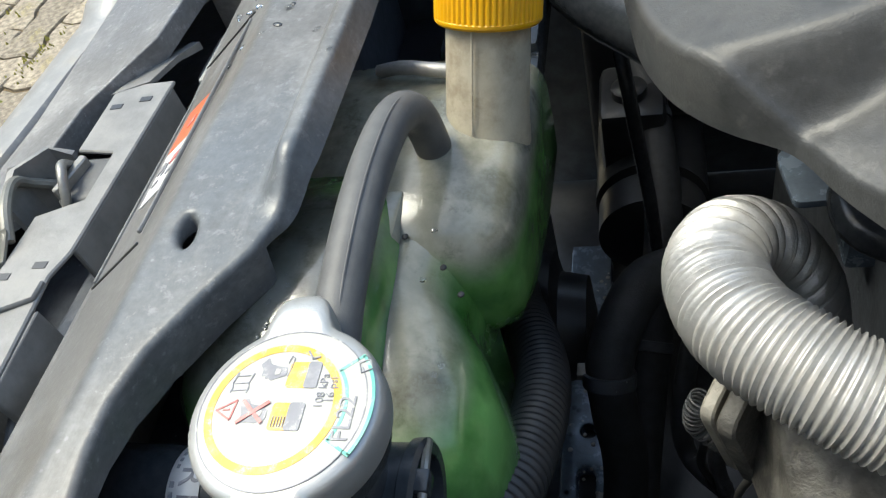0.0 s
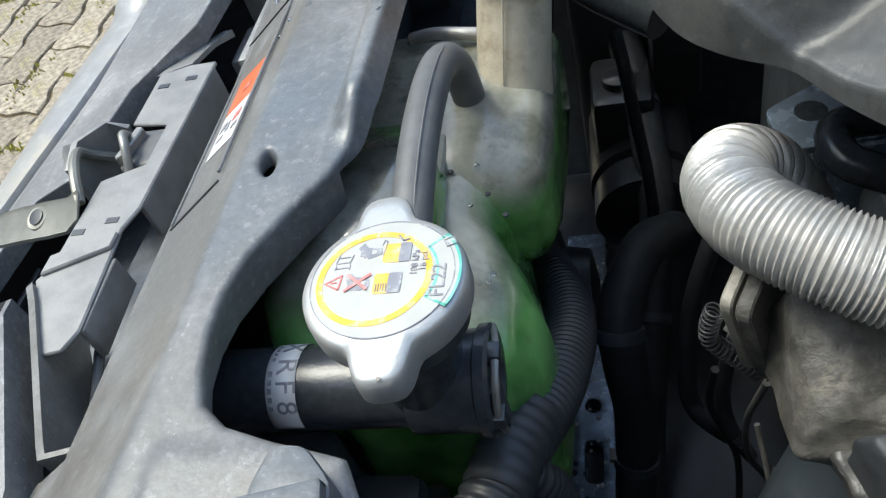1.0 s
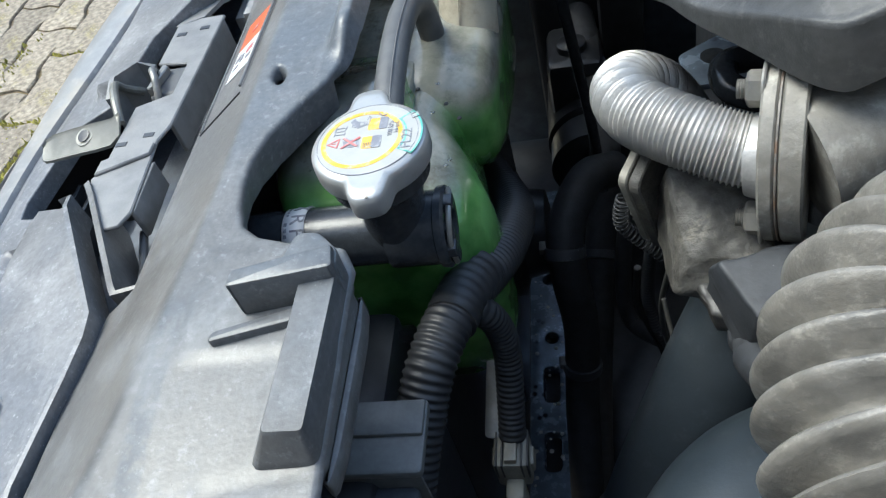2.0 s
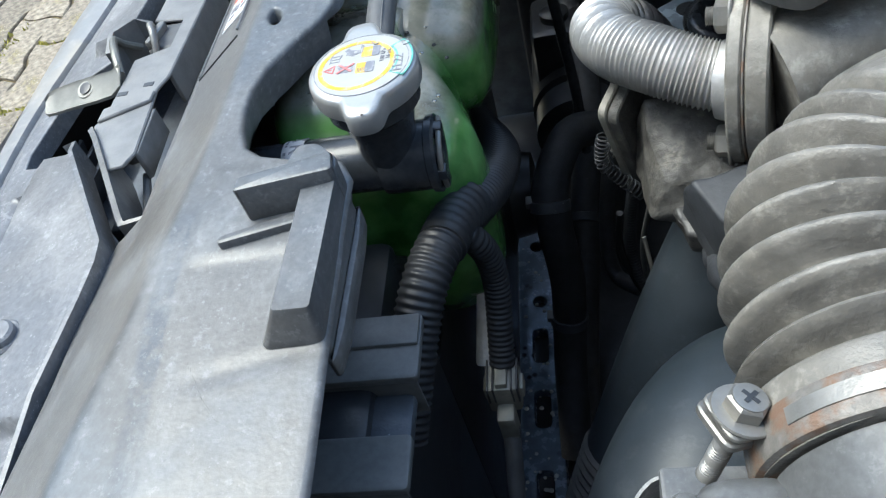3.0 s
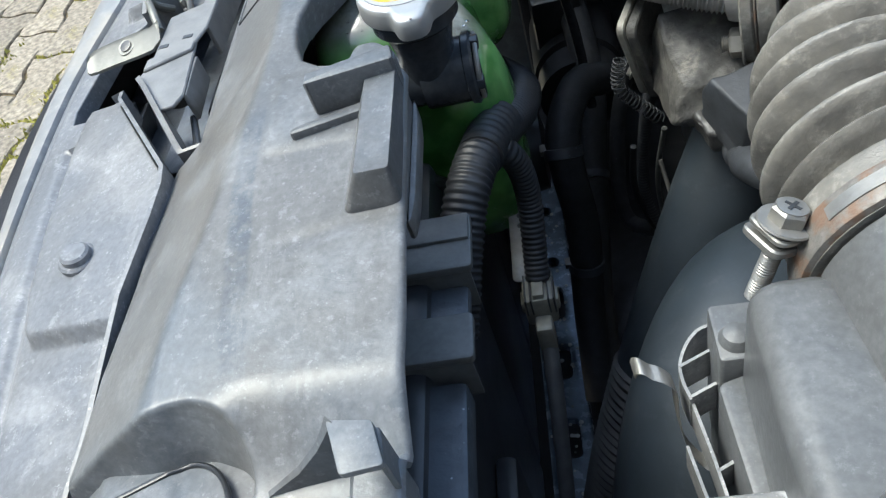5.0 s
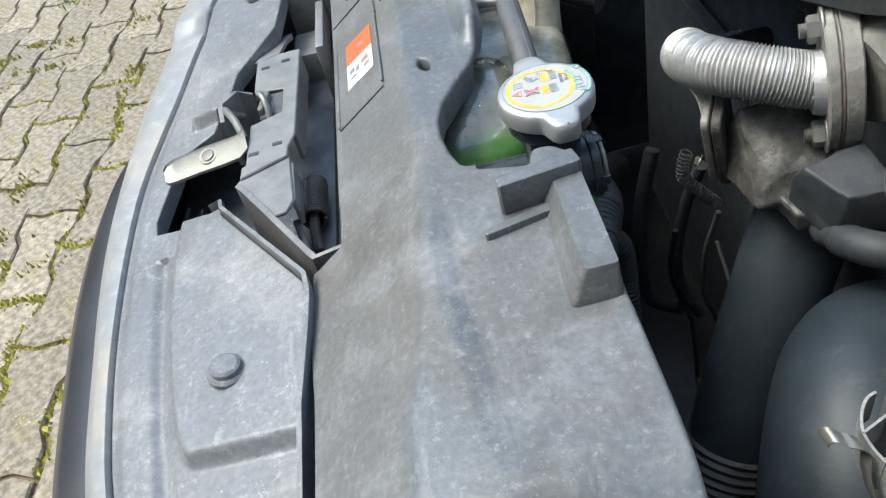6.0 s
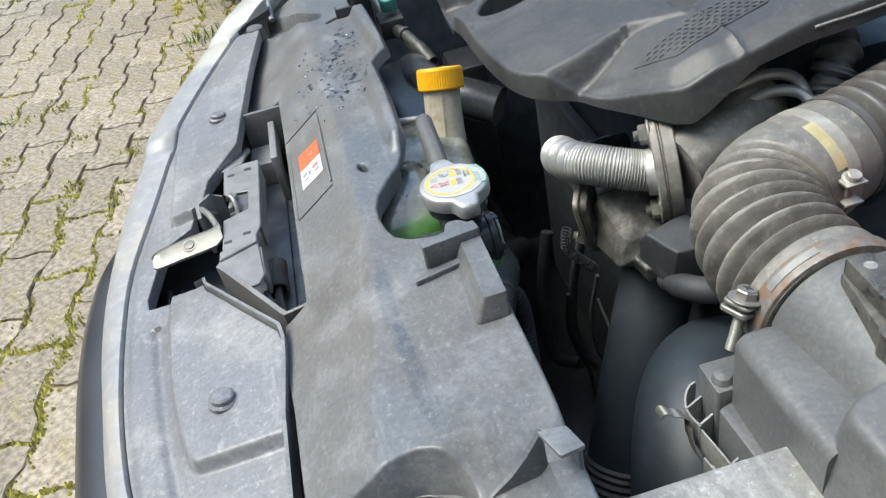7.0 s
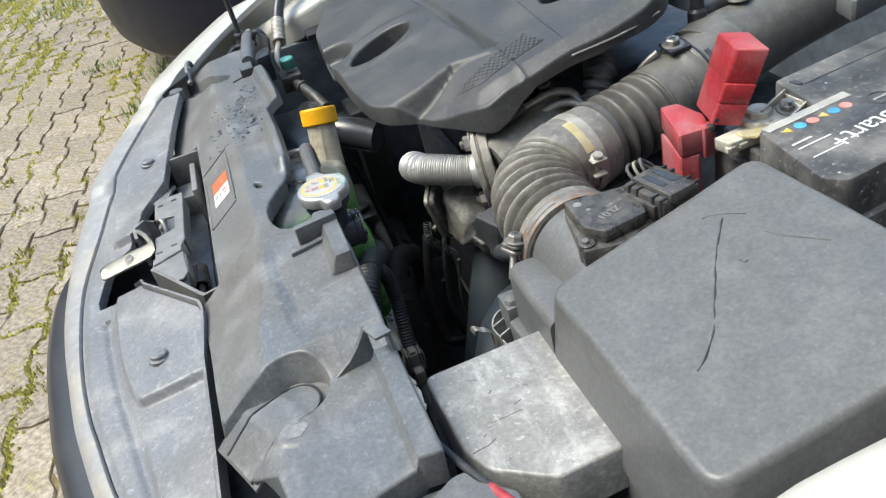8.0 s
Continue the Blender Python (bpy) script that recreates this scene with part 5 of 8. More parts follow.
face = part("warning_disc", lathe((CX, CY, CZ - 0.0002), (0, 0, 1), [(0.0258, 0), (0.0258, 0.0004), (0.002, 0.0004)], 64), M["print_white"], cap, "printed white warning disc")
PZC = CZ + 0.00035
part("disc_outline", disc(0.0256, 0.0260, PZC), M["slate"], face)
part("gold_ring", disc(0.0186, 0.0210, PZC, cx=CX - 0.0028), M["gold"], face)
SX = CX - 0.0028
part("teal_frame", joined(disc(0.0272, 0.0282, PZC, -31, 38), disc(0.0193, 0.0203, PZC, -31, 38), *(moved(block(0.0193, -0.0005, -0.0003, 0.0282, 0.0005, 0, 0), Matrix.Translation((SX + 0.0028, CY, PZC)) @ pose(0, 0, 0, 0, 0, a)) for a in (-31, 38))), M["teal"], face)
part("field_ground", disc(0.0200, 0.0275, PZC - 0.0001, -31, 38), M["print_white"], face)


def flat(words, size, x, y, mat, turn=90):
    text("lettering", words, size, Matrix.Translation((x, y, PZC + 0.0001)) @ pose(0, 0, 0, 0, 0, turn), M[mat], face, depth=0.0001)


def print_shape(name, loop, mat, r=0.0006, up=0.0):
    """A printed patch on the cap: loop in millimetres from the ring's middle."""
    part(name, prism(rounded([(SX + u / 1000, CY + v / 1000) for u, v in loop], r, 3), PZC - 0.0002 + up, PZC + up, 0), M[mat], face)


def print_stroke(name, line, w, mat, up=0.0):
    """A printed line of even width."""
    part(name, joined(*(moved(block(-0.0001, -w / 2, -0.0002, math.dist(a, b) / 1000 + 0.0001, w / 2, 0.0001, 0), Matrix.Translation((SX + a[0] / 1000, CY + a[1] / 1000, PZC + up)) @ pose(0, 0, 0, 0, 0, math.degrees(math.atan2(b[1] - a[1], b[0] - a[0])))) for a, b in zip(line, line[1:]))), M[mat], face)


flat("FL22", 0.0074, -0.0805, 0.0885, "slate")
flat("108 kPa", 0.0036, SX + 0.0142, CY + 0.0052, "slate")
flat("16 psi", 0.0036, SX + 0.0172, CY + 0.0055, "slate")
for u, v, worn_ in ((7.0, 10.5, 0.8), (5.2, -3.2, 0.2)):
    print_shape("can_print", [(u - 5, v - 4.4), (u + 5, v - 4.4), (u + 5, v + 4.4), (u - 5, v + 4.4)], "gold", 0.0013)
    print_shape("can_shade_print", [(u + worn_, v - 4.45), (u + 5.1, v - 4.45), (u + 5.1, v + 4.45), (u + worn_, v + 4.45)], "slate", 0.0009, 0.00015)
for k in range(5):
    print_stroke("line_print", [(1.4 + 0.9 * k, -6.6), (1.4 + 0.9 * k, -3.4)], 0.0002, "slate", 0.0002)
print_shape("glove_print", [(1.2, 13.0), (1.4, 10.4), (-1.5, 9.2), (-3.4, 8.4), (-4.2, 9.4), (-5.2, 8.9), (-5.6, 10.2), (-6.8, 9.9), (-6.6, 12.0), (-8.0, 14.0), (-5.8, 16.4), (-4.6, 14.2), (-2.0, 13.4)], "slate", 0.0005)
print_shape("glove_mark", [(-2.6, 10.4), (-0.8, 10.6), (-0.7, 12.3), (-2.4, 12.7)], "print_white", 0.0005, 0.00015)
print_shape("glove_print", [(-1.2, -1.2), (-1.0, -4.2), (-4.4, -5.6), (-6.4, -5.2), (-9.8, -5.6), (-9.0, -2.8), (-10.6, 0.8), (-8.2, 2.6), (-7.0, 0.6), (-3.4, 0.0)], "slate", 0.0005)
print_shape("glove_mark", [(-5.4, -3.6), (-2.8, -3.4), (-2.6, -1.6), (-5.2, -1.2)], "print_white", 0.0005, 0.00015)
print_stroke("cross_print", [(-9.9, -5.6), (-1.2, 1.3)], 0.0011, "redprint", 0.0003)
print_stroke("cross_print", [(-9.6, 1.6), (-1.9, -5.4)], 0.0011, "redprint", 0.0004)
print_stroke("triangle_print", [(-17.6, -1.6), (-11.8, 1.8), (-12.4, -4.6), (-17.6, -1.6)], 0.0006, "redprint")
print_stroke("triangle_print", [(-15.4, -1.5), (-13.4, -1.3)], 0.0005, "redprint")
for du in (0.0, 5.2):
    print_stroke("book_print", [(-15.2 + du, 4.4), (-14.9 + du, 5.8), (-15.3 + du, 7.6), (-14.7 + du, 9.6), (-14.4 + du, 11.0)], 0.0004, "slate")
for dv in (5.0, 7.4, 9.9):
    print_stroke("book_print", [(-14.6, dv), (-10.4, dv + 0.3)], 0.0004, "slate")
print_stroke("arrow_print", [(1.0, 14.6), (1.6, 17.0), (2.6, 16.2), (2.5, 13.0), (1.9, 10.0)], 0.0003, "slate")
print_stroke("tick_print", [(6.6, 18.6), (8.6, 16.0), (10.8, 16.6)], 0.0006, "slate", 0.0002)
print_stroke("book_print", [(25.0, 11.2), (28.2, 12.6), (26.8, 15.8), (23.6, 14.4), (25.0, 11.2)], 0.0003, "slate", 0.0002)
part("stain", disc(0.0, 0.0008, PZC - 0.0012, cx=-0.0960, cy=0.0515, n=12), M["rust"], cap)

# ---- coolant reservoir ----
tank = thing("coolant_reservoir", (-0.12, 0.24, 0.42), "milky plastic coolant reservoir, green coolant inside, wet and stained", "coolant tank")


def soft_ring(x0, x1, y, z0, z1, r, n=40):
    cx, cz, a, b = (x0 + x1) / 2, (z0 + z1) / 2, (x1 - x0) / 2, (z1 - z0) / 2
    return [(cx + a * math.copysign(abs(math.cos(t)) ** r, math.cos(t)), y, cz + b * math.copysign(abs(math.sin(t)) ** r, math.sin(t))) for t in (2 * math.pi * i / n for i in range(n))]


back = [soft_ring(-0.17, -0.085, 0.200, 0.635, 0.675, 0.6), soft_ring(-0.185, -0.066, 0.206, 0.622, 0.688, 0.5), soft_ring(-0.192, -0.058, 0.217, 0.612, 0.697, 0.45), soft_ring(-0.195, -0.054, 0.24, 0.605, 0.701, 0.42), soft_ring(-0.195, -0.051, 0.29, 0.60, 0.706, 0.40), soft_ring(-0.195, -0.050, 0.34, 0.60, 0.694, 0.40), soft_ring(-0.190, -0.056, 0.365, 0.60, 0.672, 0.45), soft_ring(-0.17, -0.08, 0.375, 0.61, 0.65, 0.5)]
part("body", ring_loft(back), M["tank"], tank, "", 60)
front = [soft_ring(-0.150, -0.085, 0.098, 0.56, 0.645, 0.6), soft_ring(-0.162, -0.070, 0.104, 0.52, 0.664, 0.52), soft_ring(-0.168, -0.060, 0.122, 0.50, 0.676, 0.5), soft_ring(-0.170, -0.057, 0.145, 0.50, 0.683, 0.55), soft_ring(-0.172, -0.064, 0.168, 0.50, 0.689, 0.6), soft_ring(-0.176, -0.076, 0.190, 0.50, 0.693, 0.6), soft_ring(-0.18, -0.074, 0.215, 0.5, 0.694, 0.5)]
part("belly", ring_loft(front), M["tank"], tank, "", 60)
lobe = [soft_ring(-0.170, -0.125, 0.108, 0.60, 0.680, 0.6), soft_ring(-0.180, -0.112, 0.113, 0.56, 0.698, 0.5), soft_ring(-0.186, -0.104, 0.126, 0.52, 0.710, 0.45), soft_ring(-0.190, -0.102, 0.150, 0.50, 0.720, 0.42), soft_ring(-0.190, -0.102, 0.180, 0.50, 0.724, 0.40), soft_ring(-0.190, -0.102, 0.205, 0.50, 0.719, 0.40), soft_ring(-0.190, -0.104, 0.235, 0.50, 0.706, 0.42), soft_ring(-0.185, -0.108, 0.27, 0.5, 0.69, 0.45)]
part("lobe", ring_loft(lobe), M["tank_front"], tank, "", 60)
part("top_rib", tube([(-0.098, 0.225, 0.694), (-0.092, 0.262, 0.697), (-0.078, 0.288, 0.695), (-0.068, 0.296, 0.690)], 0.0042, 12, 0.005), M["neck"], tank)
spout_axis = Vector((0.010, 0.026, 0.066)).normalized()
spout = part("filler_neck", lathe((-0.0735, 0.283, 0.692), spout_axis, [(0.0222, -0.012), (0.0212, 0.0), (0.0203, 0.010), (0.0198, 0.052), (0.0205, 0.060)], 36), M["neck"], tank, "stained cream filler neck")
part("neck_seam", tube([Vector((-0.0735, 0.283, 0.692)) + spout_axis * h + Vector((-0.004, -0.0205, 0.006)) for h in (0.006, 0.02, 0.04, 0.055)], 0.0006, 6, 0.01), M["neck"], spout)
cap_q = Matrix.Translation(Vector((-0.0735, 0.283, 0.692)) + spout_axis * 0.051) @ spout_axis.to_track_quat('Z', 'Y').to_matrix().to_4x4()
knurl = []
for r, h, deep_ in ((0.0215, 0.0, 0), (0.0238, 0.0004, 0), (0.0248, 0.0016, 0), (0.0250, 0.0030, 0), (0.0250, 0.0034, 1), (0.0249, 0.0195, 1), (0.0248, 0.0200, 0), (0.0247, 0.0216, 0), (0.0238, 0.0232, 0), (0.0222, 0.0238, 0), (0.0196, 0.0238, 0), (0.0190, 0.0229, 0), (0.0120, 0.0228, 0), (0.0114, 0.0233, 0), (0.0030, 0.0233, 0)):
    knurl.append([cap_q @ Vector(((r - 0.0007 * deep_ * (i % 3 == 0)) * math.cos(math.tau * i / 168), (r - 0.0007 * deep_ * (i % 3 == 0)) * math.sin(math.tau * i / 168), h)) for i in range(168)])
part("yellow_cap", ring_loft(knurl), M["yellow"], tank, "yellow snap-on cap with a fluted rim", 30)
part("overflow_hose", tube([(-0.1025, 0.122, 0.727), (-0.1025, 0.15, 0.7365), (-0.1015, 0.195, 0.743), (-0.0995, 0.236, 0.740), (-0.0965, 0.255, 0.726), (-0.095, 0.260, 0.700), (-0.095, 0.260, 0.690)], 0.0087, 22, 0.005), M["rubber"], tank, "grey rubber overflow hose")
part("hose_seam", tube([(-0.0990, 0.124, 0.7352), (-0.0990, 0.15, 0.7447), (-0.0980, 0.195, 0.7512), (-0.0960, 0.238, 0.7475), (-0.0925, 0.2625, 0.729)], 0.0005, 6, 0.006), M["rubber"], tank)
part("mount_tab", joined(block(-0.150, 0.205, 0.690, -0.105, 0.235, 0.701, 0.003), block(-0.165, 0.17, 0.688, -0.14, 0.20, 0.697, 0.003)), M["tank"], tank)
for k in range(60):
    u, w = random.uniform(-0.165, -0.06), random.uniform(0.13, 0.34)
    z = float(np.interp(w, [0.12, 0.145, 0.19, 0.24, 0.30, 0.36], [0.676, 0.683, 0.693, 0.697, 0.691, 0.675])) - 0.6 * max(0, abs(u + 0.12) - 0.03) ** 1.6
    if k % 3 == 0:
        part("droplet", lathe((u, w, z - 0.0008), (0, 0, 1), [(0.0016, 0), (0.0014, 0.0007), (0.0006, 0.0012)], 8), M["conduit"] if k % 2 else M["water"], tank)
drop_rng = random.Random(21)
for k in range(90):
    w = drop_rng.uniform(0.125, 0.25)
    u = -0.143 + drop_rng.gauss(0, 0.009)
    z = float(np.interp(w, [0.113, 0.126, 0.150, 0.180, 0.205, 0.235, 0.27], [0.698, 0.710, 0.720, 0.724, 0.719, 0.706, 0.69]))
    r = drop_rng.uniform(0.0006, 0.0015)
    part("droplet", lathe((u, w, z - 0.0004 - 14 * (u + 0.145) ** 4 * 1000), (0, 0, 1), [(r, 0), (r * 0.85, r * 0.5), (r * 0.4, r * 0.8)], 7), M["water"], tank)
# shiny pipe that crosses behind the reservoir
single("coolant_line", tube([(-0.135, 0.323, 0.703), (-0.12, 0.319, 0.707), (-0.100, 0.312, 0.708), (-0.085, 0.314, 0.704)], 0.0038, 12, 0.006), M["alu"], "thin bright metal coolant line behind the reservoir", "pipe")

# ---- exhaust-gas pipe: metal bellows, flange, valve ----
egr = thing("corrugated_gas_pipe", (0.06, 0.16, 0.60), "bare aluminium corrugated pipe bolted to a cast flange", "pipe")
EGR_LINE = [(0.098, 0.124, 0.684), (0.078, 0.130, 0.687), (0.054, 0.142, 0.692), (0.033, 0.162, 0.692), (0.026, 0.192, 0.684), (0.035, 0.222, 0.668), (0.053, 0.238, 0.645), (0.070, 0.242, 0.612), (0.077, 0.240, 0.58)]
part("bellows", tube(EGR_LINE, ribs(0.0205, 0.0019, 0.0026, 0.8), 32, 0.00045), M["alu"], egr, "", 80)
fl_axis = Vector((0.93, -0.30, 0.10)).normalized()
up_f = Vector((0.0082, 0.025, 0.0678)).normalized()
side_f = fl_axis.cross(up_f).normalized()
up_f = side_f.cross(fl_axis)
FM = Matrix((up_f, side_f, fl_axis)).transposed().to_4x4()
FC = Vector((0.0935, 0.124, 0.684))


def oval_flange(a, b, n=48):
    out = []
    for i in range(n):
        t = 2 * math.pi * i / n
        out.append((a * math.cos(t) * (1 - 0.12 * abs(math.sin(2 * t))), b * math.sin(t)))
    return out


for k, (off, th, mat, nm) in enumerate(((0.0, 0.008, "cast", "pipe_flange"), (0.0082, 0.0016, "rust", "gasket"), (0.010, 0.012, "cast", "valve_flange"))):
    part(nm, moved(prism(oval_flange(0.0500, 0.030), 0, th, 0.0012, 1), Matrix.Translation(FC + fl_axis * off) @ FM), M[mat], egr)
part("collar", lathe(FC - fl_axis * 0.008, fl_axis, [(0.0215, 0), (0.0225, 0.003), (0.0235, 0.009)], 32), M["alu"], egr)
for s in (-1, 1):
    bolt(FC + up_f * 0.0365 * s + fl_axis * 0.001, -fl_axis, 0.0098, egr, M["zinc"], stud=0.0145, name="nut")

valve = thing("cast_gas_valve", (0.08, 0.13, 0.56), "grimy cast aluminium valve body below the pipe", "engine part")
part("upper_duct", tube([FC + fl_axis * 0.02, (0.14, 0.125, 0.692), (0.175, 0.135, 0.70), (0.215, 0.160, 0.705)], lambda s: 0.036 - 0.006 * blend(0, 0.04, s) + 0.004 * blend(0.06, 0.10, s), 32, 0.005), M["cast"], valve)
part("duct_boss", joined(lathe((0.150, 0.128, 0.702), (0, -0.4, 1), [(0.016, 0), (0.015, 0.014), (0.009, 0.017)], 20), lathe((0.162, 0.108, 0.69), (-0.2, -1, 0.3), [(0.013, 0), (0.012, 0.012), (0.008, 0.014)], 6)), M["cast"], valve)
part("valve_body", casting([(0.036, 0.176, 0.591), (0.0445, 0.153, 0.656), (0.0448, 0.0975, 0.600), (0.0530, 0.104, 0.627), (0.0500, 0.122, 0.638), (0.085, 0.172, 0.585), (0.100, 0.150, 0.664), (0.088, 0.095, 0.592), (0.100, 0.098, 0.627)], 0.003, 1, 1.7), M["grime"], valve, "", 50)
part("valve_lobe", casting([(0.0640, 0.0930, 0.599), (0.0610, 0.0930, 0.630), (0.0665, 0.0850, 0.646), (0.078, 0.052, 0.604), (0.080, 0.050, 0.642), (0.110, 0.095, 0.595), (0.110, 0.090, 0.652), (0.112, 0.045, 0.604), (0.112, 0.045, 0.646)], 0.002, 5, 1.3), M["dull"], valve, "", 50)
part("valve_lobe", casting([(0.0590, 0.1010, 0.596), (0.0570, 0.0985, 0.612), (0.0650, 0.0800, 0.590), (0.0640, 0.0800, 0.606), (0.095, 0.105, 0.575), (0.095, 0.100, 0.61), (0.095, 0.070, 0.585), (0.095, 0.070, 0.606)], 0.002, 9, 1.5), M["oily"], valve, "", 50)
cov_z = Vector((-0.86, 0.50, -0.10)).normalized()
cov_x = Vector((0.011, -0.025, 0.068))
cov_x = (cov_x - cov_z * cov_x.dot(cov_z)).normalized()
cover_q = Matrix.Translation((0.0375, 0.168, 0.624)) @ Matrix((cov_x, cov_z.cross(cov_x), cov_z)).transposed().to_4x4()
part("valve_cover", moved(prism(rounded([(-0.037, -0.020), (0.037, -0.020), (0.037, 0.020), (-0.037, 0.020)], 0.008, 4), -0.001, 0.005, 0.001, 1), cover_q), M["cast"], valve)
part("cover_gasket", moved(prism(rounded([(-0.038, -0.022), (0.038, -0.022), (0.038, 0.022), (-0.038, 0.022)], 0.008, 4), -0.0105, -0.003, 0.001, 1), cover_q), M["grime"], valve)
bolt((0.0300, 0.1805, 0.5905), (-0.8, 0.5, 0.3), 0.0042, valve, M["zinc"], cross=False)
part("lower_elbow", tube([(0.086, 0.085, 0.588), (0.083, 0.068, 0.596), (0.082, 0.050, 0.604), (0.094, 0.026, 0.612), (0.13, 0.010, 0.61)], lambda s: 0.0100 + 0.0026 * blend(0.010, 0.013, s) * blend(0.024, 0.021, s) + 0.0022 * blend(0.034, 0.037, s), 20, 0.0015), M["dull"], valve, "oily black elbow", 50)
coil = []
fine, _ = spline([(0.022, 0.187, 0.600), (0.019, 0.188, 0.585), (0.020, 0.188, 0.570), (0.033, 0.187, 0.553), (0.049, 0.186, 0.534)], 0.0006)
for k in range(1, len(fine) - 1):
    way = (fine[k + 1] - fine[k - 1]).normalized()
    u_ = way.cross(Vector((0, 1, 0))).normalized()
    w_ = way.cross(u_)
    coil.append(fine[k] + (u_ * math.cos(k * 0.95) + w_ * math.sin(k * 0.95)) * 0.0052)
part("return_spring", tube(coil, 0.0007, 6, 0.0014), M["dull"], valve)

# ---- intake: rubber bellows, clamps, airflow meter ----
intake = thing("intake_hose", (0.14, 0.0, 0.62), "dusty ribbed rubber intake hose with two metal clamps", "hose")
IN_LINE = [(0.112, -0.118, 0.700), (0.110, -0.085, 0.702), (0.110, -0.050, 0.704), (0.120, -0.012, 0.706), (0.145, 0.016, 0.708), (0.172, 0.028, 0.710)]


def first_bellows(s):
    base = 0.0545 - 0.004 * blend(0.10, 0.15, s)
    amp = 0.0175 * blend(0.022, 0.034, s) * blend(0.150, 0.132, s)
    return base - amp * (0.5 + 0.5 * math.cos(2 * math.pi * s / 0.0155)) ** 1.15


part("first_bellows", tube(IN_LINE, first_bellows, 48, 0.0016), M["bellows"], intake, "", 70)


def second_bellows(s):
    amp = 0.0125 * blend(0.003, 0.012, s) * blend(0.092, 0.080, s)
    return 0.0490 - amp * (0.5 + 0.5 * math.cos(2 * math.pi * s / 0.0178)) ** 1.5


part("bellows_neck", tube([(0.168, 0.027, 0.7095), (0.195, 0.034, 0.7105), (0.218, 0.040, 0.7117)], lambda s: 0.0495 - 0.0015 * blend(0.03, 0.05, s), 48, 0.004), M["bellows"], intake, "", 70)
part("second_bellows", tube([(0.216, 0.0395, 0.7116), (0.225, 0.042, 0.712), (0.262, 0.050, 0.714), (0.306, 0.0615, 0.7175)], second_bellows, 48, 0.0012), M["ribs_dark"], intake, "", 70)
part("plain_tube", tube([(0.303, 0.0608, 0.7173), (0.345, 0.071, 0.722), (0.40, 0.082, 0.729)], lambda q: 0.0485 + 0.0030 * blend(0.046, 0.054, q), 44, 0.004), M["pipe"], intake, "", 60)
part("end_sleeve", tube([(0.365, 0.075, 0.725), (0.385, 0.079, 0.728), (0.43, 0.086, 0.733)], lambda q: 0.0530 if q > 0.004 else 0.0510, 44, 0.004), M["pipe"], intake)
sl_axis = Vector((0.045, 0.008, 0.005)).normalized()
for nm, o0, o1, a0, a1, c_, r_, mt in (("sleeve_slot", -0.002, 0.004, 14, 44, (0.376, 0.0772, 0.7267), 0.0533, "black"), ("sleeve_ring", -0.009, -0.0065, -100, 100, (0.376, 0.0772, 0.7267), 0.0533, "duct"), ("moulded_mark", -0.004, -0.001, 26, 52, (0.335, 0.0686, 0.7208), 0.0487, "bellows"), ("moulded_mark", 0.003, 0.006, 30, 46, (0.335, 0.0686, 0.7208), 0.0487, "bellows")):
    up_ = Vector((0, -0.3, 1)) - sl_axis * Vector((0, -0.3, 1)).dot(sl_axis)
    spokes = [Matrix.Rotation(radians(q), 3, sl_axis) @ up_.normalized() for q in np.linspace(a0, a1, 24)]
    rings_ = [[Vector(c_) + sl_axis * o + w * r for o, r in ((o0, r_ - 0.001), (o1, r_ - 0.001), (o1, r_ + 0.0006), (o0, r_ + 0.0006))] for w in spokes]
    if nm == "moulded_mark":
        for k in range(0, 22, 3):
            part(nm, ring_loft(rings_[k:k + 3]), M[mt], intake)
    else:
        part(nm, ring_loft(rings_), M[mt], intake)
mid_axis = Vector((0.027, 0.0075, 0.001)).normalized()
clamp = part("mid_clamp", lathe(Vector((0.186, 0.0315, 0.710)) - mid_axis * 0.007, mid_axis, [(0.0495, 0), (0.0508, 0.0004), (0.0508, 0.0136), (0.0495, 0.014)], 60), M["dirtwhite"], intake, "pale metal hose clamp", 50)
part("yellow_tab", ring_loft([[Vector((0.186, 0.0315, 0.710)) + mid_axis * o + (Matrix.Rotation(radians(b), 3, mid_axis) @ Vector((-0.1, -0.55, 0.83)).normalized()) * r for o, r in ((-0.0055, 0.0506), (0.0055, 0.0506), (0.0055, 0.0522), (-0.0055, 0.0522))] for b in range(-22, 31, 4)]), M["brass"], clamp, "yellow plated tab")
for nm, g in (("clamp_ear", joined(block(0.180, -0.030, 0.726, 0.198, -0.014, 0.7285, 0.0006), block(0.181, -0.030, 0.708, 0.197, -0.015, 0.7105, 0.0006))), ("clamp_screw", joined(lathe((0.189, -0.022, 0.728), (0.15, -0.35, 1), [(0.0078, 0), (0.008, 0.001), (0.006, 0.002), (0.0058, 0.006), (0.005, 0.007), (0.001, 0.0065)], 16), tube([(0.189, -0.022, 0.730), (0.188, -0.0185, 0.712), (0.187, -0.0155, 0.693)], ribs(0.0034, 0.0004, 0.0012), 10, 0.0004)))):
    part(nm, g, M["dirtwhite"], clamp)
n_axis = Vector((0.0, 1.0, 0.02)).normalized()
NC = Vector((0.1115, -0.1135, 0.7005))
near_clamp = part("near_clamp", lathe(NC - n_axis * 0.008, n_axis, [(0.0545, 0), (0.0565, 0.0006), (0.0570, 0.002), (0.0570, 0.014), (0.0560, 0.016)], 60), M["rust"], intake, "rusty wide hose clamp", 50)
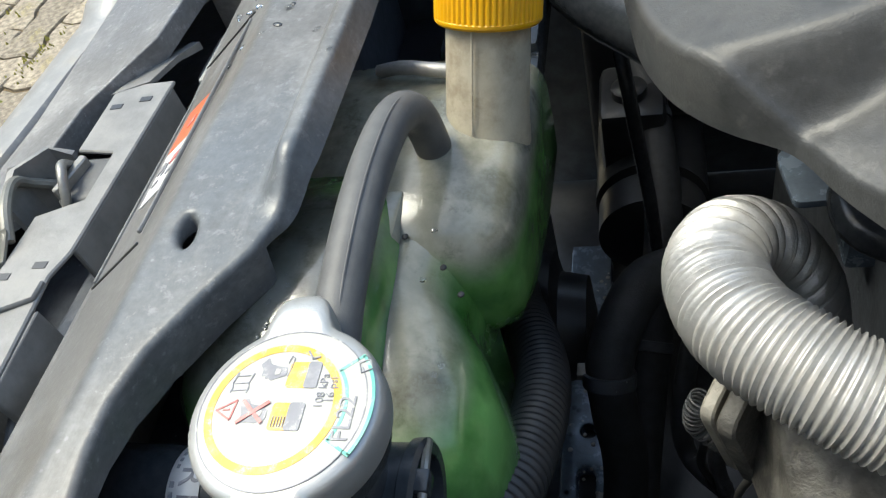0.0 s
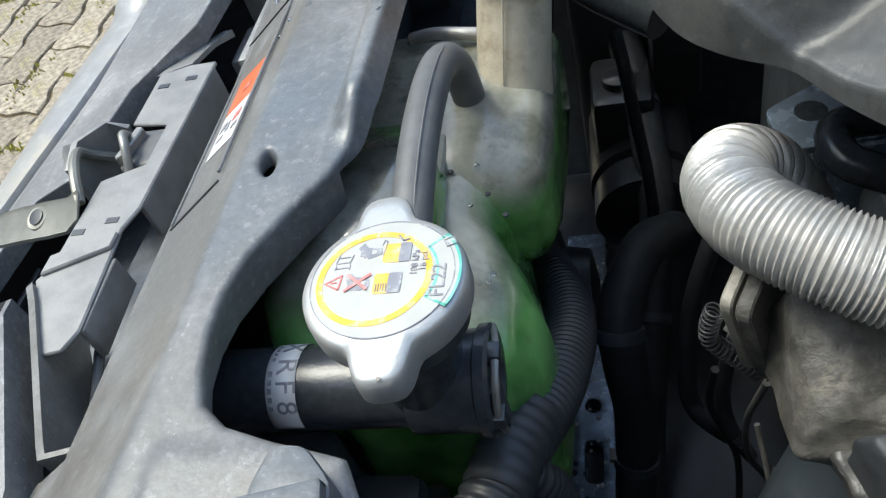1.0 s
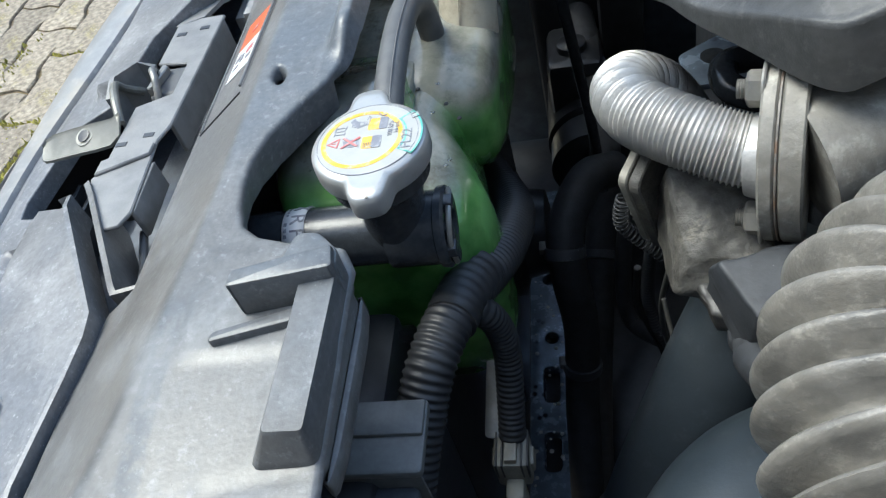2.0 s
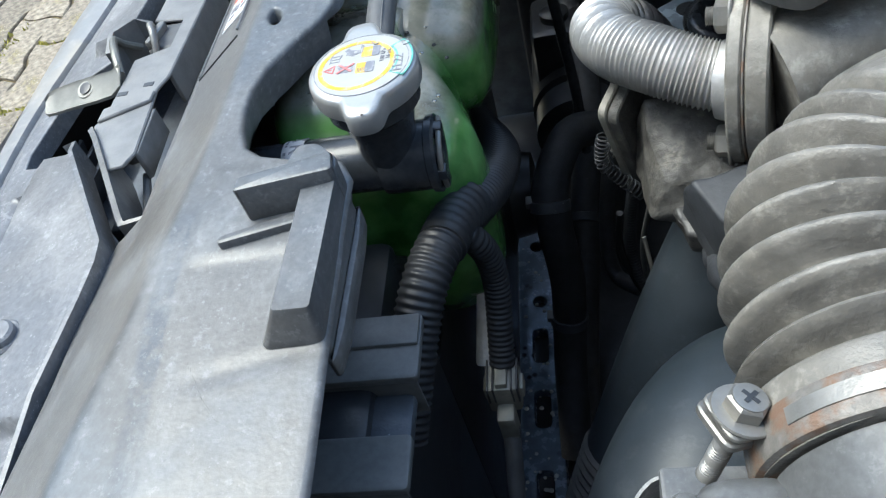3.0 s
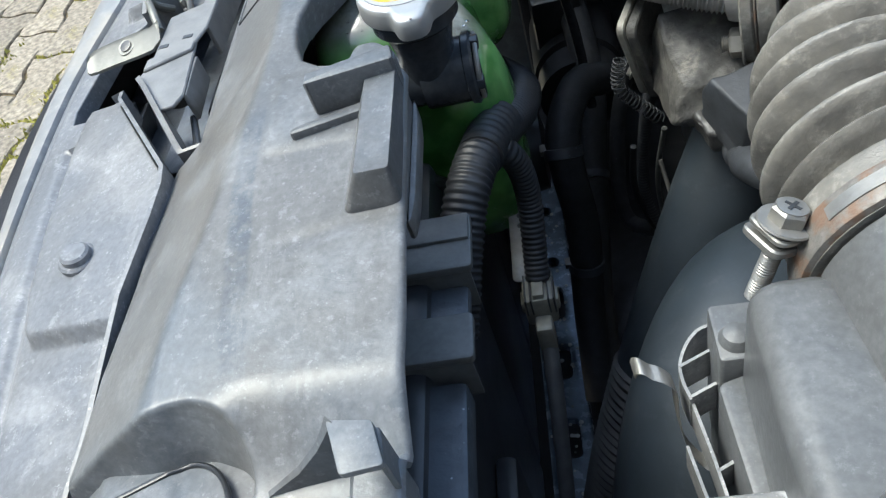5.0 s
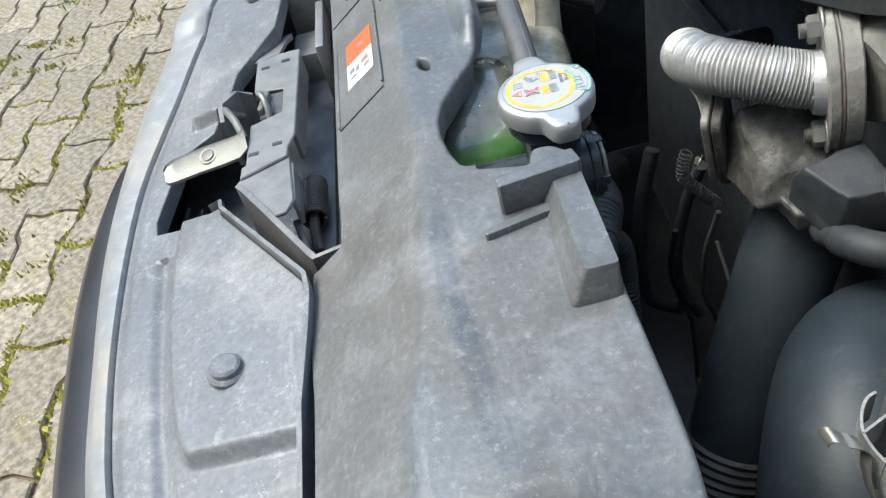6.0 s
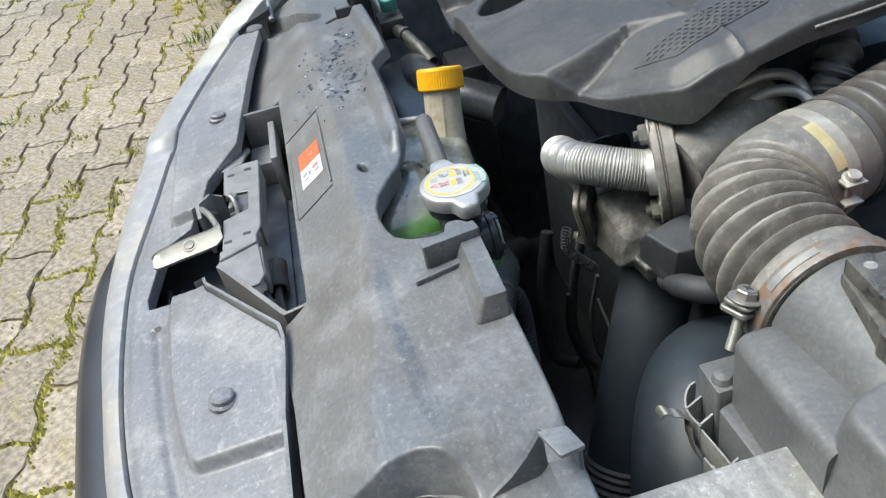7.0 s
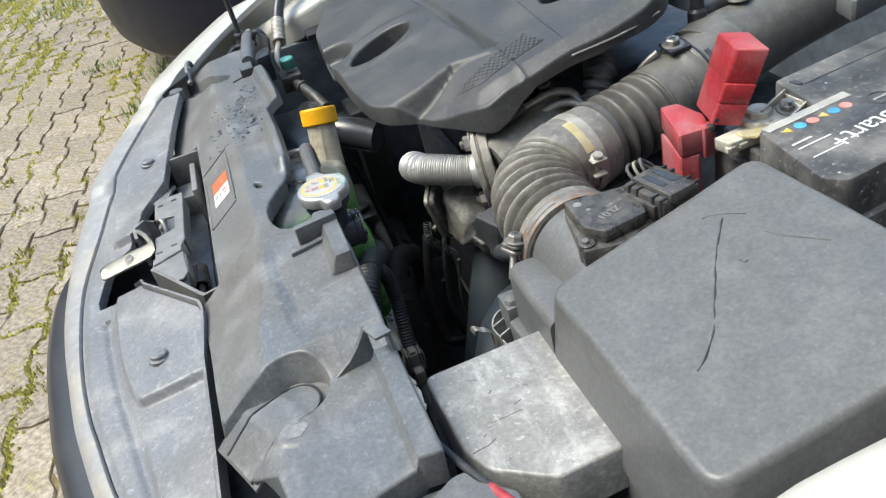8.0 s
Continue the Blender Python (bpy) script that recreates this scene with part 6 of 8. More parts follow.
part("clamp_slot", ring_loft([[NC + n_axis * o + Vector((math.cos(radians(a)), 0, math.sin(radians(a)))) * r for o, r in ((-0.003, 0.0568), (0.003, 0.0568), (0.003, 0.0576), (-0.003, 0.0576))] for a in range(105, 146, 4)]), M["zinc"], near_clamp)
bp = Vector((0.0515, -0.1055, 0.7165))
bx = Vector((0.30, 0.14, 0.94)).normalized()
bolt(bp + bx * 0.006, bx, 0.0078, near_clamp, M["zinc"], name="clamp_bolt", cross=False)
bq = Matrix.Translation(bp + bx * 0.0137) @ bx.to_track_quat('Z', 'Y').to_matrix().to_4x4()
part("bolt_recess", moved(lathe((0, 0, 0), (0, 0, 1), [(0.0062, 0), (0.0062, 0.0006), (0.0052, 0.0008)], 24), bq), M["zinc"], near_clamp)
part("bolt_cross", moved(joined(block(-0.0034, -0.0008, 0.0006, 0.0034, 0.0008, 0.0011, 0), block(-0.0008, -0.0034, 0.0007, 0.0008, 0.0034, 0.0012, 0)), bq @ pose(0, 0, 0, 0, 0, 20)), M["black"], near_clamp)
part("clamp_ear", joined(moved(prism(rounded([(-0.0095, -0.0090), (0.0120, -0.0085), (0.0125, 0.0085), (-0.0090, 0.0095)], 0.0055, 4), 0.001, 0.004, 0.0008, 1), Matrix.Translation(bp) @ bx.to_track_quat('Z', 'Y').to_matrix().to_4x4()), moved(prism(rounded([(-0.0085, -0.0080), (0.0130, -0.0080), (0.0140, 0.0080), (-0.0080, 0.0085)], 0.005, 4), -0.006, -0.002, 0.0008, 1), Matrix.Translation(bp) @ bx.to_track_quat('Z', 'Y').to_matrix().to_4x4())), M["zinc"], near_clamp)
part("clamp_thread", tube([bp, bp - bx * 0.017, bp - bx * 0.034], ribs(0.0043, 0.0005, 0.0013), 14, 0.00045), M["zinc"], near_clamp)

meter = thing("airflow_meter", (0.11, -0.17, 0.64), "black airflow meter with a plugged sensor on top", "sensor")
part("meter_tube", tube([(0.116, -0.255, 0.698), (0.114, -0.18, 0.699), (0.112, -0.122, 0.700)], 0.0515, 48, 0.01), M["box"], meter)
part("sensor_base", joined(prism(rounded([(0.082, -0.205), (0.148, -0.222), (0.166, -0.150), (0.096, -0.138)], 0.004, 3), 0.728, 0.756, 0.002), lathe((0.090, -0.196, 0.74), (0, 0, 1), [(0.008, 0), (0.008, 0.018), (0.006, 0.019)], 16)), M["sensor"], meter)
part("base_window", moved(block(-0.0030, -0.0012, -0.0030, 0.0030, 0.0012, 0.0030, 0.0003), pose(0.1175, -0.2140, 0.7420, 0, 0, -14)), M["black"], meter)
lid = part("sensor_lid", prism(rounded([(0.092, -0.188), (0.104, -0.206), (0.148, -0.200), (0.160, -0.150), (0.096, -0.140)], 0.003, 3), 0.756, 0.769, 0.002), M["sensor"], meter)
for words, sz, x, y in (("ZL01", 0.0115, 0.121, -0.182), ("197400", 0.0062, 0.1325, -0.170)):
    text("lettering", words, sz, Matrix.Translation((x, y, 0.7694)) @ pose(0, 0, 0, 0, 0, 198), M["tray"], lid)
for x, y, r in ((0.104, -0.153, 0.004), (0.1085, -0.166, 0.002)):
    part("lid_pip", lathe((x, y, 0.769), (0, 0, 1), [(r, 0), (r, 0.0005), (r * 0.7, 0.0006)], 12), M["tray"], lid)
plug = part("plug", moved(joined(block(-0.022, -0.026, 0, 0.022, 0.026, 0.024, 0.003), block(-0.026, -0.018, 0.004, 0.026, 0.020, 0.018, 0.002), block(-0.015, -0.028, 0.018, 0.015, 0.022, 0.029, 0.0025)), Matrix.Translation((0.176, -0.178, 0.752)) @ pose(0, 0, 0, 0, 0, 12)), M["sensor"], meter, "glossy black plug")
part("plug_rib", moved(joined(*[block(-0.0235, y, 0.002, 0.0235, y + 0.003, 0.0262, 0.0008) for y in (-0.024, -0.014, 0.006, 0.016)]), Matrix.Translation((0.176, -0.178, 0.752)) @ pose(0, 0, 0, 0, 0, 12)), M["black"], plug)
for k in range(3):
    part("plug_wire", tube([(0.168 + k * 0.006, -0.150, 0.764), (0.165 + k * 0.007, -0.138, 0.775 + k * 0.002), (0.176 + k * 0.006, -0.126, 0.772), (0.192 + k * 0.004, -0.128, 0.758), (0.20, -0.14, 0.735)], 0.0016, 8, 0.002), M["brownplug" if k == 1 else "rubber"], plug)
part("plug_slot", moved(joined(block(-0.009, -0.012, 0.0285, -0.003, 0.014, 0.0295, 0), block(0.003, -0.012, 0.0285, 0.009, 0.014, 0.0295, 0)), Matrix.Translation((0.176, -0.178, 0.752)) @ pose(0, 0, 0, 0, 0, 12)), M["satin"], plug)
bolt((0.0885, -0.1975, 0.7585), (0, 0, 1), 0.0035, meter, M["zinc"], washer=False, cross=False, name="screw")

# ---- air-filter box ----
def box_height(x, y):
    z = 0.745 + 0.2 * (x - 0.045)
    return z + 0.0015 * math.sin(x * 22) * math.sin(y * 17)


airbox = thing("air_filter_box", (0.15, -0.33, 0.45), "dusty black plastic air-filter box with a scratched lid", "air filter")
LID = rounded([(0.045, -0.226), (0.250, -0.208), (0.254, -0.300), (0.256, -0.452), (0.046, -0.448)], 0.012, 4)
part("lid", sheet(LID, box_height, (), 0.008, 0.007, 0.085, 0.012), M["box"], airbox, "", 50)
SCUFF_LINE = [(0.188, -0.252), (0.159, -0.285), (0.134, -0.320), (0.111, -0.351), (0.094, -0.367), (0.078, -0.375)]
wander = random.Random(77)
part("lid_scratch", tube([(x + wander.gauss(0, 0.0003), y + wander.gauss(0, 0.0003), box_height(x, y) - 0.0003) for x, y in resampled(SCUFF_LINE + SCUFF_LINE[-2:0:-1], 0.007)[:24]], lambda q: 0.0008 + 0.0003 * math.sin(q * 310) + 0.0002 * math.sin(q * 97), 6, 0.003), M["dull"], airbox, "dark scuff line")
for line, r in (([(0.200, -0.288), (0.206, -0.300), (0.212, -0.311), (0.226, -0.332)], 0.0010), ([(0.176, -0.240), (0.183, -0.241), (0.195, -0.250), (0.205, -0.262)], 0.0013), ([(0.168, -0.303), (0.170, -0.307)], 0.0022)):
    part("lid_scratch", tube([(x + wander.gauss(0, 0.0005), y + wander.gauss(0, 0.0005), box_height(x, y) - r * 0.25) for x, y in line], r, 6, 0.003), M["rubber"], airbox)
part("lower_case", joined(block(0.05, -0.45, 0.40, 0.245, -0.235, 0.675, 0.01), block(0.03, -0.44, 0.55, 0.10, -0.215, 0.668, 0.008)), M["box"], airbox)
def stub_ring(x0, x1, y, top, lean=0.0):
    """A rounded cross-section of the duct stub."""
    out = [(x0, y, 0.60)]
    for cx, cz, q0, q1, r in ((x0 + 0.011, top - 0.011, 180, 90, 0.011), (x1 - 0.009, top - 0.009, 90, 0, 0.009)):
        out += [(cx + r * math.cos(radians(q0 + (q1 - q0) * k / 5)), y - lean * k, cz + r * math.sin(radians(q0 + (q1 - q0) * k / 5))) for k in range(6)]
    return out + [(x1 + 0.008, y, 0.60)]


def ribbon(line, z0, z1, th):
    """An upright strip of sheet that follows a line on the plan."""
    V, F = [], []
    n = len(line)
    for i, (x, y) in enumerate(line):
        d = (Vector(line[min(i + 1, n - 1)]) - Vector(line[max(i - 1, 0)])).normalized() * th / 2
        V += [(x - d.y, y + d.x, z0), (x - d.y, y + d.x, z1), (x + d.y, y - d.x, z1), (x + d.y, y - d.x, z0)]
    for i in range(n - 1):
        F += [(i * 4 + k, i * 4 + (k + 1) % 4, i * 4 + 4 + (k + 1) % 4, i * 4 + 4 + k) for k in range(4)]
    return V, F + [(3, 2, 1, 0), (n * 4 - 4, n * 4 - 3, n * 4 - 2, n * 4 - 1)]


part("duct_stub", ring_loft([stub_ring(0.042, 0.062, -0.1205, 0.702), stub_ring(0.036, 0.066, -0.124, 0.711), stub_ring(0.033, 0.068, -0.130, 0.715), stub_ring(0.031, 0.074, -0.180, 0.717), stub_ring(0.030, 0.080, -0.232, 0.720)]), M["box"], airbox, "", 60)
part("shelf", prism(rounded([(0.0245, -0.125), (0.0250, -0.0945), (0.067, -0.0955), (0.070, -0.125)], 0.002, 2), 0.560, 0.660, 0.0012), M["box"], airbox)
part("post", lathe((0.034, -0.117, 0.56), (0, 0.03, 1), [(0.0115, 0), (0.0110, 0.080), (0.0095, 0.097), (0.0060, 0.1045), (0.001, 0.1065)], 28), M["box"], airbox)
part("side_case", prism(rounded([(0.022, -0.130), (0.036, -0.126), (0.036, -0.225), (0.026, -0.225)], 0.003, 2), 0.55, 0.650, 0.002), M["box"], airbox)
part("clip_hoop", ribbon([(p.x, p.y) for p in spline([(0.0275, -0.086, 0), (0.0215, -0.0885, 0), (0.0150, -0.0955, 0), (0.0100, -0.1060, 0), (0.0095, -0.1160, 0), (0.0115, -0.1260, 0)], 0.002)[0]], 0.606, 0.632, 0.0016), M["tray"], airbox)
for line, z1 in (([(0.0095, -0.108), (0.0285, -0.0995)], 0.633), ([(0.0115, -0.125), (0.0295, -0.1170)], 0.633), ([(0.0120, -0.126), (0.0150, -0.150), (0.0170, -0.172)], 0.628), ([(0.0165, -0.160), (0.0290, -0.154)], 0.628), ([(0.0060, -0.142), (0.0090, -0.165), (0.0120, -0.180)], 0.618)):
    part("clip_web", ribbon(line, z1 - 0.022, z1, 0.0015), M["tray"], airbox)
spring_strip = spline([(-0.0130, -0.1085, 0.6360), (-0.0118, -0.1095, 0.6412), (-0.0085, -0.1115, 0.6428), (-0.0050, -0.1135, 0.6405), (0.0000, -0.1160, 0.6400), (0.0045, -0.1185, 0.6350), (0.0045, -0.1230, 0.6210), (0.0060, -0.1330, 0.6080), (0.0130, -0.1420, 0.6010), (0.0200, -0.1450, 0.6040)], 0.002)[0]
V_, F_ = [], []
for x, y, z in spring_strip:
    V_ += [(x - 0.0005, y + 0.0048, z), (x + 0.0005, y - 0.0048, z), (x + 0.0010, y - 0.0048, z - 0.0010), (x, y + 0.0048, z - 0.0010)]
for i in range(len(spring_strip) - 1):
    F_ += [(i * 4 + k, i * 4 + (k + 1) % 4, i * 4 + 4 + (k + 1) % 4, i * 4 + 4 + k) for k in range(4)]
part("spring_clip", (V_, F_), M["zinc"], airbox, "bent steel spring clip", 60)

TRAY = rounded([(0.040, -0.197), (-0.080, -0.197), (-0.076, -0.293), (-0.066, -0.318), (-0.023, -0.350), (0.045, -0.347)], 0.006, 3)
tray = thing("air_intake_scoop", (-0.02, -0.27, 0.60), "dusty grey plastic air scoop with scratches", "air duct")
part("scoop_top", sheet(TRAY[::-1], lambda x, y: 0.683 - 0.05 * max(0, -0.01 - x) * 0.4, (), 0.006, 0.003, 0.045, 0.002), M["tray"], tray, "", 40)
part("scoop_mouth", block(-0.070, -0.31, 0.645, 0.03, -0.21, 0.670, 0.004), M["black"], tray)
gouge_rng = random.Random(14)
for k in range(15):
    x, y, a = gouge_rng.uniform(-0.065, 0.02), gouge_rng.uniform(-0.33, -0.21), gouge_rng.uniform(-0.9, 0.5)
    l = gouge_rng.choice((0.004, 0.006, 0.009, 0.020))
    line = [(x + math.cos(a) * l * q + gouge_rng.gauss(0, 0.0007), y + math.sin(a) * l * q + gouge_rng.gauss(0, 0.0007)) for q in (-0.5, -0.15, 0.2, 0.5)]
    if abs(x + 0.03) + abs(y + 0.29) * 0.4 < 0.06:
        part("scratch", tube([(u, w, 0.683 - 0.02 * max(0, -0.01 - u) - 0.0003) for u, w in line], gouge_rng.uniform(0.0004, 0.0009), 6, 0.002), M["rubber"], tray)

# slim prop with a red tip that lies by the scoop
probe = thing("bonnet_prop", (-0.08, -0.32, 0.70), "thin grey prop rod with a red rubber tip", "rod")
part("rod", tube([(-0.1035, -0.262, 0.690), (-0.088, -0.318, 0.7005), (-0.0755, -0.358, 0.708)], 0.0032, 12, 0.01), M["dull"], probe)
part("red_tip", tube([(-0.0760, -0.3565, 0.7077), (-0.072, -0.368, 0.710), (-0.066, -0.385, 0.713)], 0.0042, 12, 0.006), M["red"], probe, "red rubber tip")
part("holder", joined(prism(rounded([(-0.125, -0.352), (-0.10, -0.337), (-0.088, -0.336), (-0.082, -0.350), (-0.06, -0.37), (-0.06, -0.42), (-0.14, -0.42)], 0.004, 3), 0.66, 0.712, 0.003)), M["panel"], probe)

# ---- battery and its red terminal cover ----
battery = thing("car_battery", (0.42, -0.2, 0.56), "dusty black car battery with a printed top label", "battery")
part("case", prism(rounded([(0.272, -0.266), (0.286, -0.281), (0.60, -0.242), (0.622, -0.062), (0.360, -0.093), (0.353, -0.158), (0.285, -0.168)], 0.005, 3), 0.700, 0.784, 0.003), M["battery"], battery)
part("lower_case", prism(rounded([(0.266, -0.268), (0.284, -0.288), (0.605, -0.248), (0.626, -0.058), (0.285, -0.095)], 0.006, 3), 0.56, 0.742, 0.004), M["battery"], battery)
part("terminal_well", prism(rounded([(0.286, -0.168), (0.296, -0.098), (0.362, -0.092), (0.355, -0.162)], 0.004, 3), 0.70, 0.757, 0.002), M["battery"], battery)
part("side_hole", lathe((0.2775, -0.228, 0.762), (-1, 0.12, 0), [(0.005, 0), (0.005, 0.0012), (0.002, 0.0014)], 14), M["black"], battery)
TURN_B = pose(0, 0, 0, 0, 0, 6)


def on_battery(g, x, y):
    return moved(g, Matrix.Translation((x, y, 0.784)) @ TURN_B)


part("label_strip", on_battery(block(-0.049, -0.0052, -0.0004, 0.049, 0.0052, 0.0006, 0), 0.338, -0.1675), M["dirty_label"], battery, "white printed strip")
sea = material("sea_blue_print", (0.08, 0.34, 0.55), 0.5, bump=0)
pink = material("pink_print", (0.6, 0.25, 0.22), 0.5, bump=0)
for x, y, c, sides in ((0.303, -0.1850, M["gold"], 3), (0.317, -0.1845, sea, 24), (0.331, -0.1840, pink, 24), (0.344, -0.1820, M["gold"], 3), (0.356, -0.1815, sea, 24), (0.370, -0.1800, pink, 24)):
    part("hazard_mark", lathe((x, y, 0.7838), (0, 0, 1), [(0.0056, 0), (0.0056, 0.0008), (0.001, 0.0009)], sides), c, battery)
text("lettering", "Start+", 0.030, Matrix.Translation((0.352, -0.2235, 0.7841)) @ pose(0, 0, 0, 0, 0, 187), M["white_label"], battery, "white lettering")
for x, y, w, h in ((0.306, -0.2345, 0.034, 0.0014), (0.300, -0.2080, 0.022, 0.0022), (0.307, -0.2160, 0.036, 0.0016)):
    part("print_bar", on_battery(block(-w / 2, -h / 2, -0.0004, w / 2, h / 2, 0.0006, 0), x, y), M["white_label"], battery)
part("filler_plug", lathe((0.401, -0.188, 0.7835), (0, 0, 1), [(0.013, 0), (0.013, 0.001), (0.0105, 0.0012), (0.0105, 0.0004), (0.001, 0.0005)], 28), M["battery"], battery)
part("plug_slot", on_battery(block(-0.008, -0.0013, -0.0006, 0.008, 0.0013, 0.0010, 0), 0.401, -0.188), M["tray"], battery)
part("top_groove", joined(on_battery(block(0.0, -0.0007, -0.0006, 0.12, 0.0007, 0.0005, 0), 0.370, -0.120), on_battery(block(0, -0.006, -0.0006, 0.006, 0.006, 0.001, 0), 0.368, -0.112)), M["black"], battery)
term = thing("battery_terminal", (0.32, -0.14, 0.757), "corroded battery clamp with a bolted cable lug", "clamp")
part("clamp_bar", joined(prism(rounded([(0.2625, -0.130), (0.300, -0.127), (0.304, -0.150), (0.2665, -0.150)], 0.003, 3), 0.757, 0.770, 0.0025), block(0.2640, -0.1515, 0.760, 0.2730, -0.146, 0.7655, 0.001), block(0.2780, -0.1515, 0.760, 0.2870, -0.146, 0.7655, 0.001)), M["corrode"], term)
part("post_ring", lathe((0.3135, -0.1305, 0.757), (0, 0, 1), [(0.0185, 0), (0.0185, 0.016), (0.0165, 0.019), (0.0125, 0.020), (0.0118, 0.0255), (0.010, 0.0270), (0.003, 0.0275)], 28), M["corrode"], term, "crusted round battery post")
lug_q = Matrix.Translation((0.334, -0.140, 0.7745)) @ pose(0, 0, 0, 14, -6, 22)
part("cable_lug", moved(joined(prism(rounded([(-0.026, -0.012), (0.020, -0.013), (0.020, 0.013), (-0.026, 0.012)], 0.003, 3), 0.0, 0.0026, 0.0008), block(-0.020, -0.0130, 0.0, 0.020, -0.0108, 0.0085, 0.0008), block(-0.022, 0.0108, 0.0, 0.020, 0.0130, 0.0115, 0.0008), block(0.0175, -0.012, 0.0, 0.0200, 0.012, 0.0065, 0.0008)), lug_q), M["corrode"], term, "bent plated cable lug")
bolt(lug_q @ Vector((0.004, -0.001, 0.003)), lug_q.to_3x3() @ Vector((0, 0, 1)), 0.0072, term, M["zinc"], cross=False, stud=0.011)
crust = random.Random(31)
part("crust", joined(*(casting([(0.300 + 0.016 * math.cos(q) + crust.gauss(0, 0.0012), -0.150 + 0.008 * math.sin(q) + crust.gauss(0, 0.0012), 0.768 + h) for q in (0, 1, 2.1, 3.1, 4.2, 5.2) for h in (0, 0.004)], 0.0012, 3, 1.2), casting([(0.289 + 0.009 * math.cos(q), -0.143 + 0.006 * math.sin(q), 0.769 + h) for q in (0, 1.2, 2.5, 3.9, 5.1) for h in (0, 0.003)], 0.001, 8, 1.2))), M["brass"], term, "yellow-green corrosion crust")
cover = thing("terminal_cover", (0.27, -0.1, 0.66), "dusty red plastic battery terminal cover, flipped open", "cover")
part("upper_tier", prism(rounded([(0.239, -0.109), (0.272, -0.112), (0.283, -0.084), (0.278, -0.045), (0.259, -0.040)], 0.004, 3), 0.746, 0.772, 0.0025), M["red"], cover)
part("lower_tier", prism(rounded([(0.2395, -0.1075), (0.260, -0.113), (0.268, -0.060), (0.255, -0.045)], 0.003, 3), 0.690, 0.7448, 0.002), M["red"], cover)
part("front_tab", prism(rounded([(0.262, -0.117), (0.277, -0.114), (0.279, -0.104), (0.264, -0.106)], 0.0015, 2), 0.740, 0.774, 0.0012), M["red"], cover)
part("tab_slot", block(0.268, -0.1178, 0.768, 0.275, -0.110, 0.7745, 0.0004), M["black"], cover)
lid_x, lid_y, lid_z = Vector((0.019, -0.022, 0)).normalized(), Vector((0.0125, 0.047, 0)).normalized(), Vector((0.009, -0.031, 0.084)).normalized()
lean = Matrix((lid_x, lid_y, lid_z)).transposed().to_4x4()
lean.translation = (0.271, -0.114, 0.775)
flip = part("flip_lid", moved(joined(block(0.0006, 0.002, 0.0, 0.0284, 0.048, 0.089, 0.003, 3), block(0.0, 0.0, 0.052, 0.029, 0.0486, 0.0905, 0.003, 3)), lean), M["red"], cover, "upright red lid")
for z0, z1 in ((0.0, 0.0265), (0.0275, 0.0510)):
    part("lid_rib", moved(block(0.0008, -0.0012, z0, 0.0282, 0.006, z1, 0.0015), lean), M["red"], flip)
part("lid_slot", moved(block(0.002, -0.0016, 0.004, 0.006, 0.0, 0.009, 0.0003), lean), M["black"], flip)

# ---- engine cover ----
COVER_FOOT = ((0.0, 0.735), (0.125, 0.735), (0.14, 0.745), (0.16, 0.764), (0.18, 0.778), (0.225, 0.788), (0.27, 0.796), (0.36, 0.812))


def cover_height(x, y):
    z = 0.757 + 0.27 * x - 0.10 * max(0.0, x - 0.33)
    # the grille field lies lower than the domed field
    P = ((-0.010, 0.240), (0.009, 0.237), (0.032, 0.227), (0.065, 0.225), (0.118, 0.230), (0.150, 0.207), (0.164, 0.197))
    best, sign = off_line(P, x, y) if x < 0.163 else (abs(x - 0.168), 1 if x < 0.168 and y > 0.2 else -1)
    z -= (0.003 + 0.027 * blend(0.15, 0.05, x)) * blend(0.001, -0.0045 - 0.017 * blend(0.13, 0.05, x), best * sign)
    # the straight groove between the two fields
    z -= 0.010 * blend(0.0100, 0.0036, abs(x - 0.170 + (y - 0.21) * 0.021)) * blend(0.206, 0.213, y)
    # chamfer towards the near edge
    d, s_ = off_line(((0.030, 0.225), (0.060, 0.199), (0.087, 0.175), (0.118, 0.136), (0.148, 0.127), (0.231, 0.118), (0.345, 0.116)), x, y)
    if s_ < 0 and x > 0.05:
        z -= 0.42 * min(d, 0.03)
    z = max(z, curve(x, COVER_FOOT) + 0.004)
    # sunk corner beside the oval
    z -= 0.026 * blend(1.0, 0.70, math.hypot((x + 0.008) / 0.046, (y - 0.513) / 0.050))
    # lip round the oval recess
    q = math.hypot((x - 0.068) * 0.8 + (y - 0.442) * 0.0, (y - 0.442) * 1.15)
    z += 0.002 * math.exp(-((q - 0.062) / 0.010) ** 2)
    return z


COVER = rounded([(0.42, 0.20), (0.357, 0.108), (0.325, 0.092), (0.267, 0.094), (0.227, 0.103), (0.196, 0.104), (0.166, 0.105), (0.141, 0.108), (0.120, 0.112), (0.110, 0.122), (0.092, 0.150), (0.067, 0.184), (0.056, 0.208), (0.033, 0.221), (0.017, 0.238), (0.006, 0.264), (0.000, 0.31), (-0.003, 0.37), (-0.003, 0.44), (-0.008, 0.47), (-0.006, 0.53), (0.002, 0.66), (0.05, 0.78), (0.45, 0.78)], 0.016, 4)
ecover = thing("engine_cover", (0.3, 0.4, 0.6), "matt black engine cover with oval recess and mesh grille", "engine cover")
oval = ellipse(0.0685, 0.440, 0.058, 0.040, 14, 40)
GA, GB, GC, GD = (0.098, 0.177), (0.128, 0.143), (0.215, 0.145), (0.212, 0.194)
recess = ellipse(0.298, 0.244, 0.042, 0.036, 0, 32)
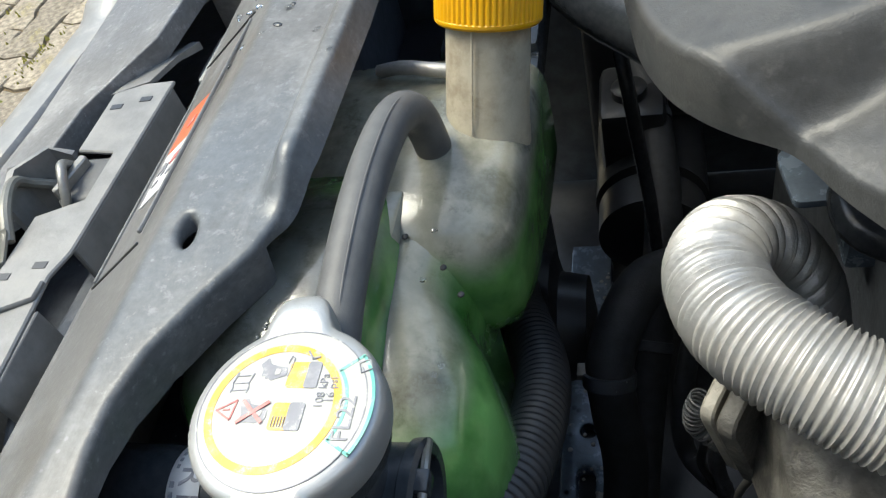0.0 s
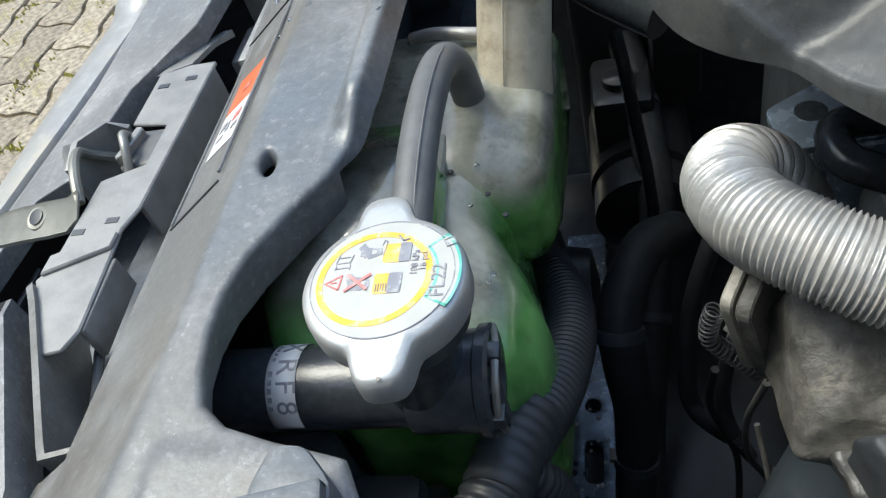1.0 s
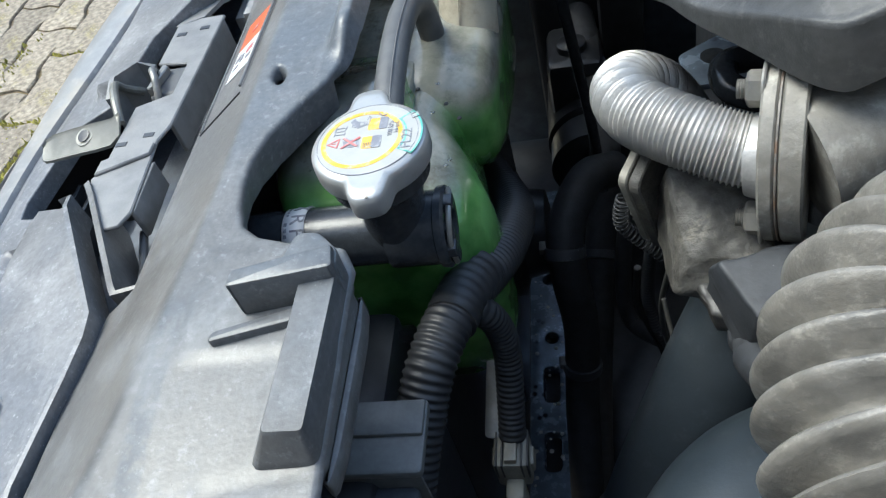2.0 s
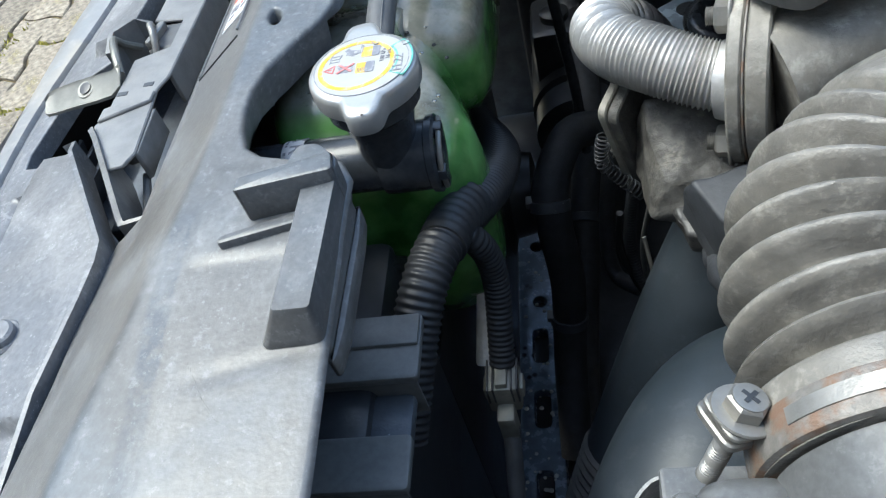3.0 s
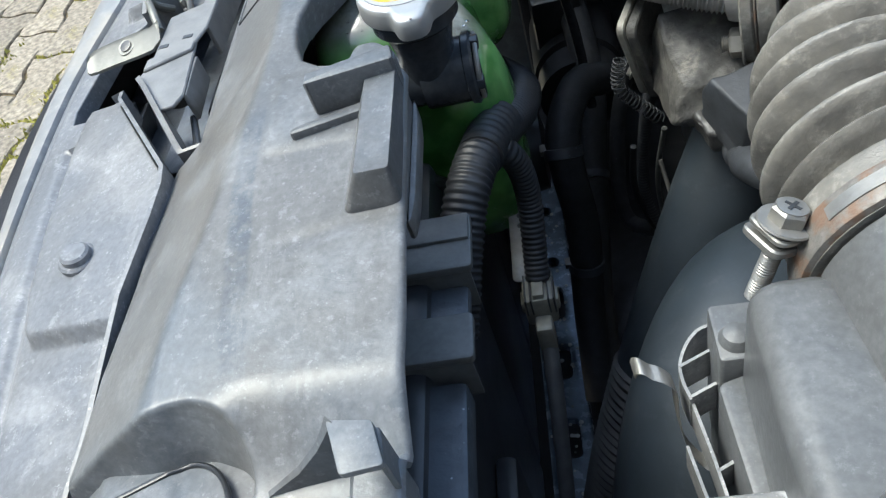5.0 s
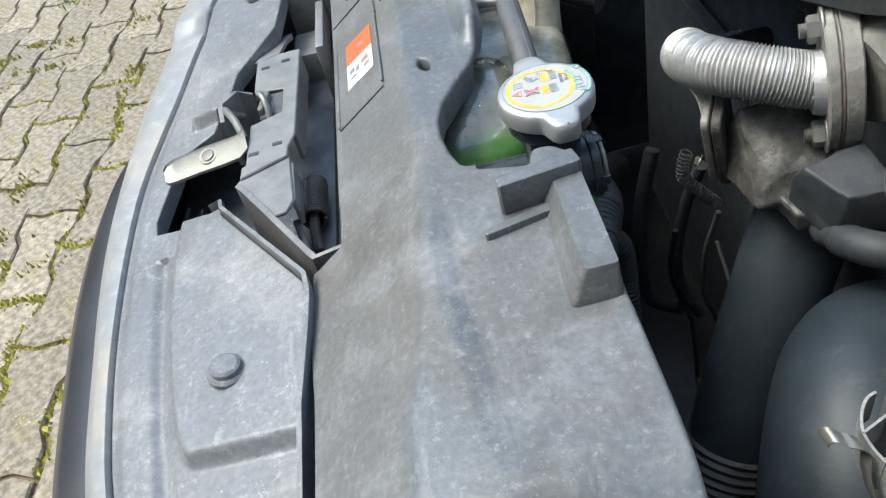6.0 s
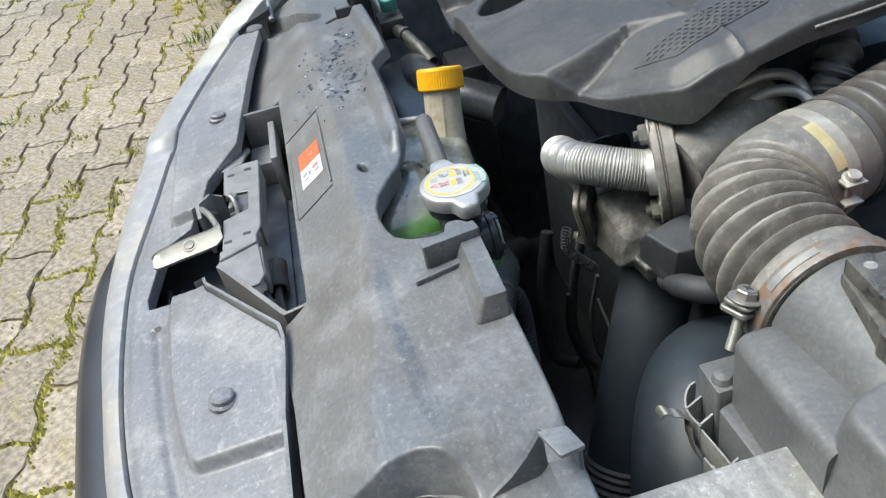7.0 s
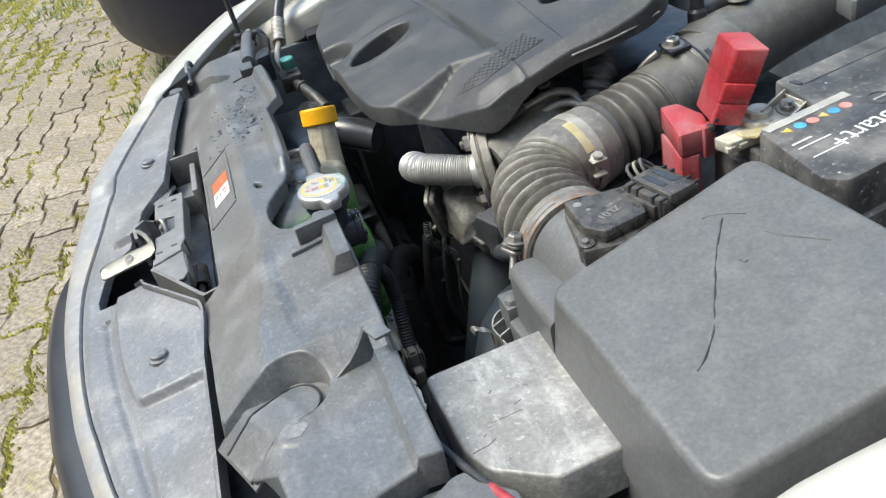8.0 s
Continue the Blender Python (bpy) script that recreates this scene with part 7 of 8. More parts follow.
part("shell", sheet(COVER[::-1], cover_height, (oval, recess), 0.0032, 0.0045, lambda x, y: cover_height(x, y) - curve(x, COVER_FOOT), 0.001), M["cover"], ecover, "", 50)
for c, nm in (((0.0685, 0.440, 0.722, 0.058, 0.040, 14), "oval_floor"), ((0.298, 0.244, 0.80, 0.042, 0.036, 0), "round_floor")):
    part(nm, prism(ellipse(c[0], c[1], c[3] + 0.003, c[4] + 0.003, c[5], 32), c[2] - 0.01, c[2], 0), M["pit"], ecover)
# mesh grille: hexagonal holes in a thin insert
insert = rounded([GA, GB, GC, GD], 0.004, 3)
mesh_holes = []
ex = Vector((GC[0] - GB[0], GC[1] - GB[1])).normalized()
ey = Vector((-ex.y, ex.x))
for j in range(12):
    for i in range(26):
        p = Vector(GB) + ex * (0.0076 * i - 0.024 + 0.0038 * (j % 2)) + ey * (0.0036 + 0.0058 * j)
        if all(inside([(p.x + dx, p.y + dy)], insert)[0] for dx, dy in ((0.0038, 0), (-0.0038, 0), (0, 0.0035), (0, -0.0035))):
            mesh_holes.append(ellipse(p.x, p.y, 0.0029, 0.0024, 0, 6))
part("mesh_grille", sheet(insert[::-1] if sum((insert[i][0] - insert[i - 1][0]) * (insert[i][1] + insert[i - 1][1]) for i in range(len(insert))) > 0 else insert, lambda x, y: cover_height(x, y) + 0.0012, mesh_holes, 0.006, 0.0006, 0.0014, 0.0002, 0.0001), M["cover"], ecover, "fine mesh grille", 40)
part("mesh_back", ([(x, y, cover_height(x, y) + 0.0004) for x, y in insert] + [(x, y, cover_height(x, y) - 0.002) for x, y in insert], [tuple(range(len(insert)))] + [(i, (i + 1) % len(insert), len(insert) + (i + 1) % len(insert), len(insert) + i) for i in range(len(insert))]), M["satin"], ecover)
part("cover_seam", tube([(x, y, cover_height(x, y) - 0.0004) for x, y in ((0.2285, 0.103), (0.231, 0.125), (0.235, 0.192), (0.243, 0.285), (0.25, 0.45))], 0.0011, 6, 0.006), M["black"], ecover)
part("edge_bead", tube([(0.228, 0.0965, 0.801), (0.29, 0.0875, 0.810), (0.345, 0.094, 0.818)], 0.0014, 8, 0.006), M["tray"], ecover)
# droplets of water on the cover's corner
for k in range(18):
    x, y = random.uniform(-0.004, 0.07), random.uniform(0.40, 0.56)
    if inside([(x, y)], ellipse(0.0685, 0.440, 0.066, 0.048, 14, 40))[0]:
        continue
    part("droplet", lathe((x, y, cover_height(x, y) - 0.0003), (0, 0, 1), [(0.0022, 0), (0.0019, 0.0009), (0.0007, 0.0015)], 8), M["water"], ecover)

# ---- the dark depth of the bay ----
fan = thing("radiator_and_fan_shroud", (-0.13, 0.2, 0.12), "black radiator with fan shroud, deep in the bay", "radiator")
part("core", block(-0.215, -0.30, 0.14, -0.160, 0.10, 0.640, 0.004), M["deep"], fan)
part("core_far", block(-0.215, 0.09, 0.14, -0.198, 0.60, 0.640, 0.004), M["deep"], fan)
part("shroud", joined(block(-0.155, -0.30, 0.14, -0.118, 0.085, 0.628, 0.008), block(-0.118, -0.30, 0.14, -0.100, -0.05, 0.45, 0.006)), M["black"], fan)
for y0, y1 in ((-0.0285, 0.0135), (-0.0905, -0.061)):
    part("air_flap", joined(prism(rounded([(-0.150, y0), (-0.0905, y0), (-0.0905, y1), (-0.150, y1)], 0.003, 3), 0.634, 0.640, 0.0012), block(-0.150, y0 + 0.002, 0.60, -0.093, y0 + 0.004, 0.636, 0.0005)), M["flap"], fan, "dark grey rubber air flap")
for b_ in ((-0.196, 0.086, 0.14, -0.120, 0.240, 0.480), (-0.196, 0.241, 0.14, -0.120, 0.620, 0.585), (-0.1195, 0.30, 0.14, -0.106, 0.58, 0.42)):
    part("far_shroud", block(*b_, 0.006), M["black"], fan)
# unseen drum, added to darken the pit behind the tank
part("fan_motor", lathe((-0.112, 0.44, 0.30), (1, 0, 0), [(0.075, 0), (0.075, 0.018), (0.055, 0.024), (0.050, 0.050), (0.020, 0.056)], 32), M["black"], fan)
part("flap_step", block(-0.150, -0.008, 0.639, -0.0915, 0.012, 0.6425, 0.0012), M["flap"], fan)
part("flap_gap", joined(block(-0.150, -0.064, 0.612, -0.096, -0.026, 0.622, 0.004), block(-0.150, -0.26, 0.60, -0.098, -0.092, 0.622, 0.004)), M["deep"], fan)
part("tank_foot", joined(block(-0.155, 0.03, 0.55, -0.125, 0.06, 0.625, 0.003), block(-0.14, 0.045, 0.58, -0.11, 0.085, 0.60, 0.003), tube([(-0.135, 0.04, 0.60), (-0.125, 0.065, 0.62), (-0.118, 0.085, 0.60)], 0.006, 10, 0.005)), M["black"], fan)
single("tank_drain", lathe((-0.137, 0.150, 0.50), (0.05, -0.1, 1), [(0.02, 0), (0.028, 0.02), (0.026, 0.085)], 24), M["tank"], "pale green lower lobe of the reservoir", "coolant tank")

floor_pan = thing("under_tray", (0.0, 0.3, 0.05), "wet dark under-tray with drain holes at the bottom of the bay", "under tray", kind="structure")
part("tray_floor", block(-0.40, -0.55, 0.028, 0.9, 1.0, 0.045, 0.004), M["black"], floor_pan)
holes_ = [rounded([(x0, y0), (x0 + 0.026, y0), (x0 + 0.026, y0 + 0.06), (x0, y0 + 0.06)], 0.011, 4) for x0, y0 in ((-0.100, 0.345), (-0.100, 0.245), (-0.100, 0.13))] + [ellipse(-0.086, 0.452, 0.012, 0.012, 0, 16), ellipse(-0.088, 0.56, 0.012, 0.012, 0, 16)]
part("punched_rail", sheet([(-0.115, 0.0), (-0.062, 0.0), (-0.062, 0.75), (-0.115, 0.75)], lambda x, y: 0.062, holes_, 0.012, 0.002, 0.016, 0.001), M["wetplate"], floor_pan, "wet punched steel rail", 40)

# drops in silver metal: the glint of wet beads is put into the material
wet_rng = random.Random(9)
drops = []
for _ in range(90):
    x, y, r = wet_rng.uniform(-0.113, -0.064), wet_rng.uniform(0.05, 0.70), wet_rng.uniform(0.0014, 0.0036)
    drops.append(lathe((x, y, 0.0615), (0, 0, 1), [(r, 0), (r * 0.85, r * 0.4), (r * 0.35, r * 0.6)], 8))
part("rail_droplets", joined(*drops), M["capmetal"], floor_pan, "water droplets in silver metal, their glint put into the colour")["kind"] = "stuff"

engine = thing("engine_block", (0.3, 0.3, 0.08), "dark grimy engine block under the cover", "engine")
for nm, g in (("front_case", block(0.165, 0.02, 0.12, 0.55, 0.75, 0.66, 0.02)), ("timing_cover", block(0.138, 0.25, 0.12, 0.1635, 0.70, 0.54, 0.02)), ("cylinder_head", block(0.13, 0.16, 0.662, 0.5, 0.70, 0.735, 0.02))):
    part(nm, g, M["deep"], engine)
part("gearbox", joined(block(0.10, -0.45, 0.10, 0.55, 0.02, 0.46, 0.03), block(0.15, -0.25, 0.40, 0.5, 0.02, 0.60, 0.02)), M["deep"], engine)
# added black shapes, not seen, that darken the pale far end of the pit
part("compressor", joined(lathe((0.000, 0.60, 0.24), (0, 1, 0), [(0.045, 0), (0.062, 0.006), (0.062, 0.05), (0.055, 0.055), (0.066, 0.060), (0.066, 0.19), (0.05, 0.20)], 30), block(-0.055, 0.68, 0.22, 0.02, 0.78, 0.36, 0.012), lathe((-0.02, 0.72, 0.34), (0, 0, 1), [(0.02, 0), (0.02, 0.03), (0.014, 0.034)], 18)), M["black"], engine)
part("compressor_bracket", joined(block(-0.075, 0.80, 0.10, 0.06, 0.88, 0.52, 0.012), block(0.02, 0.74, 0.30, 0.08, 0.84, 0.56, 0.010)), M["black"], engine)
part("bracket", joined(prism(rounded([(0.085, 0.340), (0.150, 0.345), (0.160, 0.395), (0.120, 0.410), (0.080, 0.385)], 0.006, 3), 0.560, 0.566, 0.001), block(0.12, 0.34, 0.50, 0.16, 0.41, 0.563, 0.004)), M["wetplate"], engine, "bent steel bracket with a hole")
part("bracket_hole", lathe((0.109, 0.378, 0.5655), (0, 0, 1), [(0.011, 0), (0.011, 0.001), (0.004, 0.0012)], 18), M["satin"], engine)
bolt((0.150, 0.250, 0.585), (-0.3, -0.2, 1), 0.008, engine, M["zinc"], cross=False)
part("thermostat_loop", tube([(0.13, 0.27, 0.60), (0.105, 0.285, 0.605), (0.11, 0.32, 0.60), (0.15, 0.33, 0.595)], 0.011, 14, 0.006), M["satin"], engine)
part("wall_behind", block(0.85, -0.5, 0.10, 0.87, 0.95, 0.86, 0.004), M["pit"], engine)
part("inner_panel", block(-0.2, 0.90, 0.05, 0.88, 0.915, 0.68, 0.004), M["pit"], engine)
part("inner_panel", block(-0.2, -0.50, 0.05, 0.88, -0.485, 0.66, 0.004), M["pit"], engine)

# big smooth charge-air ducts
charge = thing("charge_air_hose", (0.06, 0.0, 0.3), "dark smooth charge-air hose with a ribbed cuff", "hose")
part("big_elbow", tube([(-0.010, -0.20, 0.30), (0.008, -0.15, 0.42), (0.034, -0.085, 0.510), (0.072, -0.022, 0.530), (0.118, 0.022, 0.495), (0.15, 0.05, 0.42)], 0.058, 40, 0.008), M["duct"], charge)
part("straight_run", tube([(0.018, 0.055, 0.36), (0.045, 0.085, 0.42), (0.085, 0.125, 0.50), (0.13, 0.165, 0.575)], 0.040, 36, 0.008), M["duct"], charge)
part("ribbed_cuff", tube([(-0.03, 0.0, 0.22), (-0.012, 0.022, 0.28), (0.010, 0.046, 0.34), (0.020, 0.057, 0.365)], ribs(0.043, 0.003, 0.008), 32, 0.0016), M["rubber"], charge)
part("moulding_mark", tube([(0.0165, -0.042, 0.5605), (0.0195, -0.037, 0.5622), (0.0225, -0.033, 0.5635)], 0.0009, 6, 0.002), M["tray"], charge)

# wiring conduit with a branch and a plug
loom = thing("wiring_conduit", (-0.08, 0.06, 0.48), "glossy black corrugated wiring conduit with a taped branch", "conduit")
part("main_run", tube([(-0.100, 0.36, 0.50), (-0.082, 0.29, 0.54), (-0.058, 0.215, 0.572), (-0.060, 0.145, 0.604), (-0.079, 0.081, 0.633), (-0.091, 0.046, 0.634), (-0.101, 0.018, 0.616), (-0.115, -0.03, 0.575)], ribs(0.0150, 0.0014, 0.0048), 24, 0.0008), M["conduit"], loom, "", 80)
part("tape_wrap", tube([(-0.070, 0.112, 0.625), (-0.079, 0.083, 0.633), (-0.083, 0.066, 0.636)], lambda s: 0.0156 + 0.0004 * math.sin(s * 900), 20, 0.0016), M["conduit"], loom)
part("branch", tube([(-0.080, 0.083, 0.632), (-0.068, 0.082, 0.622), (-0.062, 0.086, 0.600), (-0.061, 0.085, 0.570), (-0.064, 0.068, 0.535), (-0.066, 0.055, 0.515)], ribs(0.0095, 0.0010, 0.0042), 18, 0.0008), M["conduit"], loom, "", 80)
con = part("plug", joined(block(-0.0790, 0.034, 0.486, -0.0550, 0.059, 0.516, 0.003), block(-0.0815, 0.040, 0.494, -0.0525, 0.054, 0.507, 0.002), block(-0.0730, 0.020, 0.466, -0.0600, 0.036, 0.498, 0.003)), M["brownplug"], loom, "grey-brown plug")
part("plug_latch", joined(block(-0.0710, 0.036, 0.514, -0.0625, 0.056, 0.5205, 0.001), block(-0.0690, 0.052, 0.519, -0.0645, 0.056, 0.5235, 0.0008)), M["brownplug"], con)
for x in (-0.0775, -0.0735, -0.0605, -0.0565):
    part("plug_rib", block(x, 0.0335, 0.500, x + 0.0014, 0.0595, 0.5180, 0.0004), M["oily"], con)
part("plug_tail", tube([(-0.066, 0.028, 0.475), (-0.068, 0.0, 0.44), (-0.075, -0.05, 0.36)], 0.0065, 12, 0.01), M["rubber"], loom)
strap_q = Matrix.Translation((-0.0755, 0.0925, 0.530)) @ pose(0, 0, 0, 24, 0, -5)
strap = thing("slim_bracket", (-0.0755, 0.0925, 0.530), "dirty pale steel strap with small holes", "bracket")
part("strap", moved(prism(rounded([(-0.0060, -0.040), (0.0045, -0.041), (0.0070, 0.010), (0.0065, 0.040), (-0.0035, 0.046), (-0.0075, 0.038)], 0.003, 3), 0, 0.0028, 0.0008), strap_q), M["zinc"], strap)
for v in (0.004, 0.012):
    part("strap_hole", moved(lathe((0.0015, v, 0.0024), (0, 0, 1), [(0.0019, 0), (0.0019, 0.0006), (0.0008, 0.0007)], 14), strap_q), M["black"], strap)

# hoses and cables that run down into the dark
HOSES = [
    ("coolant_hose", [(-0.030, 0.95, 0.40), (0.000, 0.74, 0.34), (0.012, 0.60, 0.28), (-0.004, 0.50, 0.20), (-0.024, 0.36, 0.12), (-0.034, 0.20, 0.10)], 0.021, "dull", "wet black coolant hose running into the depth"),
    ("coolant_hose", [(0.02, 0.43, 0.40), (-0.010, 0.385, 0.43), (-0.034, 0.335, 0.41), (-0.034, 0.310, 0.37), (-0.029, 0.292, 0.30), (-0.038, 0.255, 0.20), (-0.042, 0.177, 0.12)], 0.019, "dull", "black coolant hose bending down by the block"),
    ("vacuum_hose", [(0.052, 0.235, 0.54), (0.044, 0.255, 0.47), (0.039, 0.262, 0.393), (0.046, 0.258, 0.345), (0.062, 0.250, 0.31)], 0.0062, "dull", "ribbed black vacuum hose behind the valve"),
    ("cable", [(0.052, 0.19, 0.52), (0.046, 0.205, 0.45), (0.052, 0.215, 0.38), (0.07, 0.22, 0.32), (0.065, 0.22, 0.24)], 0.0024, "flap", "thin grey cable hanging behind the valve"),
    ("cable", [(0.03, 0.24, 0.46), (0.028, 0.25, 0.40), (0.04, 0.26, 0.34), (0.052, 0.25, 0.30), (0.05, 0.22, 0.22)], 0.0030, "conduit", "thin black cable hanging in the bay"),
    ("pipe", [(-0.018, 0.52, 0.56), (-0.0135, 0.50, 0.540), (-0.006, 0.49, 0.475), (0.0006, 0.48, 0.420), (0.006, 0.47, 0.33)], 0.0060, "satin", "slim dark pipe running down in front of the engine"),
    ("bypass_hose", [(0.045, 0.36, 0.47), (0.026, 0.345, 0.40), (0.018, 0.325, 0.32), (0.023, 0.315, 0.282), (0.036, 0.297, 0.284), (0.050, 0.280, 0.292)], 0.0085, "dull", "small grey bypass hose with a bend"),
    ("cable", [(0.045, 0.174, 0.50), (0.052, 0.150, 0.45), (0.05, 0.12, 0.38)], 0.0018, "zinc", "thin bare wire in the bay"),
    ("cable", [(0.10, 0.14, 0.55), (0.092, 0.155, 0.50), (0.10, 0.165, 0.45)], 0.0022, "zinc", "short bright wire end"),
]
for nm, pts, r, mat, lab in HOSES:
    kind_ = "hose" if "hose" in nm else "cable" if nm == "cable" else "pipe"
    if r < 0.015:
        single(nm, tube(pts, ribs(r, 0.0012, 0.004) if nm == "vacuum_hose" else r, 12, 0.001 if nm == "vacuum_hose" else 0.01), M[mat], lab, kind_)
        continue
    run = thing(nm, pts[-1], lab, kind_, "coolant hoses" if nm == "coolant_hose" else "")
    part("rubber_tube", tube(pts, r, 20, 0.01), M[mat], run)
    fine, _ = spline(pts, 0.004)
    for q in (0.30, 0.62):
        k = int(q * len(fine))
        way = (fine[k + 1] - fine[k - 1]).normalized()
        part("hose_clamp", lathe(fine[k], way, [(r, 0), (r + 0.0022, 0.0006), (r + 0.0022, 0.0112), (r, 0.0118)], 24), M["deep"], run)
        part("clamp_screw", block(fine[k].x - r - 0.006, fine[k].y - 0.006, fine[k].z - 0.004, fine[k].x - r + 0.002, fine[k].y + 0.006, fine[k].z + 0.004, 0.001), M["zinc"], run)
for p in ((0.083, 0.235, 0.30), (0.05, 0.205, 0.235)):
    single("cable_plug", block(p[0] - 0.007, p[1] - 0.006, p[2] - 0.012, p[0] + 0.007, p[1] + 0.006, p[2] + 0.012, 0.002), M["brownplug"], "small grey cable plug", "plug", "cable plugs in the bay")

# hoses, pipes and fittings at the far end of the bay
pipes = thing("fuel_pipes", (0.21, 0.14, 0.70), "bent bright steel fuel pipes on grimy fittings", "pipe")
for dz, dy in ((0, 0), (-0.010, -0.016)):
    part("bent_pipe", tube([(0.170, 0.152 + dy, 0.728 + dz), (0.192, 0.148 + dy, 0.736 + dz), (0.215, 0.143 + dy, 0.742 + dz), (0.234, 0.130 + dy, 0.740 + dz), (0.238, 0.112 + dy, 0.728 + dz), (0.236, 0.10 + dy, 0.71 + dz)], 0.0055, 14, 0.004), M["alu"], pipes)
    part("rubber_sleeve", tube([(0.140, 0.150 + dy * 1.6, 0.708 + dz), (0.160, 0.150 + dy * 1.3, 0.722 + dz), (0.178, 0.150 + dy, 0.732 + dz)], 0.008, 14, 0.005), M["rubber"], pipes)
bolt((0.215, 0.172, 0.738), (-0.1, -0.3, 1), 0.010, pipes, M["zinc"], cross=False)
part("spring_hose", tube([(0.17, 0.185, 0.70), (0.186, 0.180, 0.725), (0.196, 0.176, 0.745)], ribs(0.010, 0.002, 0.005), 14, 0.001), M["deep"], pipes)
wrap = thing("wrapped_hose", (0.27, 0.13, 0.70), "cloth-wrapped black hose by the intake", "hose")
part("wrap", tube([(0.25, 0.10, 0.70), (0.262, 0.115, 0.732), (0.275, 0.125, 0.752), (0.285, 0.15, 0.755)], lambda s: 0.017 + 0.003 * math.sin(s * 420) + 0.0015 * math.sin(s * 1130), 20, 0.001), M["rubber"], wrap, "", 70)
big = thing("turbo_pipe", (0.6, 0.1, 0.74), "thick dark intake pipe leading away", "pipe")
part("pipe_run", tube([(0.385, 0.088, 0.729), (0.45, 0.114, 0.731), (0.55, 0.145, 0.735), (0.70, 0.18, 0.735), (0.84, 0.20, 0.735)], 0.0545, 36, 0.02), M["pipe"], big)
part("stay_bracket", prism(rounded([(0.335, 0.058), (0.365, 0.060), (0.37, 0.090), (0.34, 0.095)], 0.004, 3), 0.776, 0.780, 0.001), M["black"], big)
bolt((0.349, 0.076, 0.780), (0, -0.1, 1), 0.009, big, M["zinc"])
part("wire_end", tube([(0.330, 0.080, 0.776), (0.312, 0.086, 0.762), (0.302, 0.090, 0.745)], 0.004, 10, 0.004), M["zinc"], big)
part("injector_plug", joined(lathe((0.415, 0.125, 0.76), (0, 0, 1), [(0.012, 0), (0.012, 0.03), (0.009, 0.034), (0.009, 0.05), (0.004, 0.054)], 18), tube([(0.42, 0.13, 0.78), (0.46, 0.13, 0.79), (0.50, 0.12, 0.78)], 0.012, 14, 0.008)), M["black"], big)
bolt((0.47, 0.118, 0.79), (0, 0, 1), 0.010, big, M["zinc"], cross=False)
single("cowl_bracket", joined(prism(rounded([(0.52, -0.02), (0.70, 0.02), (0.70, 0.05), (0.53, 0.02)], 0.005, 3), 0.775, 0.800, 0.003), lathe((0.56, 0.012, 0.80), (0, 0, 1), [(0.011, 0), (0.011, 0.012), (0.008, 0.014)], 6)), M["box"], "dark bracket bolted behind the battery", "bracket")

ac = thing("air_conditioning_line", (-0.06, 0.72, 0.6), "grey hose with crimped metal end and mint service cap", "hose")
part("hose", tube([(-0.048, 0.872, 0.7325), (-0.043, 0.888, 0.742), (-0.028, 0.915, 0.765), (0.005, 0.945, 0.800), (0.06, 0.95, 0.825), (0.16, 0.90, 0.80)], 0.0115, 18, 0.006), M["black"], ac)
part("crimp", tube([(-0.058, 0.835, 0.712), (-0.050, 0.868, 0.730), (-0.044, 0.885, 0.740)], ribs(0.0135, 0.0016, 0.012), 20, 0.0015), M["dirtwhite"], ac)
part("bare_pipe", tube([(-0.058, 0.838, 0.713), (-0.072, 0.80, 0.70), (-0.075, 0.765, 0.69), (-0.065, 0.74, 0.67)], 0.0056, 12, 0.005), M["dirtwhite"], ac)
part("service_cap", lathe((-0.062, 0.728, 0.692), (0, 0, 1), [(0.0125, 0), (0.0135, 0.002), (0.0135, 0.018), (0.012, 0.020), (0.003, 0.0205)], 20), M["mint"], ac, "mint green service cap")
part("valve_block", joined(block(-0.085, 0.70, 0.655, -0.045, 0.75, 0.685, 0.004), tube([(-0.065, 0.72, 0.67), (-0.048, 0.67, 0.66), (-0.035, 0.62, 0.64), (-0.03, 0.58, 0.60)], 0.010, 14, 0.006)), M["oily"], ac)
part("wet_fitting", tube([(-0.055, 0.68, 0.672), (-0.040, 0.63, 0.660), (-0.030, 0.60, 0.645)], lambda q: 0.0080 + 0.0030 * blend(0.004, 0.006, q) * blend(0.014, 0.012, q) + 0.002 * blend(0.05, 0.053, q), 16, 0.0015), M["oily"], ac)
single("upper_duct", tube([(-0.06, 0.60, 0.64), (-0.055, 0.52, 0.655), (-0.03, 0.46, 0.655), (0.02, 0.42, 0.64)], 0.026, 24, 0.008), M["satin"], "glossy wet black hose behind the yellow cap", "hose")
single("shroud_top", joined(block(-0.125, 0.395, 0.63, -0.06, 0.60, 0.662, 0.006), block(-0.10, 0.36, 0.60, -0.06, 0.40, 0.655, 0.004)), M["satin"], "wet glossy black shroud behind the reservoir", "shroud")

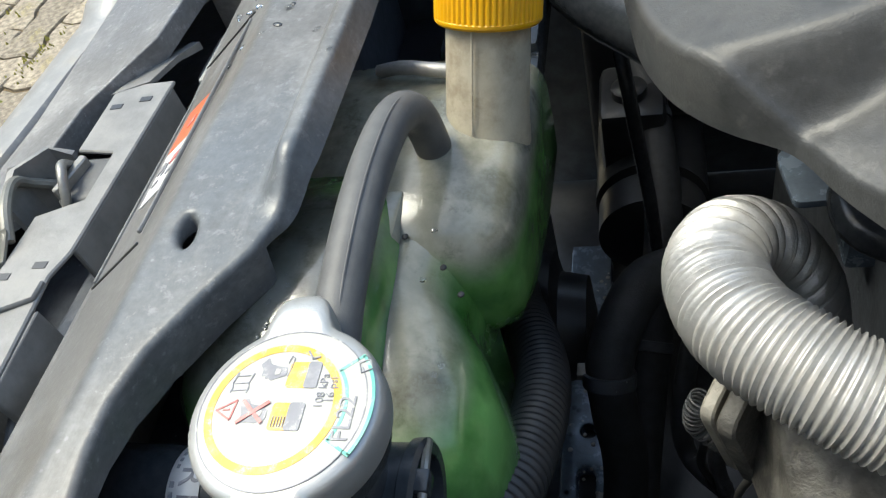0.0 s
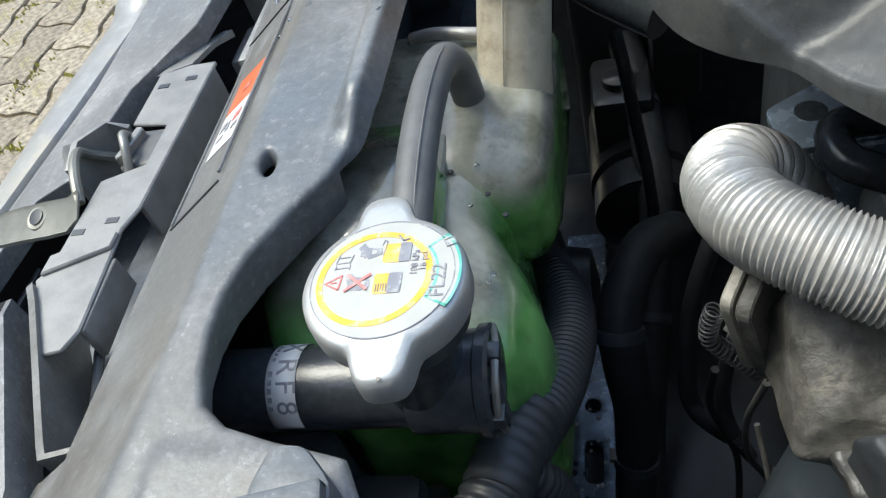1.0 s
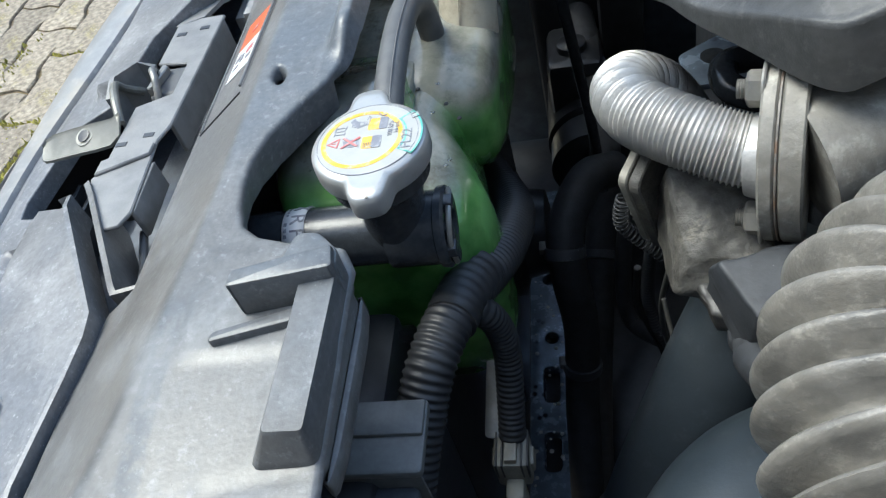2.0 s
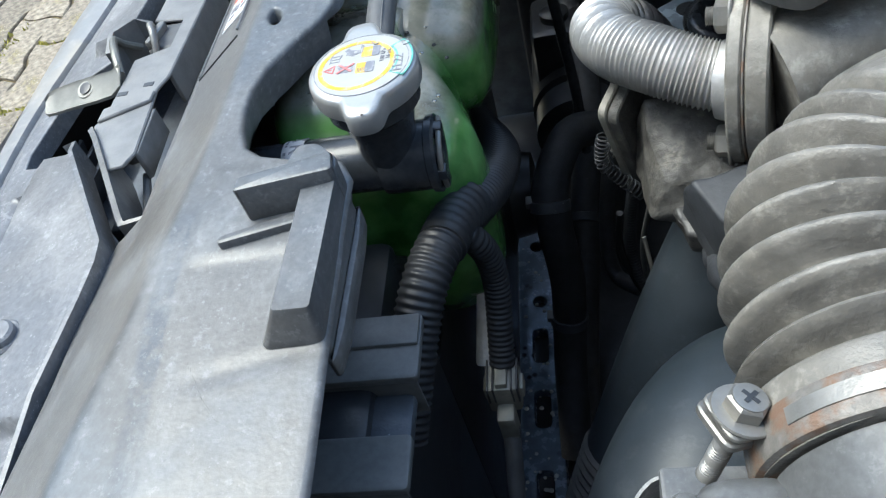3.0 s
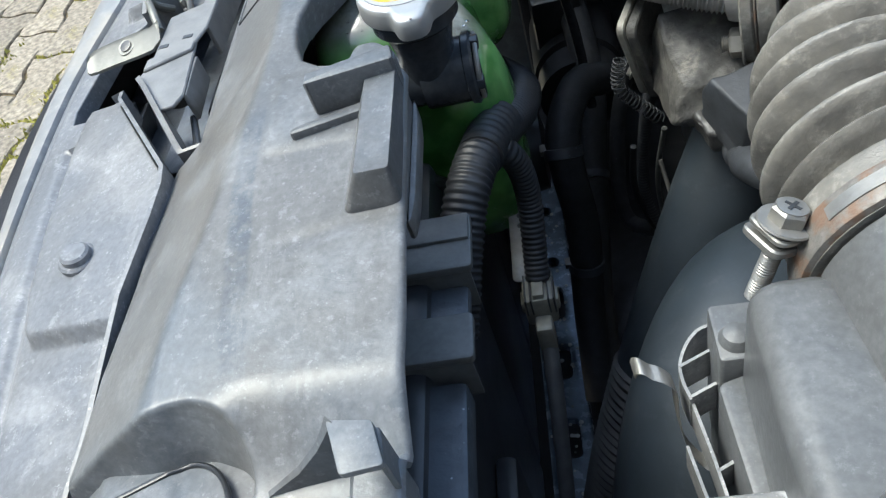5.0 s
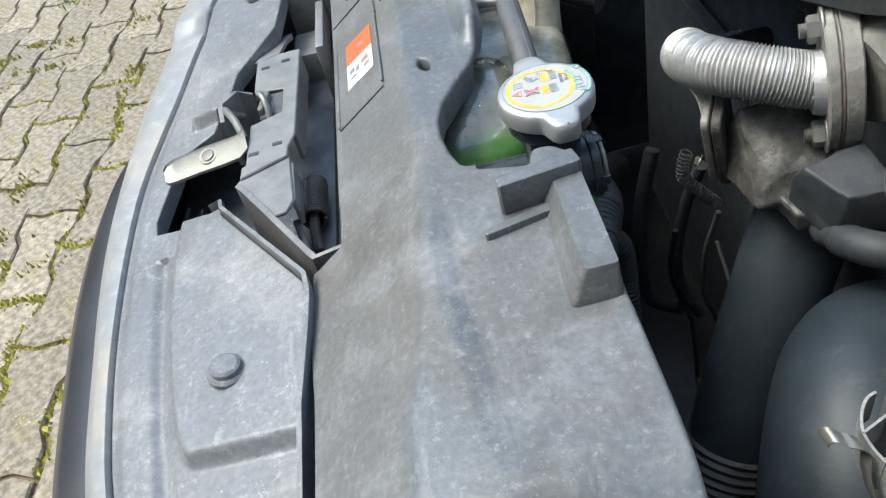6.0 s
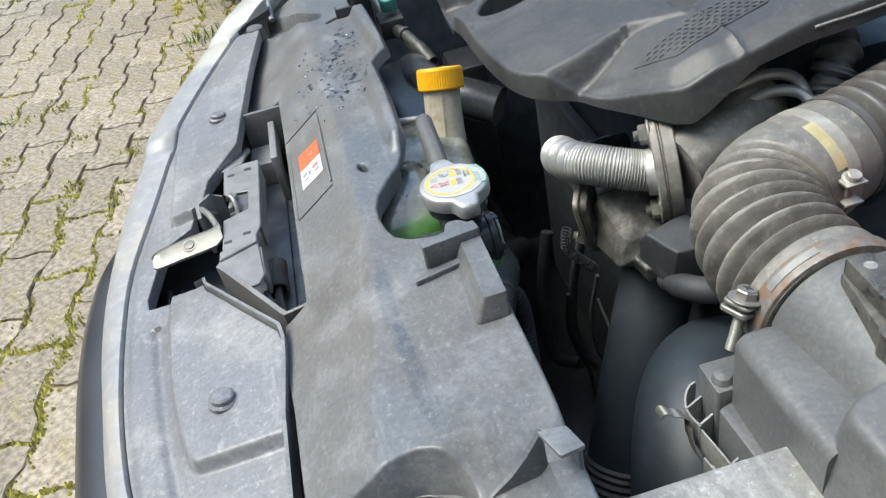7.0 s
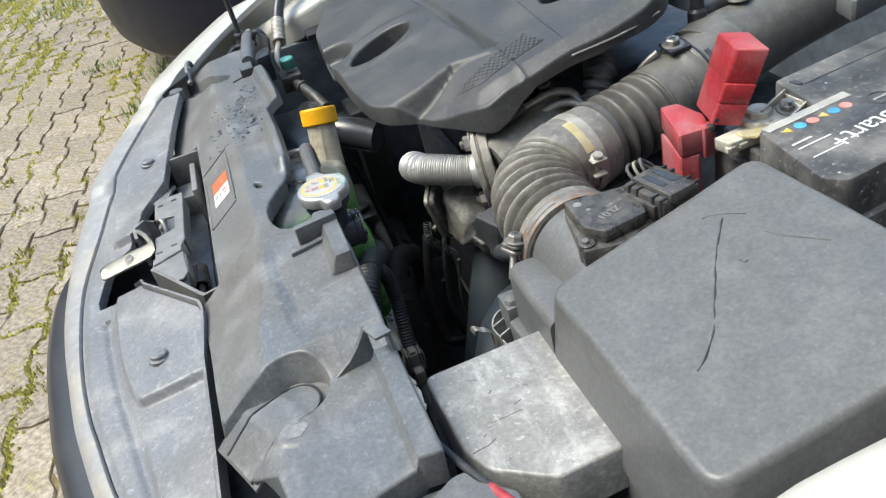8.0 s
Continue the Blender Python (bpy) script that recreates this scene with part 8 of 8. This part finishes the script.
# far corner: stay rod, bracket, end piece with a rubber stop
stay = thing("bonnet_stay", (-0.1255, 0.86, 0.72), "black bonnet stay clipped at the far corner", "rod")
part("rod", tube([(-0.1255, 0.860, 0.728), (-0.1258, 0.861, 0.80), (-0.1275, 0.865, 0.95), (-0.131, 0.875, 1.15)], 0.0050, 12, 0.03), M["satin"], stay)
part("collar", lathe((-0.1255, 0.860, 0.722), (0, 0, 1), [(0.0150, 0), (0.0155, 0.004), (0.0125, 0.008), (0.0110, 0.020), (0.0120, 0.022), (0.0110, 0.0245), (0.0060, 0.0255)], 8), M["black"], stay)
part("clip", joined(block(-0.150, 0.836, 0.716, -0.112, 0.850, 0.730, 0.003), block(-0.112, 0.846, 0.716, -0.100, 0.882, 0.742, 0.003), moved(block(-0.018, -0.004, -0.004, 0.018, 0.004, 0.008, 0.002), pose(-0.150, 0.828, 0.722, 0, 0, 62))), M["black"], stay)
part("clip_tab", block(-0.1120, 0.862, 0.735, -0.1030, 0.874, 0.746, 0.002), M["dirtwhite"], stay, "pale metal tab")
corner = thing("corner_bracket", (-0.11, 0.76, 0.70), "dark plastic corner bracket with a rounded channel", "bracket")
part("channel", tube([(-0.1285, 0.700, 0.7345), (-0.1240, 0.745, 0.7375), (-0.1165, 0.800, 0.7400), (-0.1120, 0.835, 0.7400)], lambda q: 0.0128 - 0.0012 * blend(0.03, 0.0, q), 24, 0.006), M["panel"], corner, "", 60)
part("saddle", joined(prism(rounded([(-0.1160, 0.684), (-0.0900, 0.690), (-0.0830, 0.735), (-0.0950, 0.742), (-0.1100, 0.722)], 0.004, 3), 0.690, 0.7400, 0.003), moved(block(-0.002, -0.030, -0.020, 0.002, 0.026, 0.022, 0.0012), pose(-0.0900, 0.760, 0.735, 0, 12, 12)), tube([(-0.106, 0.800, 0.742), (-0.097, 0.792, 0.758), (-0.086, 0.786, 0.752), (-0.081, 0.780, 0.736)], 0.0055, 10, 0.004)), M["black"], corner, "folded black support")
notch_z = panel_height(-0.136, 0.60)
part("notch_box", joined(block(-0.1470, 0.604, notch_z - 0.004, -0.1445, 0.624, notch_z + 0.012, 0.0008), block(-0.1470, 0.604, notch_z - 0.004, -0.1235, 0.6065, notch_z + 0.0125, 0.0008), block(-0.1450, 0.6065, notch_z - 0.006, -0.1235, 0.624, notch_z + 0.008, 0.0008)), M["dull"], panel)
part("notch_tongue", prism(rounded([(-0.1640, 0.5945), (-0.1480, 0.6060), (-0.1470, 0.6110), (-0.1510, 0.6105), (-0.1650, 0.5985)], 0.0015, 2), notch_z - 0.002, notch_z + 0.0016, 0.0005), M["dull"], panel)
side = thing("side_panel", (-0.27, 0.73, 0.66), "grey plastic end piece with a rubber stop", "panel")
part("end_sheet", prism(rounded([(-0.300, 0.700), (-0.276, 0.702), (-0.254, 0.722), (-0.258, 0.744), (-0.285, 0.748), (-0.308, 0.732)], 0.005, 3), 0.690, 0.706, 0.002), M["plate"], side)
part("rubber_stop", lathe((-0.268, 0.716, 0.703), (0.04, -0.06, 1), [(0.0135, 0), (0.0130, 0.017), (0.0118, 0.0195), (0.0100, 0.0202), (0.002, 0.0204)], 28), M["rubber"], side, "round rubber stop")
gasket_line = rounded([(-0.3060, 0.7330), (-0.2760, 0.7430), (-0.2400, 0.7300), (-0.2345, 0.7800), (-0.2385, 0.7950), (-0.2500, 0.7920), (-0.2790, 0.7680)], 0.004, 3)
V_ = [(x, y, 0.7100 + (x + 0.308) * 0.42 - low) for low in (0.0, 0.008) for x, y in gasket_line]
n_ = len(gasket_line)
part("corner_gasket", (V_, [tuple(range(n_))] + [(i, n_ + i, n_ + (i + 1) % n_, (i + 1) % n_) for i in range(n_)]), M["black"], side, "black rubber corner gasket")
part("gasket_tongue", tube([(-0.2400, 0.728, 0.722), (-0.2385, 0.755, 0.7385), (-0.2350, 0.778, 0.7445), (-0.2310, 0.790, 0.7410), (-0.2300, 0.796, 0.733)], 0.0042, 12, 0.003), M["plate"], side)

# ---- driveway ----
single("ground", joined(([(-60, -60, -0.009), (60, -60, -0.009), (60, 60, -0.009), (-60, 60, -0.009)], [(0, 1, 2, 3)])), M["soil"], "brown soil under the driveway", "ground", kind="structure", smooth=0)
paving = thing("pavement", (-1.2, 2.0, -0.015), "interlocking grey concrete pavers with mossy joints", "pavement", kind="structure")
W, H = 0.137, 0.300
TURN_P = radians(-3.3)


def paver_mesh(name, mat, wob):
    a, g = 0.011, 0.0045
    side_ = [(W / 2 + a - g, -H / 2 + g), (W / 2 + a - g, -H * 0.30), (W / 2 - a - g, -H * 0.17), (W / 2 - a - g, H * 0.17), (W / 2 + a - g, H * 0.30), (W / 2 + a - g, H / 2 - g)]
    side_ += [(W * 0.22, H / 2 - g + 0.009), (-W * 0.22, H / 2 - g - 0.009)]
    out = [(x, y - 0.16 * x) for x, y in side_ + [(-x, -y) for x, y in side_]]
    V, F = [], []
    for s, z in ((1.0, -0.02), (1.0, -0.004), (0.955, 0.0)):
        V += [(x * s, y * s, z + (wob * 0.004 * (x + y) if z > -0.01 else 0)) for x, y in out]
    n = len(out)
    for k in range(2):
        F += [(k * n + i, k * n + (i + 1) % n, (k + 1) * n + (i + 1) % n, (k + 1) * n + i) for i in range(n)]
    F.append(tuple(2 * n + i for i in range(n)))
    return mesh_of(name, (V, F), mat, 30)


kinds = [paver_mesh("paver", M["paver"], w) for w in (-3, 0, 3)]
rng = random.Random(5)
cells = []
for i in range(-34, 34):
    for j in range(-8, 36):
        u, v = i * W, (j + 0.5 * (i % 2)) * H
        x = u * math.cos(TURN_P) - v * math.sin(TURN_P) - 1.02
        y = u * math.sin(TURN_P) + v * math.cos(TURN_P) + 1.24
        cells.append((x, y, rng.uniform(-0.003, 0.003), rng.uniform(-0.02, 0.02), rng.randrange(3)))
near = sorted(cells, key=lambda c: (c[0] + 0.85) ** 2 * 2.2 + (c[1] - 1.6) ** 2 * 0.55)[:300]
chosen = set(c[:2] for c in near)
for x, y, z, a, k in near:
    ob = new("paver", kinds[k])
    ob.parent = paving
    ob.matrix_parent_inverse = Matrix.Translation(-paving.location)
    ob.matrix_basis = Matrix.Translation((x, y, z)) @ Matrix.Rotation(TURN_P + a, 4, 'Z')
V_, F_ = [], []
for x, y, z, a, k in cells:
    if (x, y) in chosen:
        continue
    m_ = Matrix.Translation((x, y, z)) @ Matrix.Rotation(TURN_P + a, 4, 'Z')
    o = len(V_)
    me = kinds[k]
    V_ += [tuple(m_ @ v.co) for v in me.vertices]
    F_ += [tuple(o + i for i in p.vertices) for p in me.polygons]
rest = part("far_pavers", (V_, F_), M["paver_far"], paving, "", 30)
rest["kind"] = "stuff"

# plain unseen walls, added to keep low skylight off the car
for nm, b_ in (("wall_north", (-14.3, 14.0, -0.02, 14.3, 14.3, 8.0)), ("wall_south", (-14.3, -3.3, -0.02, 14.3, -3.0, 5.5)), ("wall_east", (14.0, -2.99, -0.02, 14.3, 13.99, 8.0)), ("wall_west", (-14.3, -2.99, -0.02, -14.0, 13.99, 8.0))):
    single(nm, block(*b_, 0), M["plaster"], "unseen plain grey wall added to block low skylight", "wall", kind="structure", smooth=0)

# moss cushions in the joints and grass at the edges
V_, F_ = [], []
for x, y, z, a, k in cells:
    if not (-4.5 < x < -0.2 and 0.2 < y < 8.5):
        continue
    far_ = blend(1.5, 6.0, y)
    wet = noise.noise((x * 1.9, y * 1.9, 3.1)) + 0.7 * noise.noise((x * 5.2, y * 5.2, 1.7)) + 0.30 * far_ + 0.40 * blend(-1.5, -1.15, x) * blend(2.6, 1.4, y)
    count = int(700 * max(0.0, wet - 0.30))
    for q in range(count):
        s = rng.randrange(3)
        t = rng.uniform(-0.5, 0.5)
        if s == 0:
            lx = t * (W + 0.02)
            ly = H / 2 + 0.009 * math.sin(2 * math.pi * t) - 0.16 * lx
        else:
            e = (0.011 if abs(t) > 0.30 else -0.011) if abs(abs(t) - 0.235) > 0.065 else 0.011 * (abs(t) - 0.235) / 0.065
            lx = W / 2 + e
            ly = t * H - 0.16 * lx
        lx += rng.gauss(0, 0.0045 + 0.008 * far_ + 0.010 * max(0.0, wet - 0.25))
        ly += rng.gauss(0, 0.0045 + 0.008 * far_ + 0.010 * max(0.0, wet - 0.25))
        px = x + lx * math.cos(TURN_P) - ly * math.sin(TURN_P)
        py = y + lx * math.sin(TURN_P) + ly * math.cos(TURN_P)
        r = rng.uniform(0.004, 0.013) * (1 + 0.7 * far_)
        hgt = rng.uniform(0.001, 0.009) * (1 + far_)
        o = len(V_)
        sp = rng.uniform(0, 6.28)
        V_ += [(px + r * math.cos(sp + b) * rng.uniform(0.6, 1.3), py + r * math.sin(sp + b) * rng.uniform(0.6, 1.3), -0.010) for b in (0, 1.26, 2.5, 3.77, 5.0)] + [(px, py, hgt - 0.001)]
        F_ += [(o + b, o + (b + 1) % 5, o + 5) for b in range(5)]
for _ in range(900):
    cx, cy = rng.uniform(-4.2, -0.55), 1.0 + 7.5 * rng.random() ** 0.8
    if noise.noise((cx * 0.9, cy * 0.9, 7.7)) + 0.30 * blend(2.0, 6.0, cy) < -0.02:
        continue
    sx, sy, turn = rng.uniform(0.015, 0.06), rng.uniform(0.008, 0.022), rng.choice((-0.2, 1.5, 1.45, -0.1))
    for q in range(rng.randrange(14, 60)):
        a_, b_ = rng.gauss(0, sx), rng.gauss(0, sy)
        px, py = cx + a_ * math.cos(turn) - b_ * math.sin(turn), cy + a_ * math.sin(turn) + b_ * math.cos(turn)
        r, hgt, sp, o = rng.uniform(0.003, 0.009), rng.uniform(0.004, 0.014), rng.uniform(0, 6.28), len(V_)
        V_ += [(px + r * math.cos(sp + b) * rng.uniform(0.5, 1.4), py + r * math.sin(sp + b) * rng.uniform(0.5, 1.4), -0.008) for b in (0, 1.26, 2.5, 3.77, 5.0)] + [(px, py, hgt)]
        F_ += [(o + b, o + (b + 1) % 5, o + 5) for b in range(5)]
single("moss", (V_, F_), M["moss"], "yellow-green moss cushions in the paver joints", "moss", kind="stuff", smooth=60)
V_, F_ = [], []


def tuft(cx, cy, n, spread, tall):
    for _ in range(n):
        x, y = cx + rng.gauss(0, spread), cy + rng.gauss(0, spread)
        a, h, w = rng.uniform(0, 6.28), tall * rng.uniform(0.4, 1.1), rng.uniform(0.0015, 0.0035)
        bend = rng.uniform(0.2, 0.9) * h
        dx, dy = math.cos(a), math.sin(a)
        o = len(V_)
        V_.extend([(x - dy * w, y + dx * w, -0.012), (x + dy * w, y - dx * w, -0.012), (x + dx * bend * 0.4 + dy * w * 0.7, y + dy * bend * 0.4 - dx * w * 0.7, h * 0.6), (x + dx * bend * 0.4 - dy * w * 0.7, y + dy * bend * 0.4 + dx * w * 0.7, h * 0.6), (x + dx * bend, y + dy * bend, h)])
        F_.extend([(o, o + 1, o + 2, o + 3), (o + 3, o + 2, o + 4)])


for cx, cy, n, s, t in ((-0.66, 3.0, 70, 0.05, 0.05), (-1.3, 6.0, 260, 0.20, 0.06), (-0.9, 3.9, 60, 0.06, 0.05), (-1.45, 2.6, 24, 0.03, 0.03), (-0.55, 3.5, 120, 0.10, 0.06)):
    tuft(cx, cy, n, s, t)
for _ in range(220):
    cx, cy = rng.uniform(-4.5, -0.4), 6.9 + rng.random() * 2.5
    tuft(cx, cy, 26, 0.06, 0.09)
single("grass", (V_, F_), M["grass"], "green grass tufts at the edge of the driveway", "grass", kind="stuff", smooth=0)

# a dark blue car parked beside this one
parked = thing("parked_car", (0.3, 4.2, 0.0), "dark blue parked car with rounded bumper beside the driveway", "car")
rows = []
for s_, z in ((0.86, 0.20), (0.95, 0.215), (0.985, 0.26), (1.0, 0.36), (1.0, 0.52), (0.985, 0.66), (0.95, 0.78), (0.86, 0.86), (0.70, 0.90)):
    rows.append([(0.3 + 1.05 * s_ * math.copysign(abs(math.cos(q)) ** 0.92, math.cos(q)), 4.2 + 1.95 * s_ * math.copysign(abs(math.sin(q)) ** 0.92, math.sin(q)), z) for q in (2 * math.pi * i / 64 for i in range(64))])
part("bodywork", ring_loft(rows), M["navy"], parked, "", 60)
for x in (-0.35, 0.95):
    for y in (3.3, 5.2):
        part("tyre", lathe((x - 0.1, y, 0.30), (1, 0, 0), [(0.18, 0), (0.29, 0.01), (0.30, 0.04), (0.30, 0.16), (0.29, 0.19), (0.18, 0.20)], 28), M["tyre"], parked)
